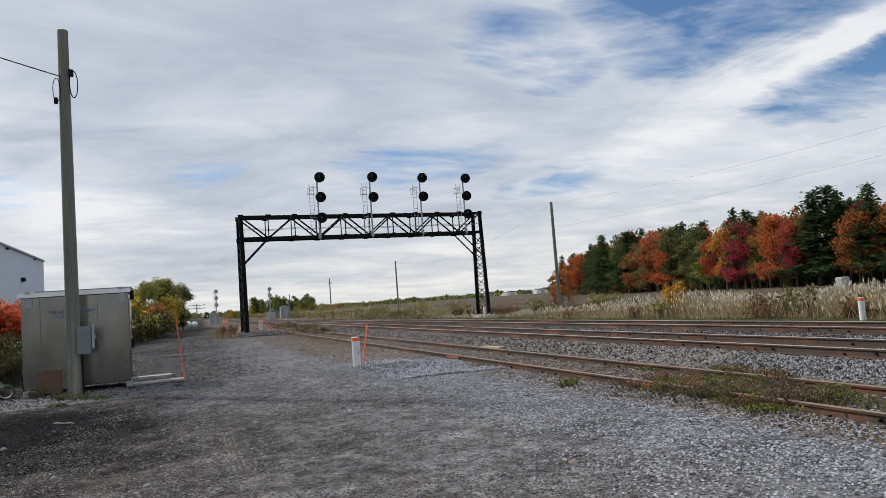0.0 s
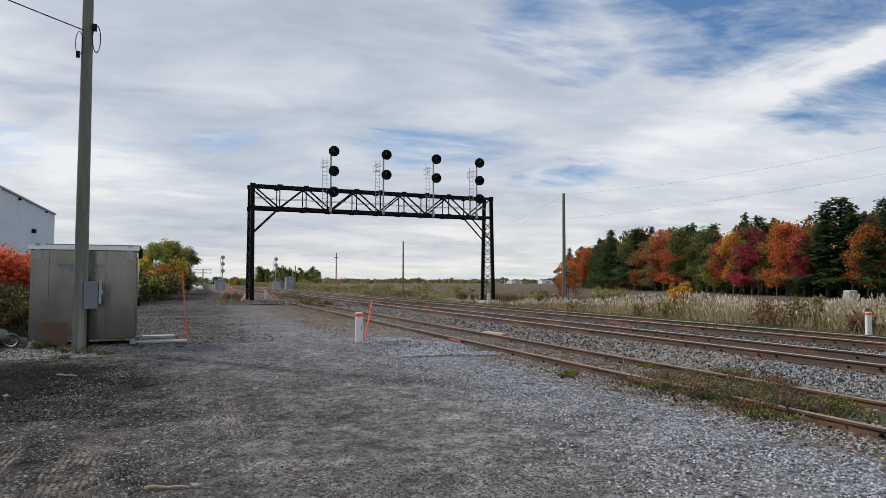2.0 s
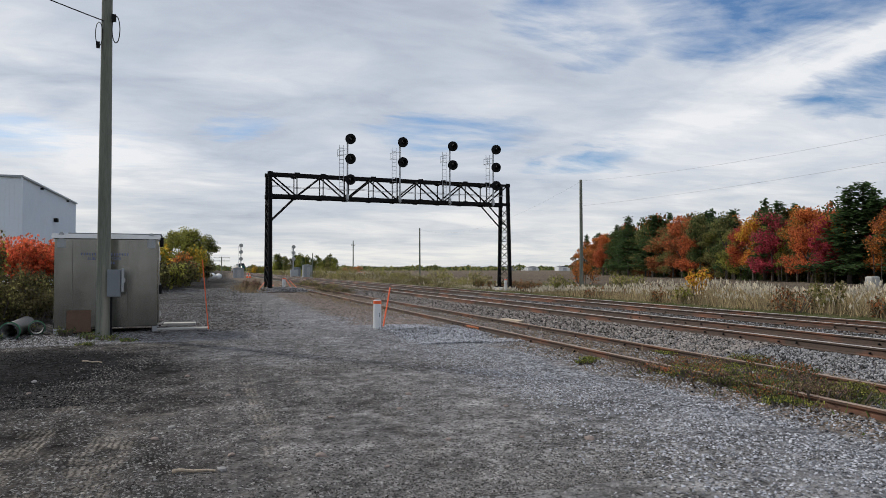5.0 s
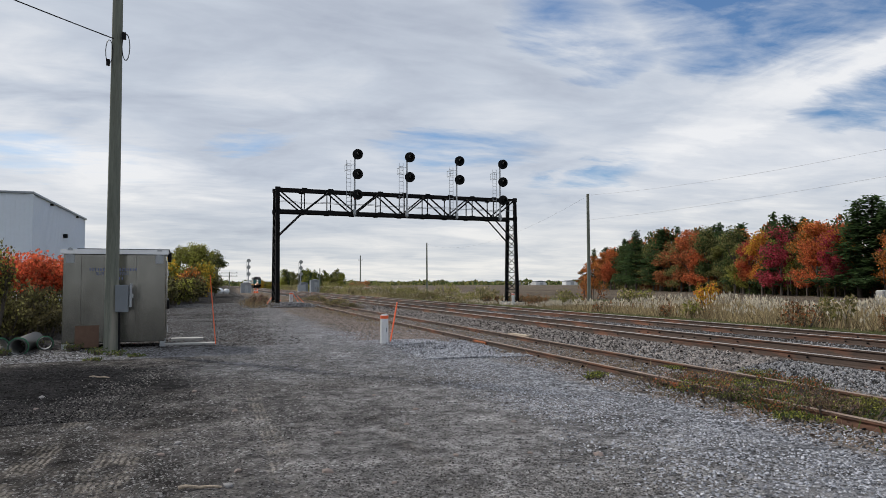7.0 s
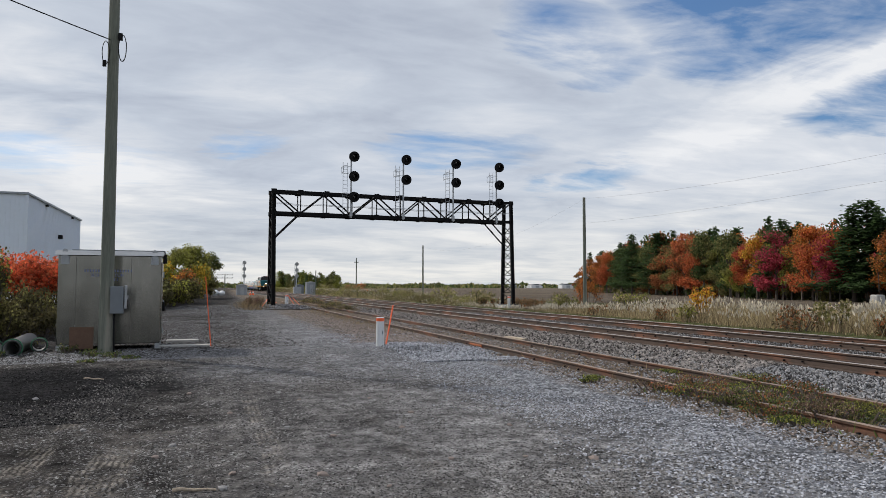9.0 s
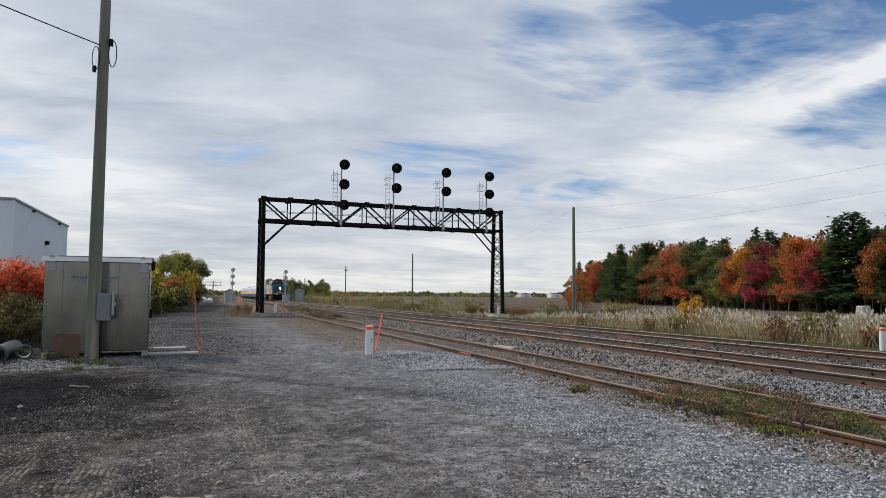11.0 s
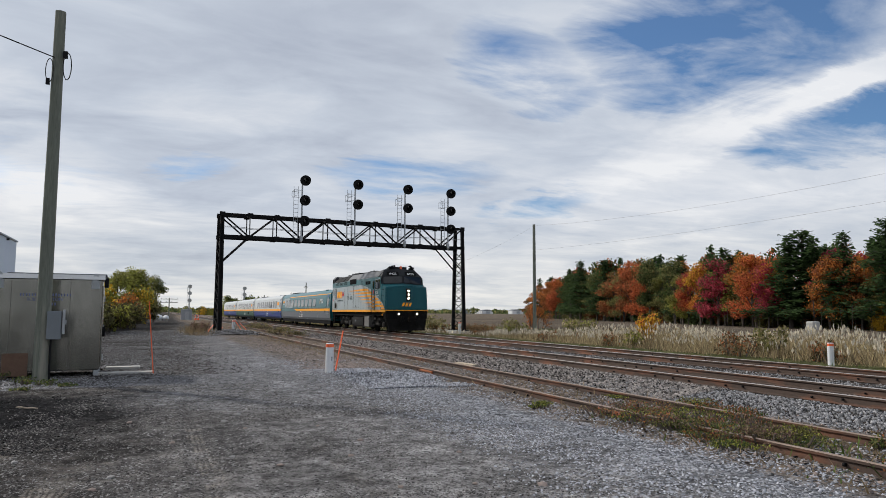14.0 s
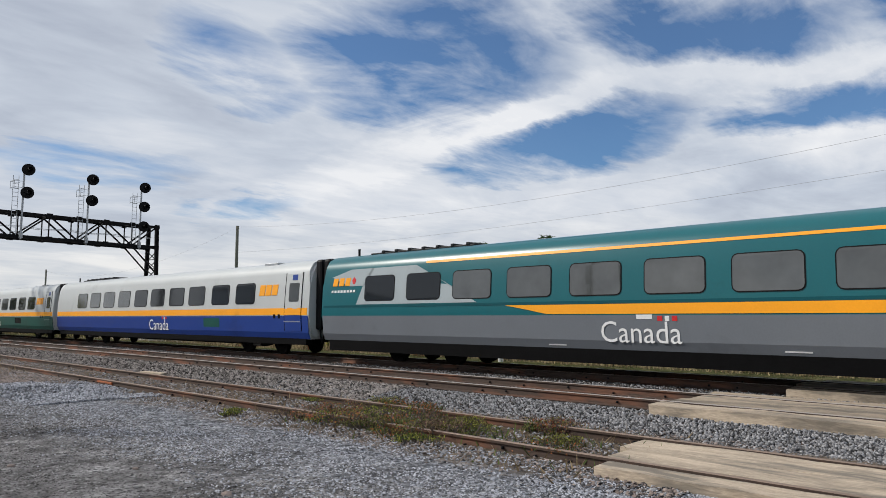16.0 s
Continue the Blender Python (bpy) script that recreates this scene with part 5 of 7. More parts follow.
    tagged(new("strip_grass", blades("strip_grass", rng, x, y, np.full(k, -0.02), rng.uniform(.06, .2, k), rng.uniform(.008, .018, k), M["dry_grass"], 0.7)), "dry grass strip beside the spur", "grass", kind="stuff")
    k = 1500
    y = 50 + 12 * rng.uniform(0, 1, k)
    x = 3.1 + rng.normal(size=k) * 0.5
    tagged(new("dry_weeds", blades("dry_weeds", rng, x, y, np.full(k, -0.02), rng.uniform(.2, .8, k), rng.uniform(.012, .025, k), M["dry_grass"], 0.4)), "dry weeds at the foot of the signal bridge", "weeds", kind="stuff")


def build_left_growth():
    rng = np.random.default_rng(31)
    # sumac and the weedy bank behind the cabinet
    for i, (x, y, w, h) in enumerate([(-5.9, 28.2, 1.0, 2.6), (-7.4, 28.8, 1.1, 2.75), (-9.0, 28.0, 1.2, 2.5), (-6.6, 30.6, 1.1, 2.7), (-4.9, 30.8, 0.9, 2.55)]):
        t = shrub("sumac_bush", "scarlet sumac bush behind the steel cabinet", (x, y, 0), w, h, ["leaf_red", "leaf_sumac", "leaf_sumac"], 130 + i, 4600, (0.07, 0.15), "bush", "sumac bushes", None, 0.66)
    for i, (x, y, w, h, hue) in enumerate([(-5.4, 26.2, .9, 1.7, "leaf_olive"), (-6.3, 26.4, 1.0, 1.75, "leaf_dim"), (-7.2, 26.0, 1.0, 1.7, "leaf_dim"), (-8.4, 25.4, 1.1, 1.8, "leaf_olive"), (-4.4, 27.2, .8, 1.6, "leaf_dim"), (-5.2, 24.6, .7, 1.1, "leaf_dim"), (-6.2, 24.4, .8, 1.2, "leaf_olive"), (-9.9, 25.0, 1.2, 1.9, "leaf_lime"), (-6.35, 23.6, .5, 3.0, "leaf_lime")]):
        shrub("weedy_bush", "olive-brown weedy bush behind the pipes", (x, y, 0), w, h, [hue, "leaf_dim", "leaf_dim"], 150 + i, 2400, (0.05, 0.13), "bush", "weedy bushes")
    # hedge line along the yard beyond the cabinet
    spec = [(-4.5, 60, 1.7, 3.9, ("leaf_yellow", "leaf_lime")), (-5.2, 68, 1.9, 3.9, ("leaf_yellow", "leaf_olive")), (-4.4, 56, 1.5, 2.2, ("leaf_dim", "leaf_olive")), (-3.4, 62, 1.6, 2.0, ("leaf_dim", "leaf_lime")), (-3.1, 70, 1.8, 2.2, ("leaf_olive", "leaf_dim")),
            (-3.2, 78, 1.8, 2.4, ("leaf_olive", "leaf_rust")), (-3.0, 86, 2.0, 2.5, ("leaf_olive", "leaf_lime")), (-2.8, 74, 1.4, 3.2, ("leaf_rust", "leaf_orange", "leaf_olive")), (-1.2, 96, 1.4, 4.6, ("leaf_yellow", "leaf_lime")), (-2.0, 98, 2.2, 2.4, ("leaf_dim", "leaf_olive")), (-5.0, 48, 1.6, 1.8, ("leaf_dim", "leaf_olive")), (-5.4, 40, 1.4, 1.6, ("leaf_dim", "leaf_olive"))]
    for i, (x, y, w, h, hues) in enumerate(spec):
        shrub("hedge_bush", "yellowing bush in the hedge along the yard", (x, y, 0), w, h, list(hues), 170 + i, 2800, (0.16, 0.36), "bush", "hedge bushes along the yard")
    for x, y, h, a, b, w in ((-3.2, 104, 8.2, "lime", "lime", 1.15), (-6.0, 102, 6.6, "olive", "lime", 1.1), (-0.2, 108, 7.4, "olive", "green", 1.1), (-4.6, 99, 7.4, "lime", "olive", 1.15), (-1.9, 103, 7.9, "olive", "lime", 1.2), (-5.6, 84, 5.2, "yellow", "lime", 0.8)):
        plant(("round", "bush", "tall")[int(x * 7) % 3], int(x * 3) % 3, (x, y, -0.1), h, a, b, x * 40, w, label="broad olive-green tree in the hedge beyond the yard", group="hedge trees")
    # far trees beyond the signals
    r2 = random.Random(5)
    for i in range(26):
        az = -5.2 - i * 0.19
        r = 260 + r2.uniform(-20, 25)
        plant(r2.choice(("tall", "round")), i, (-math.sin(radians(az)) * r, math.cos(radians(az)) * r, -0.2), r2.uniform(6.4, 9.4), r2.choice(["olive", "green", "lime"]), "green", i * 50, 0.95, group="far trees by the line", lite=True)
    for i in range(14):
        az = -3.2 - i * 0.16
        r = 330 + r2.uniform(-20, 25)
        plant("bush", i, (-math.sin(radians(az)) * r, math.cos(radians(az)) * r, -0.2), r2.uniform(3.5, 6), r2.choice(["lime", "yellow", "olive"]), "olive", i * 50, 1.3, group="far trees by the line", lite=True)
    # horizon woods
    k = 14000
    az = np.radians(rng.uniform(-34, 26, k))
    r = rng.uniform(900, 1300, k)
    top = np.array([5 + 5 * noise.noise((a * 40, 0, 2)) + 2 * noise.noise((a * 190, 0, 5)) for a in az])
    z = rng.uniform(0, 1, k) * np.clip(top, 1.5, None)
    p = np.stack([-np.sin(az) * r, np.cos(az) * r, z], 1)
    tagged(new("horizon_woods", scatter("horizon_woods", LEAF, LEAF_F, placed(spins(rng, k), rng.uniform(2.5, 5.5, k), p), [M["leaf_green"], M["leaf_olive"]], index=rng.integers(0, 2, k))), "low dark woods on the far horizon", "woods", kind="stuff")

    # weeds round the pole, the rusty panel and the pipes
    for i, (x, y, w, h) in enumerate([(-3.35, 19.3, .3, .24), (-2.75, 18.3, .35, .22), (-2.2, 17.9, .4, .16), (-1.75, 17.3, .3, .12), (-4.6, 20.6, .5, .28), (-5.3, 20.0, .6, .25), (-5.9, 21.0, .6, .4), (-2.6, 16.9, .3, .1), (-4.9, 18.8, .4, .18)]):
        shrub("yard_weed", "low yellow-green weed in the gravel by the pole", (x, y, ground_height(x, y) - 0.02), w * 0.7, h, ["leaf_green", "leaf_olive", "grass"], 500 + i, 240, (0.02, 0.055), "weeds", "weeds by the pole")


M["leaf_sumac"] = leaf_mat("scarlet_orange_sumac_leaves", (0.62, 0.13, 0.06))
M["leaf_dead"] = leaf_mat("purple_brown_dead_leaves", (0.17, 0.10, 0.085))
M["leaf_dim"] = leaf_mat("brown_green_weeds", (0.085, 0.075, 0.035))
build_wood()
build_verge()
build_left_growth()


# ---- buildings, pipes, far things, wires ----
def build_warehouse():
    w = thing("warehouse", "large pale grey metal-clad warehouse behind the sumac", "warehouse", (-13.2, 58.2, 0), 0)
    bm = bmesh.new()
    box(bm, -30, 0, 0, 22, -0.2, 8.53)
    part("wall", bm, M["siding"], w)
    bm = bmesh.new()
    for k in range(74):
        box(bm, 0, 0.025, 0.1 + k * 0.3, 0.16 + k * 0.3, 0, 8.45)
    for k in range(100):
        box(bm, -29.9 + k * 0.3, -29.84 + k * 0.3, -0.025, 0, 0, 8.45)
    o = part("cladding_rib", bm, M["siding"], w)
    o["kind"] = "stuff"
    bm = bmesh.new()
    box(bm, -30.15, 0.15, -0.15, 22.15, 8.53, 8.69, 0.02)
    part("roof_edge", bm, M["roof_edge"], w)
    bm = bmesh.new()
    box(bm, -0.02, 0.12, -0.1, 0.05, 0, 8.53)
    part("corner_trim", bm, M["siding"], w)
    bm = bmesh.new()
    box(bm, 0.0, 0.35, 11.2, 11.7, 5.95, 6.3, 0.04)
    part("wall_lamp", bm, M["black"], w, "black wall lamp")
    for y in (6.0, 17.0):
        bm = bmesh.new()
        box(bm, 0.0, 0.2, y, y + 0.4, 8.3, 8.45)
        part("bracket", bm, M["black"], w)


def pipe(at, length, r, rz, label):
    t = thing("plastic_pipe", label, "pipe", at, rz, "plastic pipes")
    bm = bmesh.new()
    n = 24
    for rr, flip in ((r, False), (r * 0.86, True)):
        cyl(bm, (0, 0, r), (0, length, r), rr, n=n, caps=False)
    for f in bm.faces:
        f.material_index = 1 if max(math.hypot(v.co.x, v.co.z - r) for v in f.verts) < r * 0.93 else 0
    a = sorted([v for v in bm.verts if v.co.y < 0.001], key=lambda v: (round((v.co.x ** 2 + (v.co.z - r) ** 2) ** .5, 3), math.atan2(v.co.z - r, v.co.x)))
    b = sorted([v for v in bm.verts if v.co.y > 0.001], key=lambda v: (round((v.co.x ** 2 + (v.co.z - r) ** 2) ** .5, 3), math.atan2(v.co.z - r, v.co.x)))
    for q in (a, b):
        inner, outer = q[:n], q[n:]
        for i in range(n):
            j = (i + 1) % n
            bm.faces.new((inner[i], inner[j], outer[j], outer[i]))
    part("tube", bm, [M["black_plastic"], M["pipe_liner"]], t, smooth=True)
    bm = bmesh.new()
    for k in range(n):
        a0, a1 = 2 * math.pi * k / n, 2 * math.pi * (k + 1) / n
        bar(bm, (r * 1.02 * math.cos(a0), 0.12, r + r * 1.02 * math.sin(a0)), (r * 1.02 * math.cos(a1), 0.12, r + r * 1.02 * math.sin(a1)), 0.02, 0.05)
    part("band", bm, M["green_band"], t, "green painted band")
    return t


def far_signal(at, discs, label):
    t = thing("far_signal", label, "railway signal", at, 0, "far signals")
    bm = bmesh.new()
    cyl(bm, (0, 0, -0.3), (0, 0, discs[0] + 0.2), 0.09, n=8)
    part("mast", bm, M["galv"], t)
    bm = bmesh.new()
    box(bm, -0.6, 0.6, -0.4, 0.4, -0.3, 1.6, 0.03)
    part("case", bm, M["galv"], t)
    for z in discs:
        bm = bmesh.new()
        cyl(bm, (0, -0.35, z), (0, -0.28, z), 0.4, n=20)
        h = part("disc", bm, M["galv_back"], t)
        bm = bmesh.new()
        box(bm, -0.2, 0.2, -0.28, 0.25, z - 0.22, z + 0.22, 0.03)
        part("housing", bm, M["galv"], h)
    bm = bmesh.new()
    for dx in (-0.45, -0.15):
        cyl(bm, (dx, 0.3, 0), (dx, 0.3, discs[0]), 0.025, n=5)
    for k in range(int(discs[0] / 0.4)):
        bar(bm, (-0.45, 0.3, k * 0.4 + 0.2), (-0.15, 0.3, k * 0.4 + 0.2), 0.03)
    part("ladder", bm, M["galv"], t)


def plain_pole(at, h, r, label, arms=()):
    t = thing("line_pole", label, "utility pole", at, 0, "line poles")
    bm = bmesh.new()
    cyl(bm, (0, 0, -0.8), (0, 0, h), r, r * 0.7, 10)
    part("post", bm, M["wood_pole"], t, smooth=True)
    for z, w in arms:
        bm = bmesh.new()
        bar(bm, (-w, 0, z), (w, 0, z), 0.1)
        a = part("crossarm", bm, M["wood_pole"], t)
        bm = bmesh.new()
        for k in range(4):
            x = -w * 0.9 + k * w * 0.6
            cyl(bm, (x, 0, z + 0.05), (x, 0, z + 0.22), 0.05, n=6)
        part("insulators", bm, M["galv"], a)
    return t


def small_house(at, w, d, h, label, rz=0.0, wall="car_white", roof="roof_dark", name="equipment_hut", category="hut"):
    t = thing(name, label, category, at, rz)
    bm = bmesh.new()
    box(bm, -w / 2, w / 2, 0, d, -0.3, h)
    part("wall", bm, M[wall], t)
    bm = bmesh.new()
    prism(bm, [(-w / 2 - 0.12, h), (0, h + w * 0.1), (w / 2 + 0.12, h)], "y", -0.12, d + 0.12)
    part("roof", bm, M[roof], t)
    bm = bmesh.new()
    box(bm, -w * 0.12, w * 0.2, -0.05, 0, 0, h * 0.82)
    part("door", bm, M["galv"], t)
    return t


def hanging_wire(name, label, a, b, sag, r=0.0055, n=28):
    bm = bmesh.new()
    a, b = Vector(a), Vector(b)
    last = None
    for i in range(n + 1):
        t = i / n
        q = a.lerp(b, t) - Vector((0, 0, 4 * sag * t * (1 - t)))
        if last:
            cyl(bm, last, q, r, n=5)
        last = q
    bmesh.ops.remove_doubles(bm, verts=bm.verts, dist=0.004)
    single(name, bm, M["wire"], label, "wire")


def polar(az, r, z=0.0):
    return (-math.sin(radians(az)) * r, math.cos(radians(az)) * r, z)


M["black_plastic"] = mat("black_plastic_pipe", (0.022, 0.024, 0.024), 0.45, vary=0.3, scale=3, bump=0.05)
M["pipe_liner"] = mat("pale_pipe_liner", (0.42, 0.43, 0.43), 0.5, vary=0.15, scale=3, bump=0.05)
M["green_band"] = mat("green_band_paint", (0.03, 0.16, 0.08), 0.5, vary=0.2, bump=0.05)
M["hut_grey"] = mat("weathered_grey_hut_wall", (0.27, 0.29, 0.31), 0.6, vary=0.15, scale=2, bump=0.05)
M["hut_roof"] = mat("pale_grey_hut_roof", (0.40, 0.42, 0.44), 0.55, vary=0.12, scale=2, bump=0.05)
M["galv_back"] = mat("pale_signal_back", (0.33, 0.34, 0.33), 0.6, vary=0.1, bump=0.05)
M["roof_edge"] = mat("grey_roof_flashing", (0.30, 0.33, 0.37), 0.5, vary=0.1, bump=0.05)
M["wire"] = mat("grey_wire", (0.22, 0.22, 0.23), 0.6, vary=0.1, bump=0)
build_warehouse()
pipe((-4.52, 19.0, -0.02), 2.8, 0.2, 5, "black plastic drain pipe lying open-ended on the gravel")
pipe((-4.94, 19.2, -0.02), 1.1, 0.2, 24, "short black plastic pipe end with a pale inside")
pipe((-4.14, 20.0, 0.0), 0.5, 0.17, 12, "short black pipe piece with a pale inside")
# concrete strips at the cabinet
for x0, x1, y0, y1, z in ((-1.35, 0.02, 20.2, 20.55, 0.06), (-1.25, -0.35, 21.9, 22.3, 0.08)):
    bm = bmesh.new()
    box(bm, x0, x1, y0, y1, -0.1, z, 0.015)
    single("concrete_strip", bm, M["concrete"], "low concrete strip set in the gravel by the cabinet", "slab", group="concrete strips")
far_signal(polar(-2.46, 149, 0), (6.65, 5.3, 3.85), "far three-disc signal on a grey mast")
far_signal(polar(-6.57, 147, 0), (6.35, 5.1, 3.85), "far signal mast with discs beside the line")
small_house(polar(-2.28, 143), 2.0, 2.0, 1.95, "low grey trackside equipment hut beyond the yard", 0, "hut_grey", "hut_roof")
small_house(polar(-7.75, 150), 2.0, 1.8, 2.55, "grey equipment hut beside the main tracks", 0, "hut_grey", "hut_roof")
small_house(polar(-6.84, 155), 1.7, 1.6, 2.0, "small dark equipment case beside the line", 0, "grey_box", "grey_box", "equipment_case", "case")
plain_pole(polar(-8.11, 149), 5.1, 0.14, "short dark wooden pole by the hut")
plain_pole(polar(-11.41, 165), 8.5, 0.16, "far wooden line pole with a short arm", ((7.4, 0.5),))
plain_pole(polar(-16.93, 128), 9.35, 0.17, "bare wooden line pole in the weeds")
plain_pole(polar(-0.99, 138), 4.1, 0.13, "old short telegraph pole with crossarms", ((3.9, 1.5), (3.3, 1.5)))
plain_pole((30.3, 51.9, 0), 9.35, 0.17, "weathered grey line pole behind the reeds")
plain_pole((33.0, -24, 0), 9.55, 0.17, "weathered grey line pole behind the reeds")
hanging_wire("line_wire", "thin wire strung between the line poles", (30.3, 51.9, 9.25), (33.0, -24, 12.5), 2.4)
hanging_wire("line_wire", "lower thin wire strung between the line poles", (30.3, 51.9, 7.1), (33.0, -24, 9.8), 1.3)
hanging_wire("line_wire", "thin wire running along the line of poles", (30.3, 51.9, 9.2), polar(-16.93, 128, 9.15), 2.2, 0.005)
# tanks by the hedge
for k, (dx, r) in enumerate(((0, 0.55), (1.1, 0.5))):
    t = thing("storage_tank", "white round tank lying by the far hedge", "tank", polar(-0.30 - dx * 0.44, 132), 0, "white tanks")
    bm = bmesh.new()
    bmesh.ops.create_uvsphere(bm, u_segments=16, v_segments=10, radius=r, matrix=Matrix.Translation((0, 0, r * 0.9)) @ Matrix.Diagonal((1.1, 1.6, 1, 1)))
    part("shell", bm, M["white_plastic"], t, smooth=True)
    bm = bmesh.new()
    box(bm, -r * 0.8, r * 0.8, -r, r, 0, 0.25)
    part("cradle", bm, M["concrete"], t)
# orange netting stakes at the bridge foot, and far cones
for a, b in (((3.2, 51.6, 0.0), (3.9, 52.2, 0.7)), ((6.4, 54.2, 0.0), (5.7, 54.8, 0.95)), ((6.9, 54.0, 0.0), (6.0, 54.6, 0.8)), ((3.5, 52.0, 0.0), (4.6, 52.6, 0.5))):
    stake(a, b, "orange stakes at the bridge foot")
for az, r in ((-2.95, 138), (-3.15, 141)):
    x, y, z = polar(az, r)
    t = thing("traffic_cone", "small orange and white traffic cone by the hut", "cone", (x, y, 0), 0, "far cones")
    bm = bmesh.new()
    cyl(bm, (0, 0, 0.03), (0, 0, 0.9), 0.22, 0.05, 14)
    part("body", bm, M["orange"], t, smooth=True)
    bm = bmesh.new()
    box(bm, -0.3, 0.3, -0.3, 0.3, 0, 0.04)
    part("base", bm, M["orange"], t)
    bm = bmesh.new()
    cyl(bm, (0, 0, 0.45), (0, 0, 0.62), 0.145, 0.115, 14)
    part("collar", bm, M["white_plastic"], t, smooth=True)
# gravel heap at the foot of the bridge
bm = bmesh.new()
bmesh.ops.create_grid(bm, x_segments=40, y_segments=40, size=1.0)
for v in bm.verts:
    x, y = v.co.x * 3.0, v.co.y * 2.9
    q = math.hypot(v.co.x, v.co.y)
    v.co = (x, y, max(-0.05, 0.34 * (1 - q * q)) + 0.05 * noise.noise((x * 2, y * 2, 9)) - 0.03)
single("gravel_heap", bm, M["ballast"], "low heap of grey gravel round the bridge foot", "gravel", (5.0, 52.9, 0), kind="structure")
# litter on the yard
for (x, y, ln, rz) in ((-0.1, 5.95, 0.34, 80), (-3.2, 11.6, 0.5, 70), (-1.9, 13.3, 0.4, 60)):
    bm = bmesh.new()
    last = None
    for i in range(7):
        q = ((i / 6 - 0.5) * ln, 0.02 * math.sin(i * 0.9), 0.022 + 0.006 * math.sin(i * 1.7))
        if last:
            cyl(bm, last, q, 0.016 - i * 0.0012, n=7)
        last = q
    bmesh.ops.remove_doubles(bm, verts=bm.verts, dist=0.004)
    single("stick", bm, M["plank"], "broken dry stick lying on the yard", "stick", (x, y, ground_height(x, y)), "sticks on the yard", rz=rz - 90)
for i in range(40):
    r3 = random.Random(900 + i)
    x, y = r3.uniform(-3.5, 3.5), r3.uniform(5.2, 12)
    bm = bmesh.new()
    bmesh.ops.create_icosphere(bm, subdivisions=1, radius=r3.uniform(0.018, 0.045))
    for v in bm.verts:
        v.co = Vector((v.co.x * 1.3, v.co.y, v.co.z * 0.6)) * r3.uniform(0.8, 1.2)
    single("stone", bm, M["stones_brown"] if i % 2 else M["stones_dark"], "loose grey stone lying on the yard", "stone", (x, y, ground_height(x, y) + 0.008), "stones on the yard", rz=r3.uniform(0, 360))
# houses on the horizon
for az, r, w in ((-26.4, 900, 16), (-25.9, 920, 10), (-28.9, 780, 14), (-24.6, 960, 18)):
    small_house(polar(az, r, -0.2), w, 10, 4.0, "white farm building on the far horizon", 0, "white_plastic", "roof_dark", "farmhouse", "house")
# pale block at the field's edge
bm = bmesh.new()
box(bm, -0.5, 0.5, -0.4, 0.4, -0.3, 0.95, 0.12)
single("field_block", bm, M["concrete"], "pale concrete block at the edge of the field", "block", polar(-50.9, 74, 0))


# ---- crossing timbers ----
def timbers(parent_x, top, strips, y1, label):
    t = thing("timber_crossing", label, "crossing", (parent_x, 0, 0))
    rng = random.Random(parent_x)
    for k, (x0, x1) in enumerate(strips):
        bm = bmesh.new()
        n = 26
        rows = []
        ya = y1 + rng.uniform(-0.25, 0.25)
        for i in range(n + 1):
            y = -9 + (ya + 9) * i / n
            j = 0.03
            rows.append([bm.verts.new((x0 + rng.uniform(-j, j), y, top - 0.015 + rng.uniform(-.022, .006))), bm.verts.new((x1 + rng.uniform(-j, j), y, top - 0.012 + rng.uniform(-.012, .006))),
                         bm.verts.new((x1, y, top - 0.2)), bm.verts.new((x0, y, top - 0.2))])
        for a, b in zip(rows, rows[1:]):
            for i in range(4):
                bm.faces.new((a[i], a[(i + 1) % 4], b[(i + 1) % 4], b[i]))
        bm.faces.new(rows[0])
        bm.faces.new(rows[-1][::-1])
        part("plank", bm, M["plank"], t)


timbers(SPUR_X, SPUR_TOP, ((-1.22, -0.86), (-0.62, 0.0), (0.015, 0.64)), 4.0, "weathered timber crossing planks on the spur track")
timbers(MAIN_X, MAIN_TOP, ((-1.30, -0.86), (-0.62, -0.02), (0.0, 0.64), (0.86, 1.3)), 5.2, "weathered timber crossing planks on the main track")
timbers(FAR_X, MAIN_TOP, ((-1.30, -0.86), (-0.62, -0.02), (0.0, 0.64), (0.86, 1.3)), 4.4, "weathered timber crossing planks on the far track")
# rusty joint bars on the spur
for y in (18.0, 9.5):
    t = thing("joint_bar", "orange-rusted rail joint bar bolted to the spur rail", "joint bar", (SPUR_X - 0.755 - 0.05, y, SPUR_TOP - 0.15), 0, "rail joint bars")
    bm = bmesh.new()
    box(bm, -0.02, 0.02, -0.45, 0.45, 0, 0.11, 0.008)
    part("bar", bm, M["bright_rust"], t)
    for k in range(6):
        bm = bmesh.new()
        cyl(bm, (-0.05, -0.36 + k * 0.145, 0.055), (-0.02, -0.36 + k * 0.145, 0.055), 0.022, n=8)
        part("bolt", bm, M["rust"], t)

bm = bmesh.new()
box(bm, -0.09, 0.09, -0.6, 0.6, -0.05, 0.1, 0.015)
single("timber_block", bm, M["plank"], "short weathered timber lying beside the spur rail", "timber", (9.0, 19.65, 0.0), rz=4)

# ---- train ----
def paint(name, base, rough=0.3, vary=0.08, coat=0.1, metal=0.0, spec=0.4):
    return mat(name, base, rough, metal, vary=vary, scale=0.7, fine=25, bump=0.03, coat=coat, spec=spec, second=tuple(c * 0.8 for c in base), mixpos=0.66)


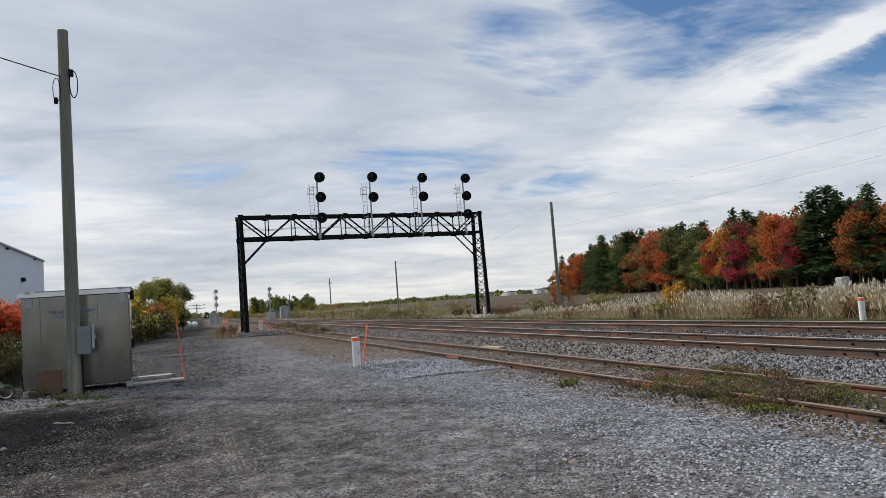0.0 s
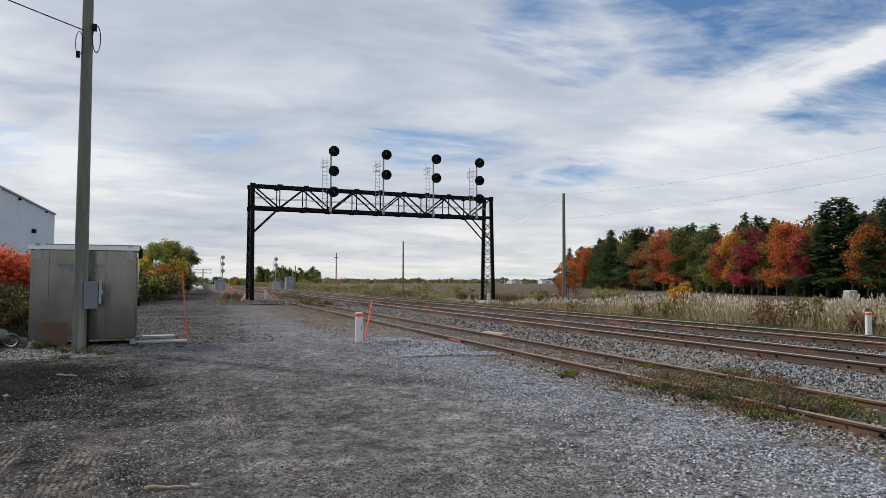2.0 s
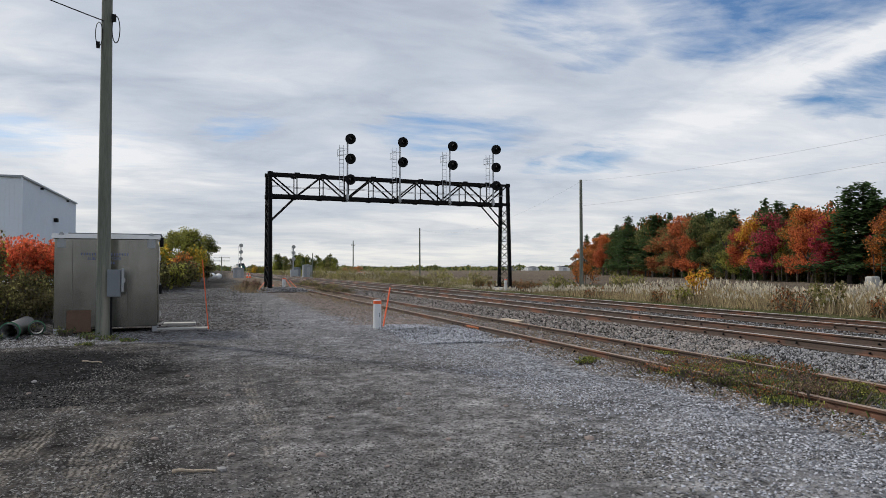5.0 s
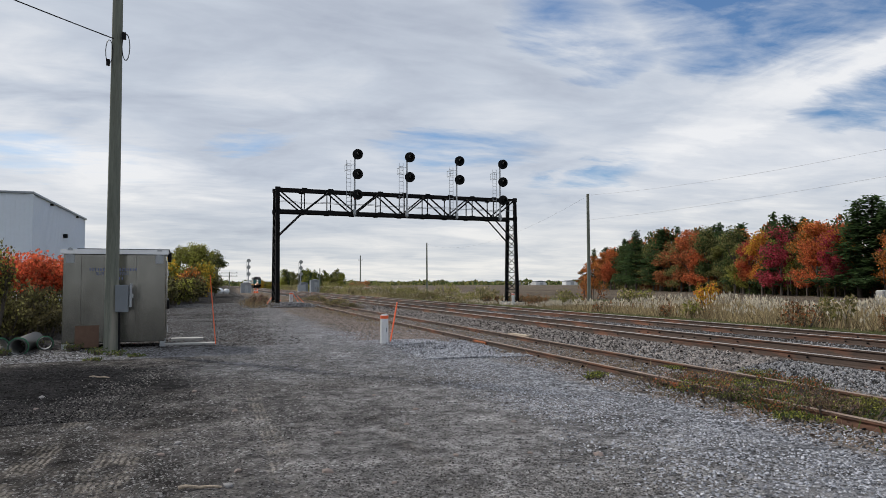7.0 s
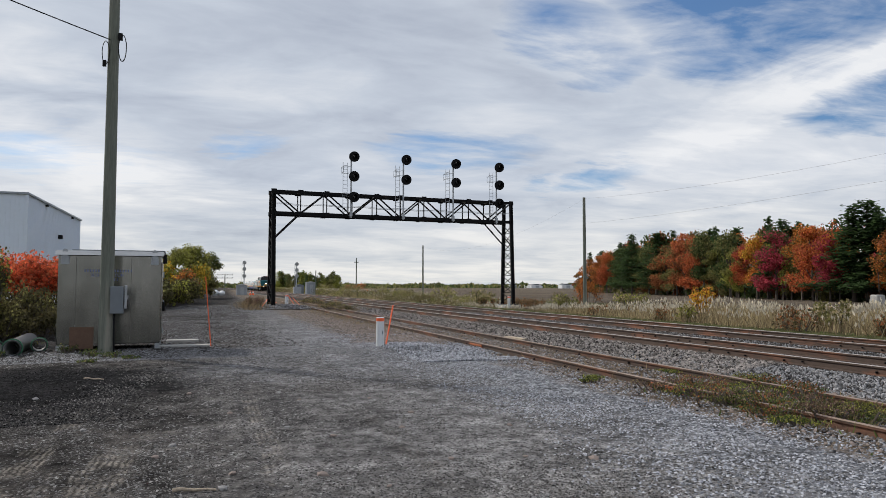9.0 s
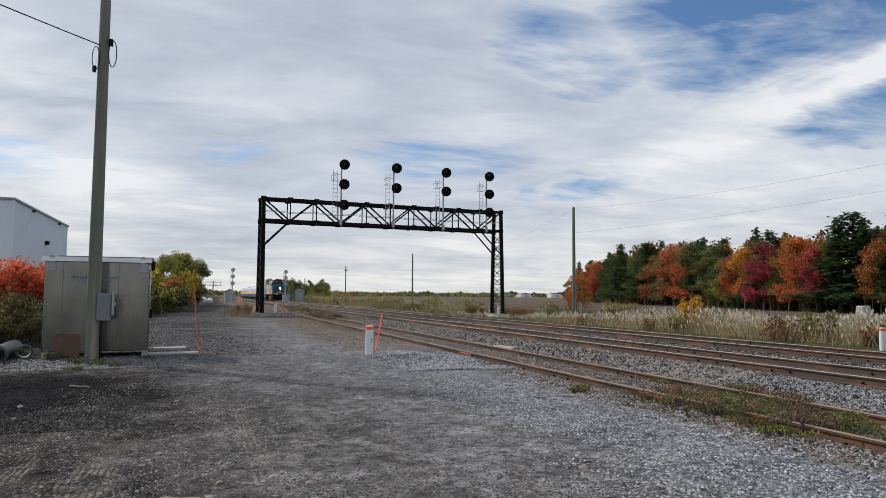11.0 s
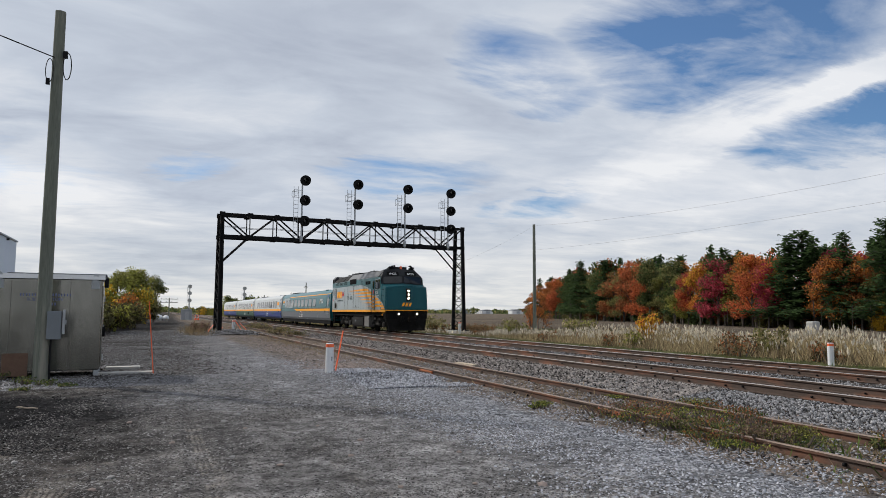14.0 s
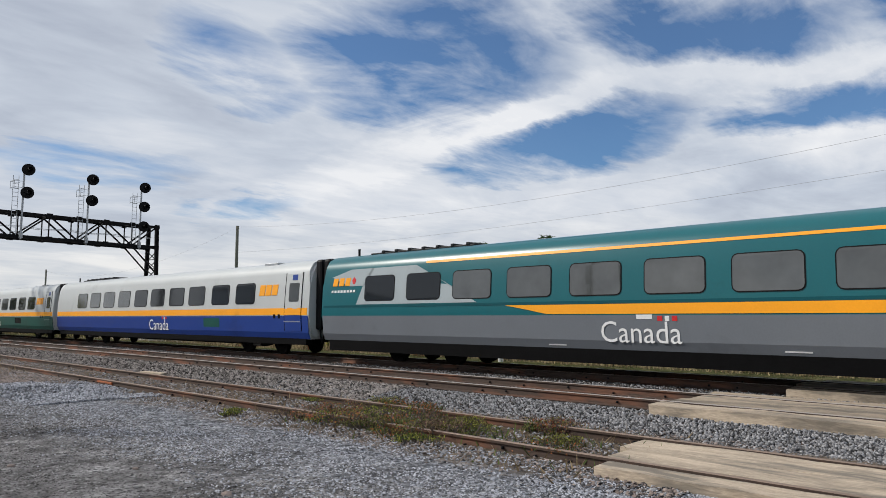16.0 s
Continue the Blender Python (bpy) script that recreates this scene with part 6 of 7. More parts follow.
M["teal"] = paint("teal_paint", (0.006, 0.112, 0.132))
# darker teal: holds the nose's shade in its colour; also waist line, louvres, hatch
M["teal_dark"] = paint("shaded_and_dark_teal", (0.005, 0.074, 0.09), 0.4, coat=0.0, spec=0.2)
M["loco_grey"] = paint("pale_grey_paint", (0.36, 0.41, 0.43), 0.38)
M["yellow"] = paint("golden_yellow_paint", (0.92, 0.36, 0.005), 0.45, coat=0.0)
M["car_grey"] = paint("dark_grey_paint", (0.155, 0.17, 0.192), 0.38)
M["car_white"] = paint("pale_car_grey_paint", (0.50, 0.52, 0.52), 0.36)
M["car_blue"] = paint("royal_blue_paint", (0.016, 0.05, 0.25), 0.32)
M["car_green"] = paint("deep_green_paint", (0.010, 0.085, 0.07), 0.32)
M["roof_black"] = paint("sooty_black_roof", (0.010, 0.011, 0.013), 0.5, 0.3, 0.0, 0.0, 0.2)
# lighter copy of the black roof; the added grey imitates reflected sky
M["roof_grey"] = paint("sky_lit_roof_grey", (0.040, 0.043, 0.049), 0.42, 0.25, 0.0, 0.0, 0.5)
M["under"] = mat("grimy_running_gear", (0.006, 0.0056, 0.0054), 0.8, 0.0, vary=0.5, scale=4, fine=30, bump=0.3, second=(0.022, 0.019, 0.0165), mixpos=0.62, spec=0.1)
M["skirt"] = mat("black_underskirt", (0.004, 0.004, 0.0044), 0.7, vary=0.4, scale=2, fine=20, bump=0.1, spec=0.06)
M["gear"] = mat("dusty_grey_truck_steel", (0.03, 0.028, 0.026), 0.75, 0.1, vary=0.5, scale=4, fine=30, bump=0.3, second=(0.085, 0.07, 0.058), mixpos=0.6, spec=0.3)
M["tank"] = paint("glossy_black_tank", (0.006, 0.006, 0.008), 0.28, 0.2, 0.0, 0.0, 0.3)
M["glass"] = mat("dark_tinted_glass", (0.010, 0.012, 0.014), 0.06, vary=0.2, scale=0.8, fine=5, bump=0.0, spec=0.5)
M["glass_pale"] = mat("shaded_window_glass", (0.075, 0.08, 0.08), 0.05, vary=0.4, scale=0.35, fine=1.2, bump=0.04, dist=0.05, spec=1.0)
M["white_paint"] = paint("white_lettering_paint", (0.8, 0.8, 0.8), 0.5)
M["red"] = paint("red_paint", (0.62, 0.025, 0.03), 0.45)
M["ink_green"] = paint("dark_green_lettering", (0.06, 0.105, 0.105), 0.5)
M["headlight"] = mat("lit_headlight", (1.0, 0.74, 0.44), 0.3, vary=0.0, bump=0.0, emit=80.0)
M["headlight_low"] = mat("lit_upper_lamp", (1.0, 0.76, 0.48), 0.3, vary=0.0, bump=0.0, emit=40.0)
M["joint"] = mat("shadowed_panel_joint", (0.075, 0.08, 0.082), 0.7, vary=0.2, bump=0)
M["grille"] = mat("black_grille", (0.003, 0.003, 0.003), 0.7, vary=0.3, bump=0.1, spec=0.1)
SIDES = (-1, 1)


def flat(name, outline, x, material, parent, label="", thick=0.006):
    """A thin painted panel or plate on a side: outline in (along, up)."""
    bm = bmesh.new()
    prism(bm, outline, "x", x, x + math.copysign(thick, x))
    return part(name, bm, material, parent, label)


def rect(y0, y1, z0, z1, cut=0.0):
    if not cut:
        return [(y0, z0), (y1, z0), (y1, z1), (y0, z1)]
    pts = []
    for cy, cz, a0 in ((y1 - cut, z0 + cut, -90), (y1 - cut, z1 - cut, 0), (y0 + cut, z1 - cut, 90), (y0 + cut, z0 + cut, 180)):
        for k in range(4):
            a = radians(a0 + 30 * k)
            pts.append((cy + cut * math.cos(a), cz + cut * math.sin(a)))
    return pts


def skin(bm, section, y0, y1, caps=True):
    """A body pushed along the track: section is (across, up)."""
    prism(bm, section, "y", y0, y1)


def wheelset(parent, y, r=0.51, x=0.78):
    for s in SIDES:
        bm = bmesh.new()
        cyl(bm, (s * (x - 0.065), y, r), (s * (x + 0.06), y, r), r, n=28)
        cyl(bm, (s * (x - 0.09), y, r), (s * (x - 0.06), y, r), r + 0.028, n=28)
        w = part("wheel", bm, M["under"], parent, smooth=True)
        bm = bmesh.new()
        cyl(bm, (s * (x + 0.05), y, r), (s * (x + 0.24), y, r), 0.13, n=12)
        part("axle_cap", bm, M["under"], w, smooth=True)
    bm = bmesh.new()
    cyl(bm, (-x, y, r), (x, y, r), 0.09, n=10)
    part("axle", bm, M["under"], parent)


def loco_truck(parent, yc):
    t = new("truck")
    t.parent = parent
    t.empty_display_size = 0.1
    half = 1.37
    for y in (yc - half, yc + half):
        wheelset(t, y)
    for s in SIDES:
        bm = bmesh.new()
        o = [(-2.15, .62), (-1.95, .42), (-1.55, .40), (-1.45, .72), (-1.15, .78), (-.95, .52), (-.45, .40), (.45, .40), (.95, .52), (1.15, .78), (1.45, .72), (1.55, .40), (1.95, .42), (2.15, .62),
             (2.05, .98), (1.2, 1.02), (.75, .86), (-.75, .86), (-1.2, 1.02), (-2.05, .98)]
        prism(bm, [(yc + a, b) for a, b in o], "x", s * 0.98, s * 1.10)
        f = part("side_frame", bm, M["under"], t)
        for dy in (-half, half):
            bm = bmesh.new()
            box(bm, s * 1.0, s * 1.2, yc + dy - 0.2, yc + dy + 0.2, 0.34, 0.72, 0.03)
            cyl(bm, (s * 1.2, yc + dy, 0.51), (s * 1.25, yc + dy, 0.51), 0.13, n=14)
            part("axle_box", bm, M["gear"], f)
            for e in (-0.42, 0.42):
                bm = bmesh.new()
                for k in range(6):
                    z = 0.72 + k * 0.05
                    cyl(bm, (s * 1.13, yc + dy + e, z), (s * 1.13, yc + dy + e, z + 0.03), 0.09, n=10)
                part("spring", bm, M["gear"], f)
        for dy in (-0.55, 0.5):
            bm = bmesh.new()
            cyl(bm, (s * 1.16, yc + dy - 0.25, 0.92), (s * 1.16, yc + dy + 0.25, 0.92), 0.11, n=12)
            part("brake_cylinder", bm, M["gear"], f, smooth=True)
        bm = bmesh.new()
        prev = None
        for k in range(24):
            u = k / 23
            q = (s * (1.17 + 0.03 * math.sin(u * 19)), yc - 1.9 + 3.8 * u, 0.98 + 0.14 * math.sin(u * 14) - 0.1 * math.cos(u * 31))
            if prev:
                cyl(bm, prev, q, 0.018, n=5)
            prev = q
        part("brake_hose", bm, M["gear"], f)
        bm = bmesh.new()
        box(bm, s * 1.08, s * 1.16, yc - 0.5, yc + 0.5, 0.5, 0.62, 0.01)
        box(bm, s * 1.08, s * 1.18, yc - 0.12, yc + 0.12, 0.62, 1.2, 0.02)
        part("equaliser", bm, M["gear"], f)
    bm = bmesh.new()
    box(bm, -0.95, 0.95, yc - 1.9, yc + 1.9, 0.6, 0.98, 0.05)
    part("bolster", bm, M["under"], t)


def swoop(y):
    """Height of the upper edge of the pale side colour."""
    u = min(1.0, max(0.0, (y - 0.2) / 6.8))
    return 1.62 + 1.83 * (1 - (1 - u) ** 2)


def build_locomotive():
    t = thing("locomotive", "teal, grey and yellow diesel passenger locomotive with lit headlights", "locomotive", (FAR_X, 566, MAIN_TOP))
    W = 1.56
    bm = bmesh.new()
    skin(bm, [(-W, 1.40), (W, 1.40), (W, 3.86), (1.12, 4.36), (-1.12, 4.36), (-W, 3.86)], 2.25, 15.45)
    box(bm, -W, W, 1.45, 2.25, 1.40, 3.34)
    part("body", bm, M["loco_grey"], t)
    bm = bmesh.new()
    box(bm, -W, W, 1.2, 1.46, 1.57, 3.33, 0.01)
    part("cab_side", bm, M["teal"], t)
    # roof skin
    bm = bmesh.new()
    skin(bm, [(-W - 0.004, 3.90), (-1.13, 4.372), (-0.6, 4.44), (0.6, 4.44), (1.13, 4.372), (W + 0.004, 3.90), (1.0, 4.3), (-1.0, 4.3)], 1.9, 14.9)
    part("roof", bm, M["roof_grey"], t, "dark roof, coloured greyer for reflected sky")
    for s in SIDES:
        x = s * (W + 0.002)
        top = [(15.45, 3.46)] + [(15.45 - k * 0.5, 3.46) for k in range(1, 17)] + [(7.0 - k * 0.34, swoop(7.0 - k * 0.34)) for k in range(1, 18)]
        o = top + [(1.26, swoop(1.26)), (1.29, 3.3), (1.50, 3.86), (15.45, 3.86)]
        flat("teal_band", o, x, M["teal"], t, "teal upper band")
        flat("sill_stripe", rect(0.3, 15.45, 1.40, 1.56), x * 1.003, M["yellow"], t, "yellow sill stripe")
        # stripes that sweep up to the rear
        back = (11.4, 10.0, 8.9, 7.8, 6.8, 5.9, 5.1)
        for k, yb in enumerate(back):
            z = 3.30 - k * 0.245
            pts_u, pts_l = [], []
            for j in range(61):
                y = yb + (0.3 - yb) * j / 60
                lift = 0.10 * (y / 13.6) if k == 0 else 0.0
                h = 0.015 + 0.155 * min(1.0, (yb - y) / 4.0)
                zu, zl = z + h / 2 + lift * 0.4, z - h / 2 + lift * 0.4
                lim = swoop(y) - 0.13 * min(1.0, y / 2.0)
                if zl >= lim - 0.012:
                    break
                pts_u.append((y, min(zu, lim)))
                pts_l.append((y, zl))
            if len(pts_u) > 2:
                flat("side_stripe", pts_u + pts_l[::-1], x * 1.001, M["yellow"], t, "golden yellow sweeping stripe")
        # rear radiator grilles on the slope
        for k in range(3):
            bm = bmesh.new()
            y0 = 10.35 + k * 1.38
            a, b = Vector((s * 1.555, 0, 3.90)), Vector((s * 1.17, 0, 4.335))
            n = Vector((s * 0.75, 0, 0.66)) * 0.02
            q = [a + n, b + n]
            vs = [bm.verts.new((q[0].x, y0, q[0].z)), bm.verts.new((q[0].x, y0 + 1.26, q[0].z)), bm.verts.new((q[1].x, y0 + 1.26, q[1].z)), bm.verts.new((q[1].x, y0, q[1].z))]
            f = bm.faces.new(vs)
            bmesh.ops.extrude_face_region(bm, geom=[f])
            for v in vs:
                v.co -= n * 1.5
            part("radiator_grille", bm, M["grille"], t)
            for m in range(4):
                flat("grille_slat", rect(y0 + 0.04, y0 + 1.22, 3.62 + m * 0.06, 3.65 + m * 0.06), x * 1.003, M["grille"], t)
        flat("air_intake", rect(7.65, 9.55, 3.58, 3.98), s * (W + 0.01), M["grille"], t, "black louvred intake")
        for m in range(12):
            flat("louvre", rect(7.72 + m * 0.155, 7.76 + m * 0.155, 3.58, 3.92), s * (W + 0.02), M["under"], t)
        for y0 in (3.85, 4.55):
            flat("vent_window", rect(y0, y0 + 0.55, 3.42, 3.66), s * (W + 0.012), M["grille"], t)
        for m in range(5):
            flat("louvre", rect(5.9, 6.35, 3.45 + m * 0.06, 3.48 + m * 0.06), s * (W + 0.01), M["teal_dark"], t)
        # cab windows
        for y0, y1 in ((1.42, 2.0), (2.06, 2.62)):
            flat("cab_window_frame", rect(y0 + 0.03, y1 + 0.03, 2.99, 3.74, 0.08), s * (W + 0.008), M["galv"], t, "bright metal window frame")
            flat("cab_window", rect(y0 + 0.02, y1 - 0.02, 3.04, 3.69, 0.06), s * (W + 0.016), M["glass"], t)
        d = flat("cab_door", rect(2.72, 3.38, 1.58, 3.74), s * (W + 0.007), M["teal"], t)
        flat("cab_door_lower", rect(2.74, 3.36, 1.6, 2.62), s * (W + 0.014), M["loco_grey"], d)
        for m in range(4):
            flat("door_stripe", rect(2.74, 3.36, 1.68 + m * 0.24, 1.80 + m * 0.24), s * (W + 0.021), M["yellow"], d)
        flat("door_window", rect(2.85, 3.25, 3.05, 3.6, 0.12), s * (W + 0.02), M["glass"], d)
        flat("warning_plate", rect(2.98, 3.12, 2.72, 2.94, 0.03), s * (W + 0.02), M["red"], d, "red warning plate")
        bm = bmesh.new()
        box(bm, s * (W + 0.03), s * (W + 0.16), 1.98, 2.06, 3.06, 3.5, 0.01)
        part("mirror", bm, M["galv"], t, "pale side mirror")
        bm = bmesh.new()
        cyl(bm, (s * (W - 0.03), 0.95, 1.22), (s * (W + 0.03), 0.95, 1.22), 0.07, n=14)
        part("marker_lamp", bm, M["yellow"], t, "small yellow marker lamp")
        for y in (2.70, 3.42):
            bm = bmesh.new()
            cyl(bm, (s * (W + 0.06), y, 1.1), (s * (W + 0.06), y, 3.0), 0.018, n=6)
            part("grab_rail", bm, M["under"], t)
        for k, z in enumerate((0.45, 0.8, 1.15, 1.66, 1.95, 2.24)):
            bm = bmesh.new()
            box(bm, s * (W - 0.25), s * (W + 0.05), 2.78, 3.32, z, z + 0.05)
            part("step", bm, M["under"], t)
        # body doors and panel joints
        for y in (3.62, 4.25, 4.85, 5.5, 6.3, 8.55, 10.25, 11.2, 13.0, 13.45, 13.9, 14.35):
            flat("panel_joint", rect(y - 0.006, y + 0.006, 1.6, 3.3 if y > 6 else 3.2), s * (W + 0.0105), M["joint"], t)
        for y in (6.9, 7.7, 8.5):
            flat("door_joint", rect(y - 0.01, y + 0.01, 1.72, 3.42), s * (W + 0.0125), M["joint"], t)
        for z in (1.72, 3.42):
            flat("door_joint", rect(6.9, 8.5, z - 0.01, z + 0.01), s * (W + 0.0125), M["joint"], t)
        for y in (7.62, 7.78):
            flat("latch", rect(y, y + 0.05, 1.8, 1.9), s * (W + 0.014), M["under"], t)
        # rear door, windows and box
        d = flat("rear_door", rect(14.62, 15.2, 1.58, 3.5, 0.04), s * (W + 0.012), M["loco_grey"], t)
        flat("door_window", rect(14.75, 15.07, 2.78, 3.38, 0.12), s * (W + 0.02), M["glass"], d)
        flat("warning_disc", [(14.92 + 0.09 * math.cos(a * 0.5236), 2.4 + 0.09 * math.sin(a * 0.5236)) for a in range(12)], s * (W + 0.02), M["red"], d, "red round warning sign")
        flat("side_window", rect(14.05, 14.4, 2.45, 3.4), s * (W + 0.012), M["glass"], t)
        flat("socket_panel", rect(13.95, 14.55, 1.68, 2.2), s * (W + 0.011), M["galv"], t)
        flat("socket_cover", rect(14.0, 14.5, 1.73, 2.15), s * (W + 0.018), M["under"], t)
        for k, z in enumerate((0.5, 0.8, 1.1)):
            bm = bmesh.new()
            box(bm, s * (W - 0.25), s * W, 14.66, 15.16, z, z + 0.05)
            part("step", bm, M["under"], t)
        for y in (14.63, 15.18):
            bm = bmesh.new()
            box(bm, s * (W - 0.06), s * W, y - 0.03, y + 0.03, 0.45, 1.4)
            part("step_side", bm, M["under"], t)
    # rear cab-like hood end with dark window
    bm = bmesh.new()
    prism(bm, [(-1.56, 3.84), (-1.54, 4.24), (-1.36, 4.44), (1.36, 4.44), (1.54, 4.24), (1.56, 3.84)], "y", 14.72, 15.47)
    hood = part("rear_hood", bm, M["roof_grey"], t, "dark grey raised rear hood")
    for s in SIDES:
        bm = bmesh.new()
        v = [bm.verts.new((s * (x + 0.012), y, z)) for x, y, z in ((1.556, 14.86, 3.90), (1.556, 15.38, 3.90), (1.542, 15.38, 4.22), (1.542, 14.86, 4.22))]
        w = [bm.verts.new((q.co.x - s * 0.02, q.co.y, q.co.z)) for q in v]
        bm.faces.new(v)
        for k in range(4):
            bm.faces.new((v[k], v[(k + 1) % 4], w[(k + 1) % 4], w[k]))
        part("rear_corner_window", bm, M["grille"], hood)
    # nose: a blunt wedge, its middle ahead of its corners
    bm = bmesh.new()
    low = [(-1.56, 1.3), (-1.54, 0.30), (0, 0.0), (1.54, 0.30), (1.56, 1.3)]
    hi = [(-1.53, 1.35), (-1.50, 0.45), (0, 0.16), (1.50, 0.45), (1.53, 1.35)]
    ztop = [3.32, 3.10, 3.22, 3.10, 3.32]
    a = [bm.verts.new((x, y, 1.56)) for x, y in low]
    b = [bm.verts.new((x, y, z)) for (x, y), z in zip(hi, ztop)]
    c = bm.verts.new((0, 1.35, 3.45))
    for i in range(4):
        bm.faces.new((a[i], a[i + 1], b[i + 1], b[i]))
    bm.faces.new((b[0], b[1], b[2], c))
    bm.faces.new((c, b[2], b[3], b[4]))
    bm.faces.new(a[::-1])
    bm.faces.new((a[4], a[0], b[0], c, b[4]))
    bmesh.ops.bevel(bm, geom=[e for e in bm.edges if e.calc_length() < 1.8 and e.verts[0].co.y < 1], offset=0.05, segments=2, affect="EDGES")
    # shade of the forward face is put into this darker teal
    part("nose", bm, M["teal_dark"], t)
    for s in SIDES:
        for z in (2.15, 2.55, 2.95):
            bm = bmesh.new()
            cyl(bm, (s * 1.6, 0.55, z), (s * 1.6, 1.0, z), 0.015, n=6)
            part("grab_iron", bm, M["under"], t)
        flat("nose_flash", [(0.45, 1.58), (1.3, 1.58), (1.3, swoop(1.3)), (0.8, swoop(0.8))], s * (W + 0.001), M["loco_grey"], t)
        flat("nose_stripe", [(0.42, 1.59), (1.3, 1.59), (1.3, 1.70), (0.62, 1.70)], s * (W + 0.005), M["yellow"], t)
    bm = bmesh.new()
    prism(bm, [(-1.55, 0.28), (0, -0.03), (1.55, 0.28), (1.56, 1.3), (-1.56, 1.3)], "z", 1.49, 1.545)
    part("nose_trim", bm, M["yellow"], t, "thin yellow trim line")
    # windscreen and black brow
    bm = bmesh.new()
    fa = [(-1.54, 1.28, 3.30), (0, 1.10, 3.40), (1.54, 1.28, 3.30)]
    fb = [(-1.47, 1.48, 3.92), (0, 1.30, 3.96), (1.47, 1.48, 3.92)]
    fc = [(-1.10, 1.92, 4.42), (0, 1.80, 4.46), (1.10, 1.92, 4.42)]
    va, vb, vc = ([bm.verts.new(p) for p in q] for q in (fa, fb, fc))
    for i in range(2):
        bm.faces.new((va[i], va[i + 1], vb[i + 1], vb[i]))
        bm.faces.new((vb[i], vb[i + 1], vc[i + 1], vc[i]))
    bk = [bm.verts.new((x, 2.3, z)) for x, z in ((-1.54, 3.3), (-1.54, 3.88), (-1.12, 4.40), (1.12, 4.40), (1.54, 3.88), (1.54, 3.3))]
    bm.faces.new((va[0], vb[0], bk[1], bk[0]))
    bm.faces.new((vb[0], vc[0], bk[2], bk[1]))
    bm.faces.new((vc[0], vc[1], vc[2], bk[3], bk[2]))
    bm.faces.new((vb[2], bk[4], bk[3], vc[2]))
    bm.faces.new((va[2], bk[5], bk[4], vb[2]))
    part("cab_front", bm, M["roof_black"], t, "black cab front above the nose")
    for s in SIDES:
        bm = bmesh.new()
        p0 = [Vector(q) for q in ((s * 1.40, 1.285, 3.38), (s * 0.08, 1.125, 3.47), (s * 0.08, 1.285, 3.90), (s * 1.36, 1.43, 3.86))]
        n = (p0[1] - p0[0]).cross(p0[3] - p0[0]).normalized()
        n = -n if n.y > 0 else n
        vs = [bm.verts.new(p + n * 0.012) for p in p0]
        ws = [bm.verts.new(p - n * 0.02) for p in p0]
        bm.faces.new(vs)
        bm.faces.new(ws[::-1])
        for i in range(4):
            bm.faces.new((vs[i], vs[(i + 1) % 4], ws[(i + 1) % 4], ws[i]))
        wsn = part("windscreen", bm, M["glass"], t)
        bm = bmesh.new()
        bar(bm, (s * 0.7, 1.17, 3.42), (s * 0.45, 1.24, 3.72), 0.02)
        part("wiper", bm, M["black"], wsn)
        bm = bmesh.new()
        box(bm, -0.42, 0.42, -0.15, 0.19, -0.012, 0.0)
        nb = part("number_board_plate", bm, M["grille"], t)
        nb.matrix_basis = pose(s * 0.66, 1.47, 4.10, 48, 0, s * 7)
        text("6425", 0.27, M["white_paint"], t, (s * 0.66, 1.397, 4.032), (48, 0, s * 7), "number_board", "CENTER")
    # lamps
    bm = bmesh.new()
    box(bm, -0.14, 0.14, -0.02, 0.2, 2.18, 3.02, 0.03)
    lp = part("lamp_panel", bm, M["black"], t)
    for z, m in ((2.86, "headlight_low"), (2.60, "headlight_low"), (2.34, "headlight_low")):
        bm = bmesh.new()
        cyl(bm, (0, -0.05, z), (0, 0.02, z), 0.052, n=16)
        part("headlight", bm, M[m], lp, "lit headlight")
    for s in SIDES:
        bm = bmesh.new()
        cyl(bm, (s * 0.68, 0.06, 1.28), (s * 0.68, 0.2, 1.28), 0.12, n=16)
        k = part("ditch_light", bm, M["black"], t)
        bm = bmesh.new()
        cyl(bm, (s * 0.68, 0.04, 1.28), (s * 0.68, 0.07, 1.28), 0.052, n=16)
        part("lens", bm, M["headlight"], k, "lit ditch light")
    # maker's mark as plain slanted bars, on the nose and the sides
    bm = bmesh.new()
    for k in range(3):
        x0 = -0.46 + k * 0.24
        pts = [(x0, 1.80), (x0 + 0.15, 1.80), (x0 + 0.24, 2.04), (x0 + 0.09, 2.04)]
        lo = [bm.verts.new((x, 0.004 + abs(x) * 0.205, z)) for x, z in pts]
        up = [bm.verts.new((x, -0.006 + abs(x) * 0.205, z)) for x, z in pts]
        bm.faces.new(up)
        for i in range(4):
            bm.faces.new((lo[i], lo[(i + 1) % 4], up[(i + 1) % 4], up[i]))
    part("nose_emblem", bm, M["yellow"], t, "yellow slanted bars emblem")
    for k in range(3):
        y0 = 13.7 - k * 0.55
        flat("side_emblem", [(y0, 2.55), (y0 - 0.42, 2.55), (y0 - 0.50, 3.1), (y0 - 0.06, 3.1)], -(W + 0.013), M["yellow"], t, "yellow slanted block emblem")
    leaf = [(0, .32), (.07, .18), (.16, .23), (.13, .05), (.28, .1), (.24, -.02), (.1, -.14), (.02, -.14), (.02, -.3), (-.02, -.3), (-.02, -.14), (-.1, -.14), (-.24, -.02), (-.28, .1), (-.13, .05), (-.16, .23), (-.07, .18)]
    flat("leaf_emblem", [(11.75 + a, 2.82 + b) for a, b in leaf], -(W + 0.013), M["red"], t, "red leaf emblem")
    for k in range(13):
        if k in (3, 8):
            continue
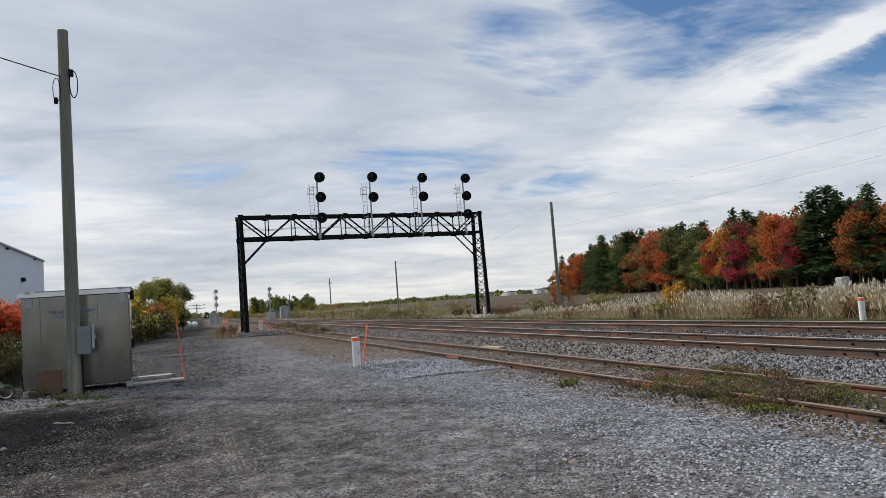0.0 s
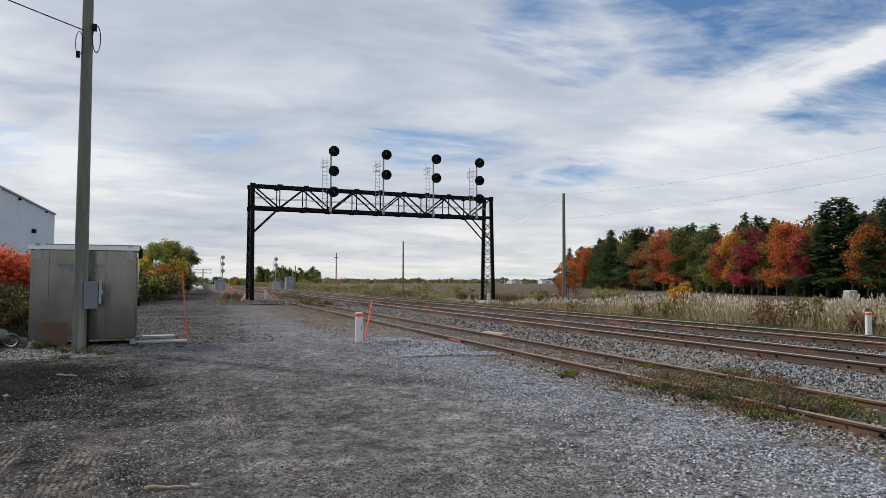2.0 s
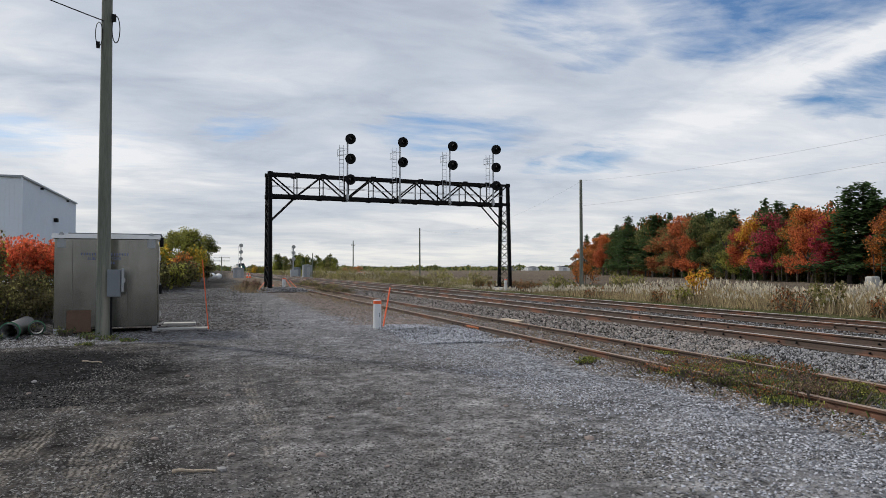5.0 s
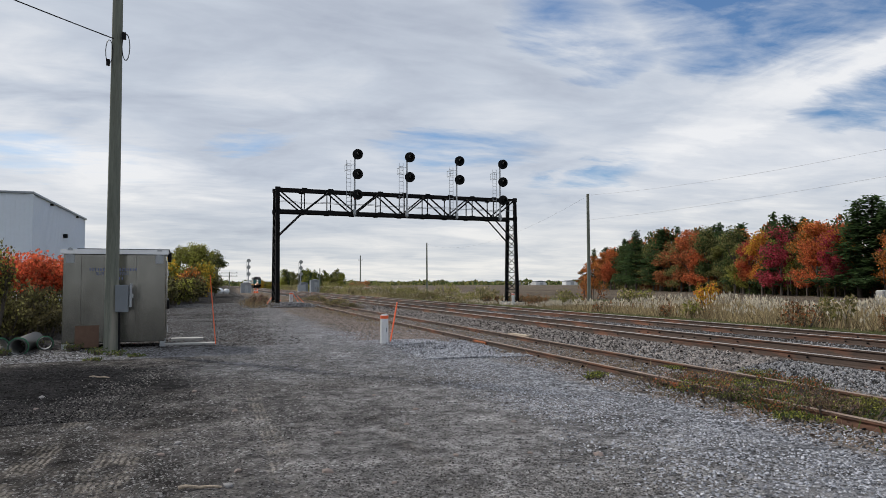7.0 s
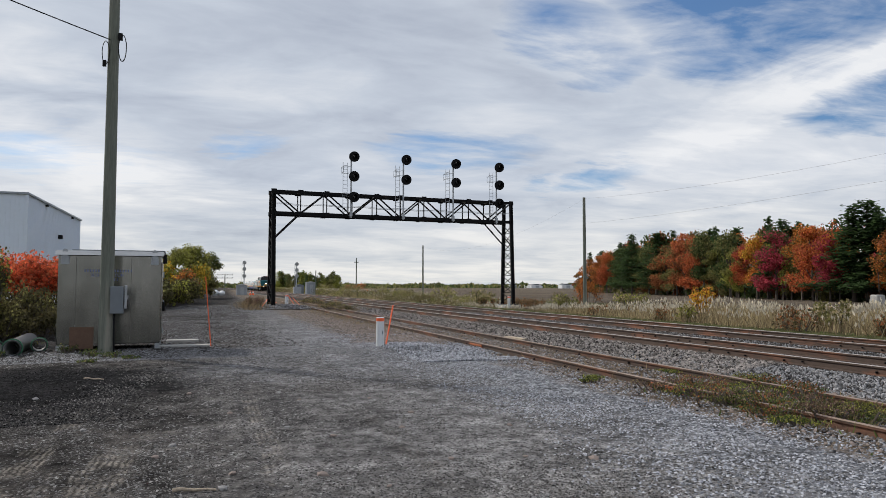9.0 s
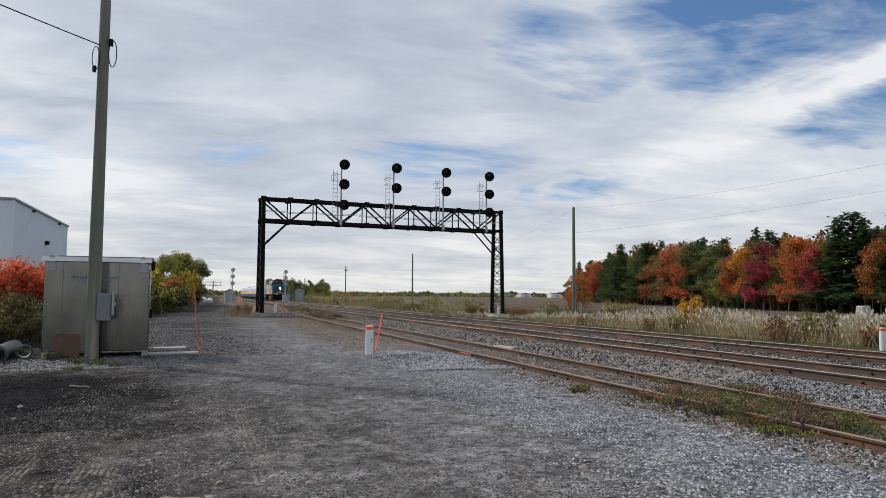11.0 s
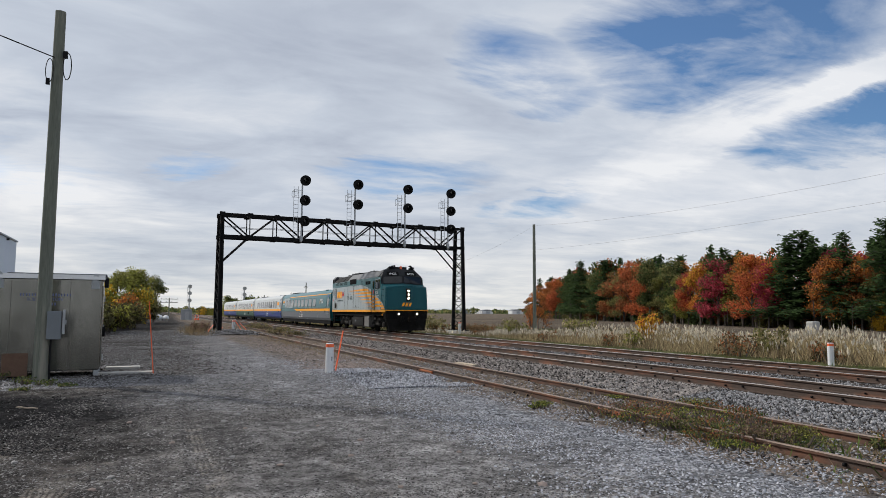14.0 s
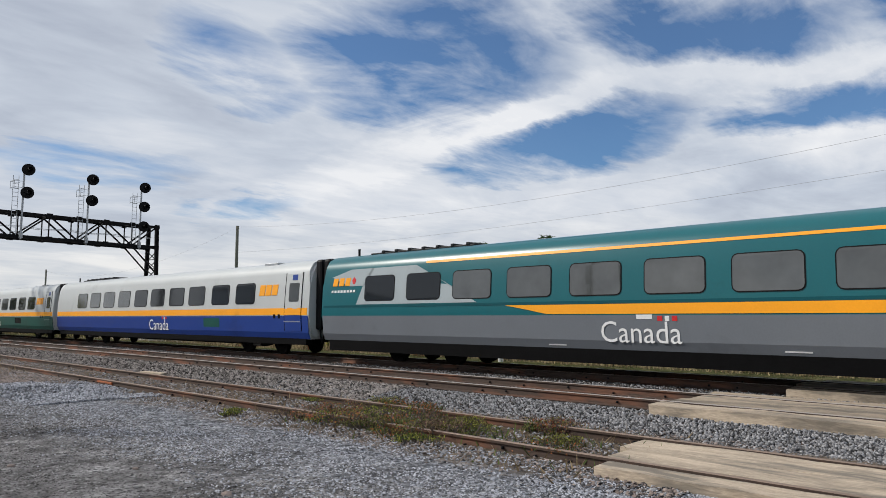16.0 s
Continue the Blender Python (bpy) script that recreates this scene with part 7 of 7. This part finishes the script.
        flat("lettering_bar", rect(13.5 - k * 0.15, 13.5 - k * 0.15 + 0.05, 2.28, 2.28 + (0.16 if k % 4 == 0 else 0.11)), -(W + 0.013), M["ink_green"], t)
    text("UN\nCHOIX\nVERT", 0.17, M["ink_green"], t, (-(W + 0.013), 9.85, 2.72), (90, 0, -90), "slogan", "RIGHT")
    text("A\nGREEN\nCHOICE", 0.17, M["ink_green"], t, (-(W + 0.013), 9.45, 2.72), (90, 0, -90), "slogan")
    text("6425", 0.34, M["white_paint"], t, (-(W + 0.012), 2.32, 2.66), (90, 0, -90), "road_number", "CENTER")
    text("GPA-30H", 0.12, M["white_paint"], t, (-(W + 0.012), 2.02, 2.50), (90, 0, -90), "class_lettering", "CENTER")
    # joints of the access panel below the cab window
    for o in (rect(1.62, 1.632, 1.62, 2.42), rect(2.64, 2.652, 1.62, 2.5), rect(1.62, 2.65, 2.30, 2.312)):
        flat("panel_joint", o, -(W + 0.015), M["joint"], t)
    # roof gear
    for y0, y1, w, z in ((1.95, 3.3, 0.55, 4.62), (6.4, 8.2, 0.5, 4.58), (9.9, 12.3, 0.7, 4.6)):
        bm = bmesh.new()
        box(bm, -w, w, y0, y1, 4.36, z, 0.04)
        part("roof_housing", bm, M["roof_black"], t)
    for y in (9.1, 12.9, 13.9):
        bm = bmesh.new()
        cyl(bm, (0, y, 4.4), (0, y, 4.56), 0.55, n=24)
        part("roof_fan", bm, M["roof_black"], t, smooth=True)
    for x, z in ((0.85, 4.6), (0.98, 4.52), (0.72, 4.66), (-0.62, 4.62), (-0.78, 4.56), (-0.46, 4.66)):
        bm = bmesh.new()
        cyl(bm, (x, 1.74, z), (x, 1.84, z), 0.075, 0.045, 12)
        cyl(bm, (x, 1.84, z), (x, 2.05, z), 0.04, 0.03, 10)
        part("horn", bm, M["black"], t, smooth=True)
    bm = bmesh.new()
    box(bm, 0.7, 1.0, 1.9, 2.0, 4.3, 4.55)
    part("horn_bracket", bm, M["black"], t)
    bm = bmesh.new()
    box(bm, -0.8, -0.45, 1.9, 2.0, 4.3, 4.6)
    part("horn_bracket", bm, M["black"], t)
    bm = bmesh.new()
    cyl(bm, (0.1, 1.95, 4.45), (0.1, 1.95, 4.66), 0.09, 0.07, 14)
    part("beacon", bm, M["orange"], t, "orange roof beacon", smooth=True)
    # frame, tank, boxes
    bm = bmesh.new()
    box(bm, -1.4, 1.4, 0.5, 15.4, 1.12, 1.40)
    part("underframe", bm, M["under"], t)
    bm = bmesh.new()
    sec = [(-1.42, 0.42), (-1.3, 0.26), (1.3, 0.26), (1.42, 0.42), (1.42, 0.98), (1.25, 1.1), (-1.25, 1.1), (-1.42, 0.98)]
    skin(bm, sec, 6.15, 9.3)
    tk = part("fuel_tank", bm, M["tank"], t, "glossy black fuel tank")
    bm = bmesh.new()
    cyl(bm, (-1.44, 8.2, 0.72), (-1.42, 8.2, 0.72), 0.08, n=14)
    part("gauge", bm, M["galv"], tk)
    for s in SIDES:
        bm = bmesh.new()
        box(bm, s * 1.0, s * 1.45, 4.55, 5.7, 0.32, 1.08, 0.02)
        bx = part("battery_box", bm, M["grey_dust"], t, "dusty grey equipment box")
        bm = bmesh.new()
        for y in (4.7, 5.5):
            cyl(bm, (s * 1.45, y, 0.9), (s * 1.465, y, 0.9), 0.03, n=8)
        part("bolt", bm, M["under"], bx)
    loco_truck(t, 3.15)
    loco_truck(t, 12.15)
    # pilot and plough
    bm = bmesh.new()
    prism(bm, [(-1.5, 0.35), (0, 0.05), (1.5, 0.35), (1.5, 0.9), (-1.5, 0.9)], "z", 0.95, 1.49)
    part("pilot_beam", bm, M["under"], t)
    bm = bmesh.new()
    pl = [(-1.45, 0.35, 0.95), (0, 0.05, 0.95), (1.45, 0.35, 0.95), (1.3, 0.16, 0.14), (0, -0.12, 0.14), (-1.3, 0.16, 0.14)]
    v = [bm.verts.new(p) for p in pl]
    w = [bm.verts.new((p[0], p[1] + 0.12, p[2])) for p in pl]
    for q in ((0, 1, 4, 5), (1, 2, 3, 4)):
        bm.faces.new([v[i] for i in q])
        bm.faces.new([w[i] for i in q][::-1])
    for i in range(6):
        j = (i + 1) % 6
        bm.faces.new((v[i], w[i], w[j], v[j]))
    part("snow_plough", bm, M["under"], t)
    bm = bmesh.new()
    cyl(bm, (0, -0.45, 0.88), (0, 0.5, 0.88), 0.09, n=10)
    box(bm, -0.16, 0.16, -0.6, -0.35, 0.74, 1.02, 0.04)
    part("coupler", bm, M["under"], t)
    for x in (-0.5, -0.35, 0.35, 0.5):
        bm = bmesh.new()
        prev = None
        for k in range(8):
            q = (x + 0.03 * k * (1 if x > 0 else -1), 0.05 - 0.2 * math.sin(k / 7 * 3.14), 1.1 - 0.09 * k)
            if prev:
                cyl(bm, prev, q, 0.025, n=6)
            prev = q
        part("air_hose", bm, M["under"], t)
    bm = bmesh.new()
    cyl(bm, (0, 15.3, 0.88), (0, 16.1, 0.88), 0.09, n=10)
    box(bm, -0.55, 0.55, 15.42, 15.6, 1.3, 3.5, 0.05)
    part("rear_gangway", bm, M["black"], t)
    return t


def car_section():
    half = [(1.44, 0.62), (1.54, 0.85), (1.585, 1.45), (1.575, 1.80), (1.545, 2.4), (1.50, 2.95), (1.45, 3.12), (1.33, 3.30), (1.10, 3.42), (0.6, 3.50)]
    return [(-x, z) for x, z in half] + [(x, z) for x, z in half[::-1]]


def side_x(z):
    """How far out the car's side is at a height."""
    s = [(0.62, 1.44), (0.85, 1.54), (1.45, 1.585), (1.80, 1.575), (2.4, 1.545), (2.95, 1.50), (3.12, 1.45), (3.30, 1.33)]
    for (a, xa), (b, xb) in zip(s, s[1:]):
        if a <= z <= b:
            return xa + (xb - xa) * (z - a) / (b - a)
    return 1.4


def on_side(name, outline, out, material, parent, side=-1, label=""):
    """A panel that lies on the leaning side of a car."""
    bm = bmesh.new()
    a = [bm.verts.new((side * (side_x(z) + out), y, z)) for y, z in outline]
    b = [bm.verts.new((side * (side_x(z) + out - 0.02), y, z)) for y, z in outline]
    bm.faces.new(a)
    n = len(a)
    for i in range(n):
        bm.faces.new((a[i], a[(i + 1) % n], b[(i + 1) % n], b[i]))
    return part(name, bm, material, parent, label)


def strip(y0, y1, z0, z1, n=1):
    """A band with rows of points at the bends of the side."""
    zs = [z0] + [z for z in (0.85, 1.45, 1.80, 2.4, 2.95, 3.12) if z0 + 0.01 < z < z1 - 0.01] + [z1]
    return [(y0, z) for z in zs] + [(y1, z) for z in zs[::-1]]


def car_bogie(parent, yc):
    t = new("bogie")
    t.parent = parent
    t.empty_display_size = 0.1
    for y in (yc - 1.2, yc + 1.2):
        wheelset(t, y, 0.42)
    for s in SIDES:
        bm = bmesh.new()
        o = [(-1.55, .40), (-.9, .36), (-.5, .28), (.5, .28), (.9, .36), (1.55, .40), (1.5, .56), (.6, .52), (-.6, .52), (-1.5, .56)]
        prism(bm, [(yc + a, b) for a, b in o], "x", s * 0.98, s * 1.12)
        f = part("side_frame", bm, M["under"], t)
        bm = bmesh.new()
        cyl(bm, (s * 1.14, yc - 0.6, 0.47), (s * 1.14, yc + 0.6, 0.47), 0.05, n=8)
        box(bm, s * 1.08, s * 1.2, yc - 0.25, yc + 0.25, 0.3, 0.62, 0.02)
        part("damper", bm, M["galv_dirty"], f)
    bm = bmesh.new()
    box(bm, -1.0, 1.0, yc - 0.9, yc + 0.9, 0.4, 0.72)
    part("bolster", bm, M["under"], t)


def build_car(scheme, label):
    c = thing("passenger_car", label, "passenger car", (FAR_X, 600, MAIN_TOP), 0, "passenger cars of the train")
    L = 25.1
    upper, lower = {"teal": ("teal", "car_grey"), "blue": ("car_white", "car_blue"), "green": ("car_white", "car_green")}[scheme]
    bm = bmesh.new()
    skin(bm, car_section(), 0, L)
    bmesh.ops.bevel(bm, geom=[e for e in bm.edges if abs(e.verts[0].co.y - e.verts[1].co.y) < 0.01 and (e.verts[0].co.y < 0.01 or e.verts[0].co.y > L - 0.01)], offset=0.10, segments=2, affect="EDGES")
    part("body", bm, M[upper], c, smooth=True)
    for s in SIDES:
        on_side("lower_side", strip(0.05, L - 0.05, 0.63, 1.44), 0.006, M[lower], c, s)
        if scheme == "teal":
            on_side("stripe", strip(0.1, 15.9, 1.47, 1.70), 0.012, M["yellow"], c, s, "golden yellow waist stripe")
            on_side("stripe_tip", [(15.9, 1.47), (15.9, 1.70), (17.2, 1.70), (16.5, 1.58)], 0.012, M["yellow"], c, s)
            on_side("waist_line", strip(0.1, L - 0.1, 1.71, 1.78), 0.010, M["teal_dark"], c, s)
            on_side("cornice_stripe", strip(0.1, 20.2, 2.98, 3.05), 0.010, M["yellow"], c, s, "thin yellow cornice stripe")
            # pale sweep at the rear end and over the grey at the front
            on_side("pale_sweep", [(23.3, 1.80), (18.2, 1.80), (19.4, 2.4), (20.6, 2.95), (22.6, 2.95), (23.0, 2.4)], 0.008, M["loco_grey"], c, s)
            on_side("pale_sweep", [(24.6, 2.72), (23.6, 2.95), (22.5, 2.95), (22.9, 2.4), (23.7, 2.4)], 0.008, M["loco_grey"], c, s)
            on_side("pale_sweep", [(0.35, 2.55), (0.35, 2.30), (2.6, 1.45), (5.2, 0.86), (7.4, 0.80), (4.6, 1.2), (2.3, 1.80)], 0.009, M["sweep_grey"], c, s)
        else:
            on_side("stripe", strip(0.1, L - 0.1, 1.47, 1.72), 0.012, M["yellow"], c, s, "golden yellow waist stripe")
        bm = bmesh.new()
        box(bm, s * 1.2, s * 1.46, 0.3, L - 0.3, 0.30 if scheme == "teal" else 0.42, 0.64)
        part("underskirt", bm, M["skirt"], c)
    centers = [22.2, 20.28, 18.4, 16.47, 14.54, 12.58, 10.64, 8.72, 6.8] if scheme == "teal" else [21.2, 19.35, 17.5, 15.6, 13.65, 11.85, 9.95, 8.1, 6.1, 4.2]
    for k, y in enumerate(centers):
        for s in SIDES:
            o = rect(y - 0.705, y + 0.705, 1.895, 2.705, 0.14)
            f = on_side("window_frame", o, 0.012, M["black"], c, s)
            on_side("pane", rect(y - 0.68, y + 0.68, 1.92, 2.68, 0.12), 0.018, M["glass_pale" if (scheme == "teal" and k > 1) or (scheme != "teal" and k < 4) else "glass"], f, s)
    for s in SIDES:
        d = on_side("door", strip(0.45, 1.45, 0.9, 3.0), 0.014, M["teal" if scheme == "teal" else upper], c, s)
        on_side("door_window", rect(0.62, 1.22, 1.95, 2.62, 0.06), 0.022, M["glass_pale"], d, s)
        on_side("door_stripe", strip(0.45, 1.45, 1.47, 1.70), 0.020, M["yellow"], d, s)
        on_side("door_lower", strip(0.45, 1.45, 0.9, 1.46), 0.019, M[lower], d, s)
        on_side("door_sill", strip(0.5, 1.5, 1.22, 1.26), 0.024, M["galv"], d, s)
        for y in (0.44, 1.46):
            on_side("door_joint", strip(y - 0.012, y + 0.012, 0.9, 3.0), 0.021, M["under"], d, s)
        for y in (1.75, 2.05):
            on_side("latch", rect(y, y + 0.12, 1.35, 1.5), 0.02, M["under"], d, s)
        on_side("access_sign", rect(0.75, 1.05, 2.72, 2.92), 0.024, M["car_blue"], d, s)
    x = -side_x(0.85) - 0.016
    text("Canada", 0.70, M["white_paint"], c, (x, 14.42 if scheme == "teal" else 12.6, 0.82), (94.4, 0, -90), "wordmark", width=0.95)
    for k, (a, b) in enumerate(((12.98, 12.86), (12.80, 12.70), (12.64, 12.52))):
        dy = 0 if scheme == "teal" else -1.72
        on_side("flag", rect(b + dy, a + dy, 1.31, 1.42), 0.012, M["red"] if k != 1 else M["white_paint"], c, -1)
    if scheme == "teal":
        on_side("number_plate", rect(13.1, 13.48, 1.35, 1.45), 0.012, M["white_paint"], c, -1)
        text("BUSINESS\nAFFAIRES", 0.24, M["white_paint"], c, (-side_x(2.4) - 0.012, 3.85, 2.45), (90, 0, -90), "class_lettering", width=0.9)
        for k in range(3):
            on_side("class_mark", [(4.35 - k * 0.05, 2.18 + k * 0.14), (4.2 - k * 0.05, 2.18 + k * 0.14), (4.14 - k * 0.05, 2.3 + k * 0.14), (4.29 - k * 0.05, 2.3 + k * 0.14)], 0.012, M["yellow" if k < 2 else "white_paint"], c, -1)
        for k in range(3):
            y0 = 24.55 - k * 0.32
            on_side("emblem", [(y0, 2.42), (y0 - 0.24, 2.42), (y0 - 0.30, 2.68), (y0 - 0.06, 2.68)], 0.014, M["yellow"], c, -1, "yellow slanted bars emblem")
        leaf = [(0, .14), (.1, .02), (.05, -.1), (-.05, -.1), (-.1, .02)]
        on_side("leaf_emblem", [(23.45 + a, 2.57 + b) for a, b in leaf], 0.014, M["red"], c, -1)
        for k in range(8):
            on_side("lettering_bar", rect(24.5 - k * 0.16, 24.6 - k * 0.16, 2.2, 2.28), 0.014, M["white_paint"], c, -1)
        for y in (5.1, 9.9, 15.4):
            on_side("reflector", rect(y, y + 0.5, 0.70, 0.73), 0.014, M["white_paint"], c, -1)
    else:
        for k in range(3):
            y0 = 3.2 - k * 0.42
            on_side("emblem", [(y0, 2.2), (y0 - 0.36, 2.2), (y0 - 0.42, 2.6), (y0 - 0.06, 2.6)], 0.014, M["yellow"], c, -1, "yellow slanted bars emblem")
        on_side("side_grille", rect(6.1, 7.4, 1.0, 1.36), 0.012, M["car_green" if scheme == "blue" else "under"], c, -1)
    # roof gear
    bm = bmesh.new()
    box(bm, -0.7, 0.7, 19.0, 23.6, 3.46, 3.54, 0.02)
    pod = part("roof_unit", bm, M["roof_black"], c)
    for k in range(7):
        bm = bmesh.new()
        box(bm, -0.72, 0.72, 19.2 + k * 0.62, 19.32 + k * 0.62, 3.52, 3.60, 0.01)
        part("rib", bm, M["roof_black"], pod)
    bm = bmesh.new()
    cyl(bm, (-0.7, 24.2, 3.45), (-0.7, 24.2, 3.72), 0.04, n=8)
    part("roof_vent", bm, M["black"], c)
    bm = bmesh.new()
    box(bm, -1.22, -0.9, 2.5, 3.4, 3.34, 3.46, 0.02)
    part("roof_hatch", bm, M["teal_dark" if scheme == "teal" else "galv"], c)
    for y0, y1 in ((-0.32, 0.02), (L - 0.02, L + 0.32)):
        bm = bmesh.new()
        box(bm, -1.3, 1.3, y0, y1, 0.95, 3.42, 0.09)
        part("gangway", bm, M["black"], c, "black rubber gangway diaphragm")
    for y0, y1 in ((-0.4, 0.4), (L - 0.4, L + 0.4)):
        bm = bmesh.new()
        cyl(bm, (0, y0, 0.88), (0, y1, 0.88), 0.09, n=8)
        part("coupler", bm, M["under"], c)
    for x in (-1.15, -0.9):
        bm = bmesh.new()
        prev = None
        for k in range(10):
            u = k / 9
            q = (x, -0.05 - 0.35 * u, 1.25 - 0.65 * math.sin(u * 3.14) * (1.1 if x < -1 else 0.8))
            if prev:
                cyl(bm, prev, q, 0.03, n=6)
            prev = q
        part("jumper_cable", bm, M["black"], c)
    bm = bmesh.new()
    box(bm, -0.9, 0.9, 5.5, 19.5, 0.32, 0.66)
    part("underframe_equipment", bm, M["under"], c)
    car_bogie(c, 3.9)
    car_bogie(c, 20.9)
    return c


M["grey_dust"] = mat("dusty_grey_box_paint", (0.15, 0.145, 0.135), 0.7, vary=0.2, scale=3, bump=0.1)
M["galv_dirty"] = mat("grimy_galvanised", (0.14, 0.13, 0.12), 0.7, 0.3, vary=0.3, scale=3, bump=0.2)
M["sweep_grey"] = paint("mid_grey_sweep_paint", (0.25, 0.27, 0.29), 0.4)
TRAIN = [(build_locomotive(), 0.0)]
for n_, (scheme_, label_) in enumerate((("teal", "teal and dark grey passenger car with a yellow waist stripe"), ("blue", "pale grey passenger car with a blue lower side and yellow stripe"),
                                        ("green", "pale grey passenger car with a green lower side and yellow stripe"), ("blue", "pale grey rear passenger car with a blue lower side"))):
    TRAIN.append((build_car(scheme_, label_), 16.25 + 25.85 * n_))


# ---- what moves ----
# seconds and the distance of the locomotive's nose along the track
RUN = [(0.0, 543), (1.5, 490), (3.5, 418), (6.0, 327), (7.0, 291), (8.0, 255.5), (9.0, 220), (10.0, 184), (10.5, 166), (11.0, 148.5), (11.5, 131), (12.0, 113.5),
       (12.5, 96), (13.0, 78.3), (13.5, 61.2), (14.0, 44.4), (14.5, 27.9), (15.0, 11.2), (15.5, -5.6), (16.0, -22.4)]


def motions():
    for ob, back in TRAIN:
        walk(ob, [(t, pose(FAR_X, s + back, MAIN_TOP)) for t, s in RUN])


motions()
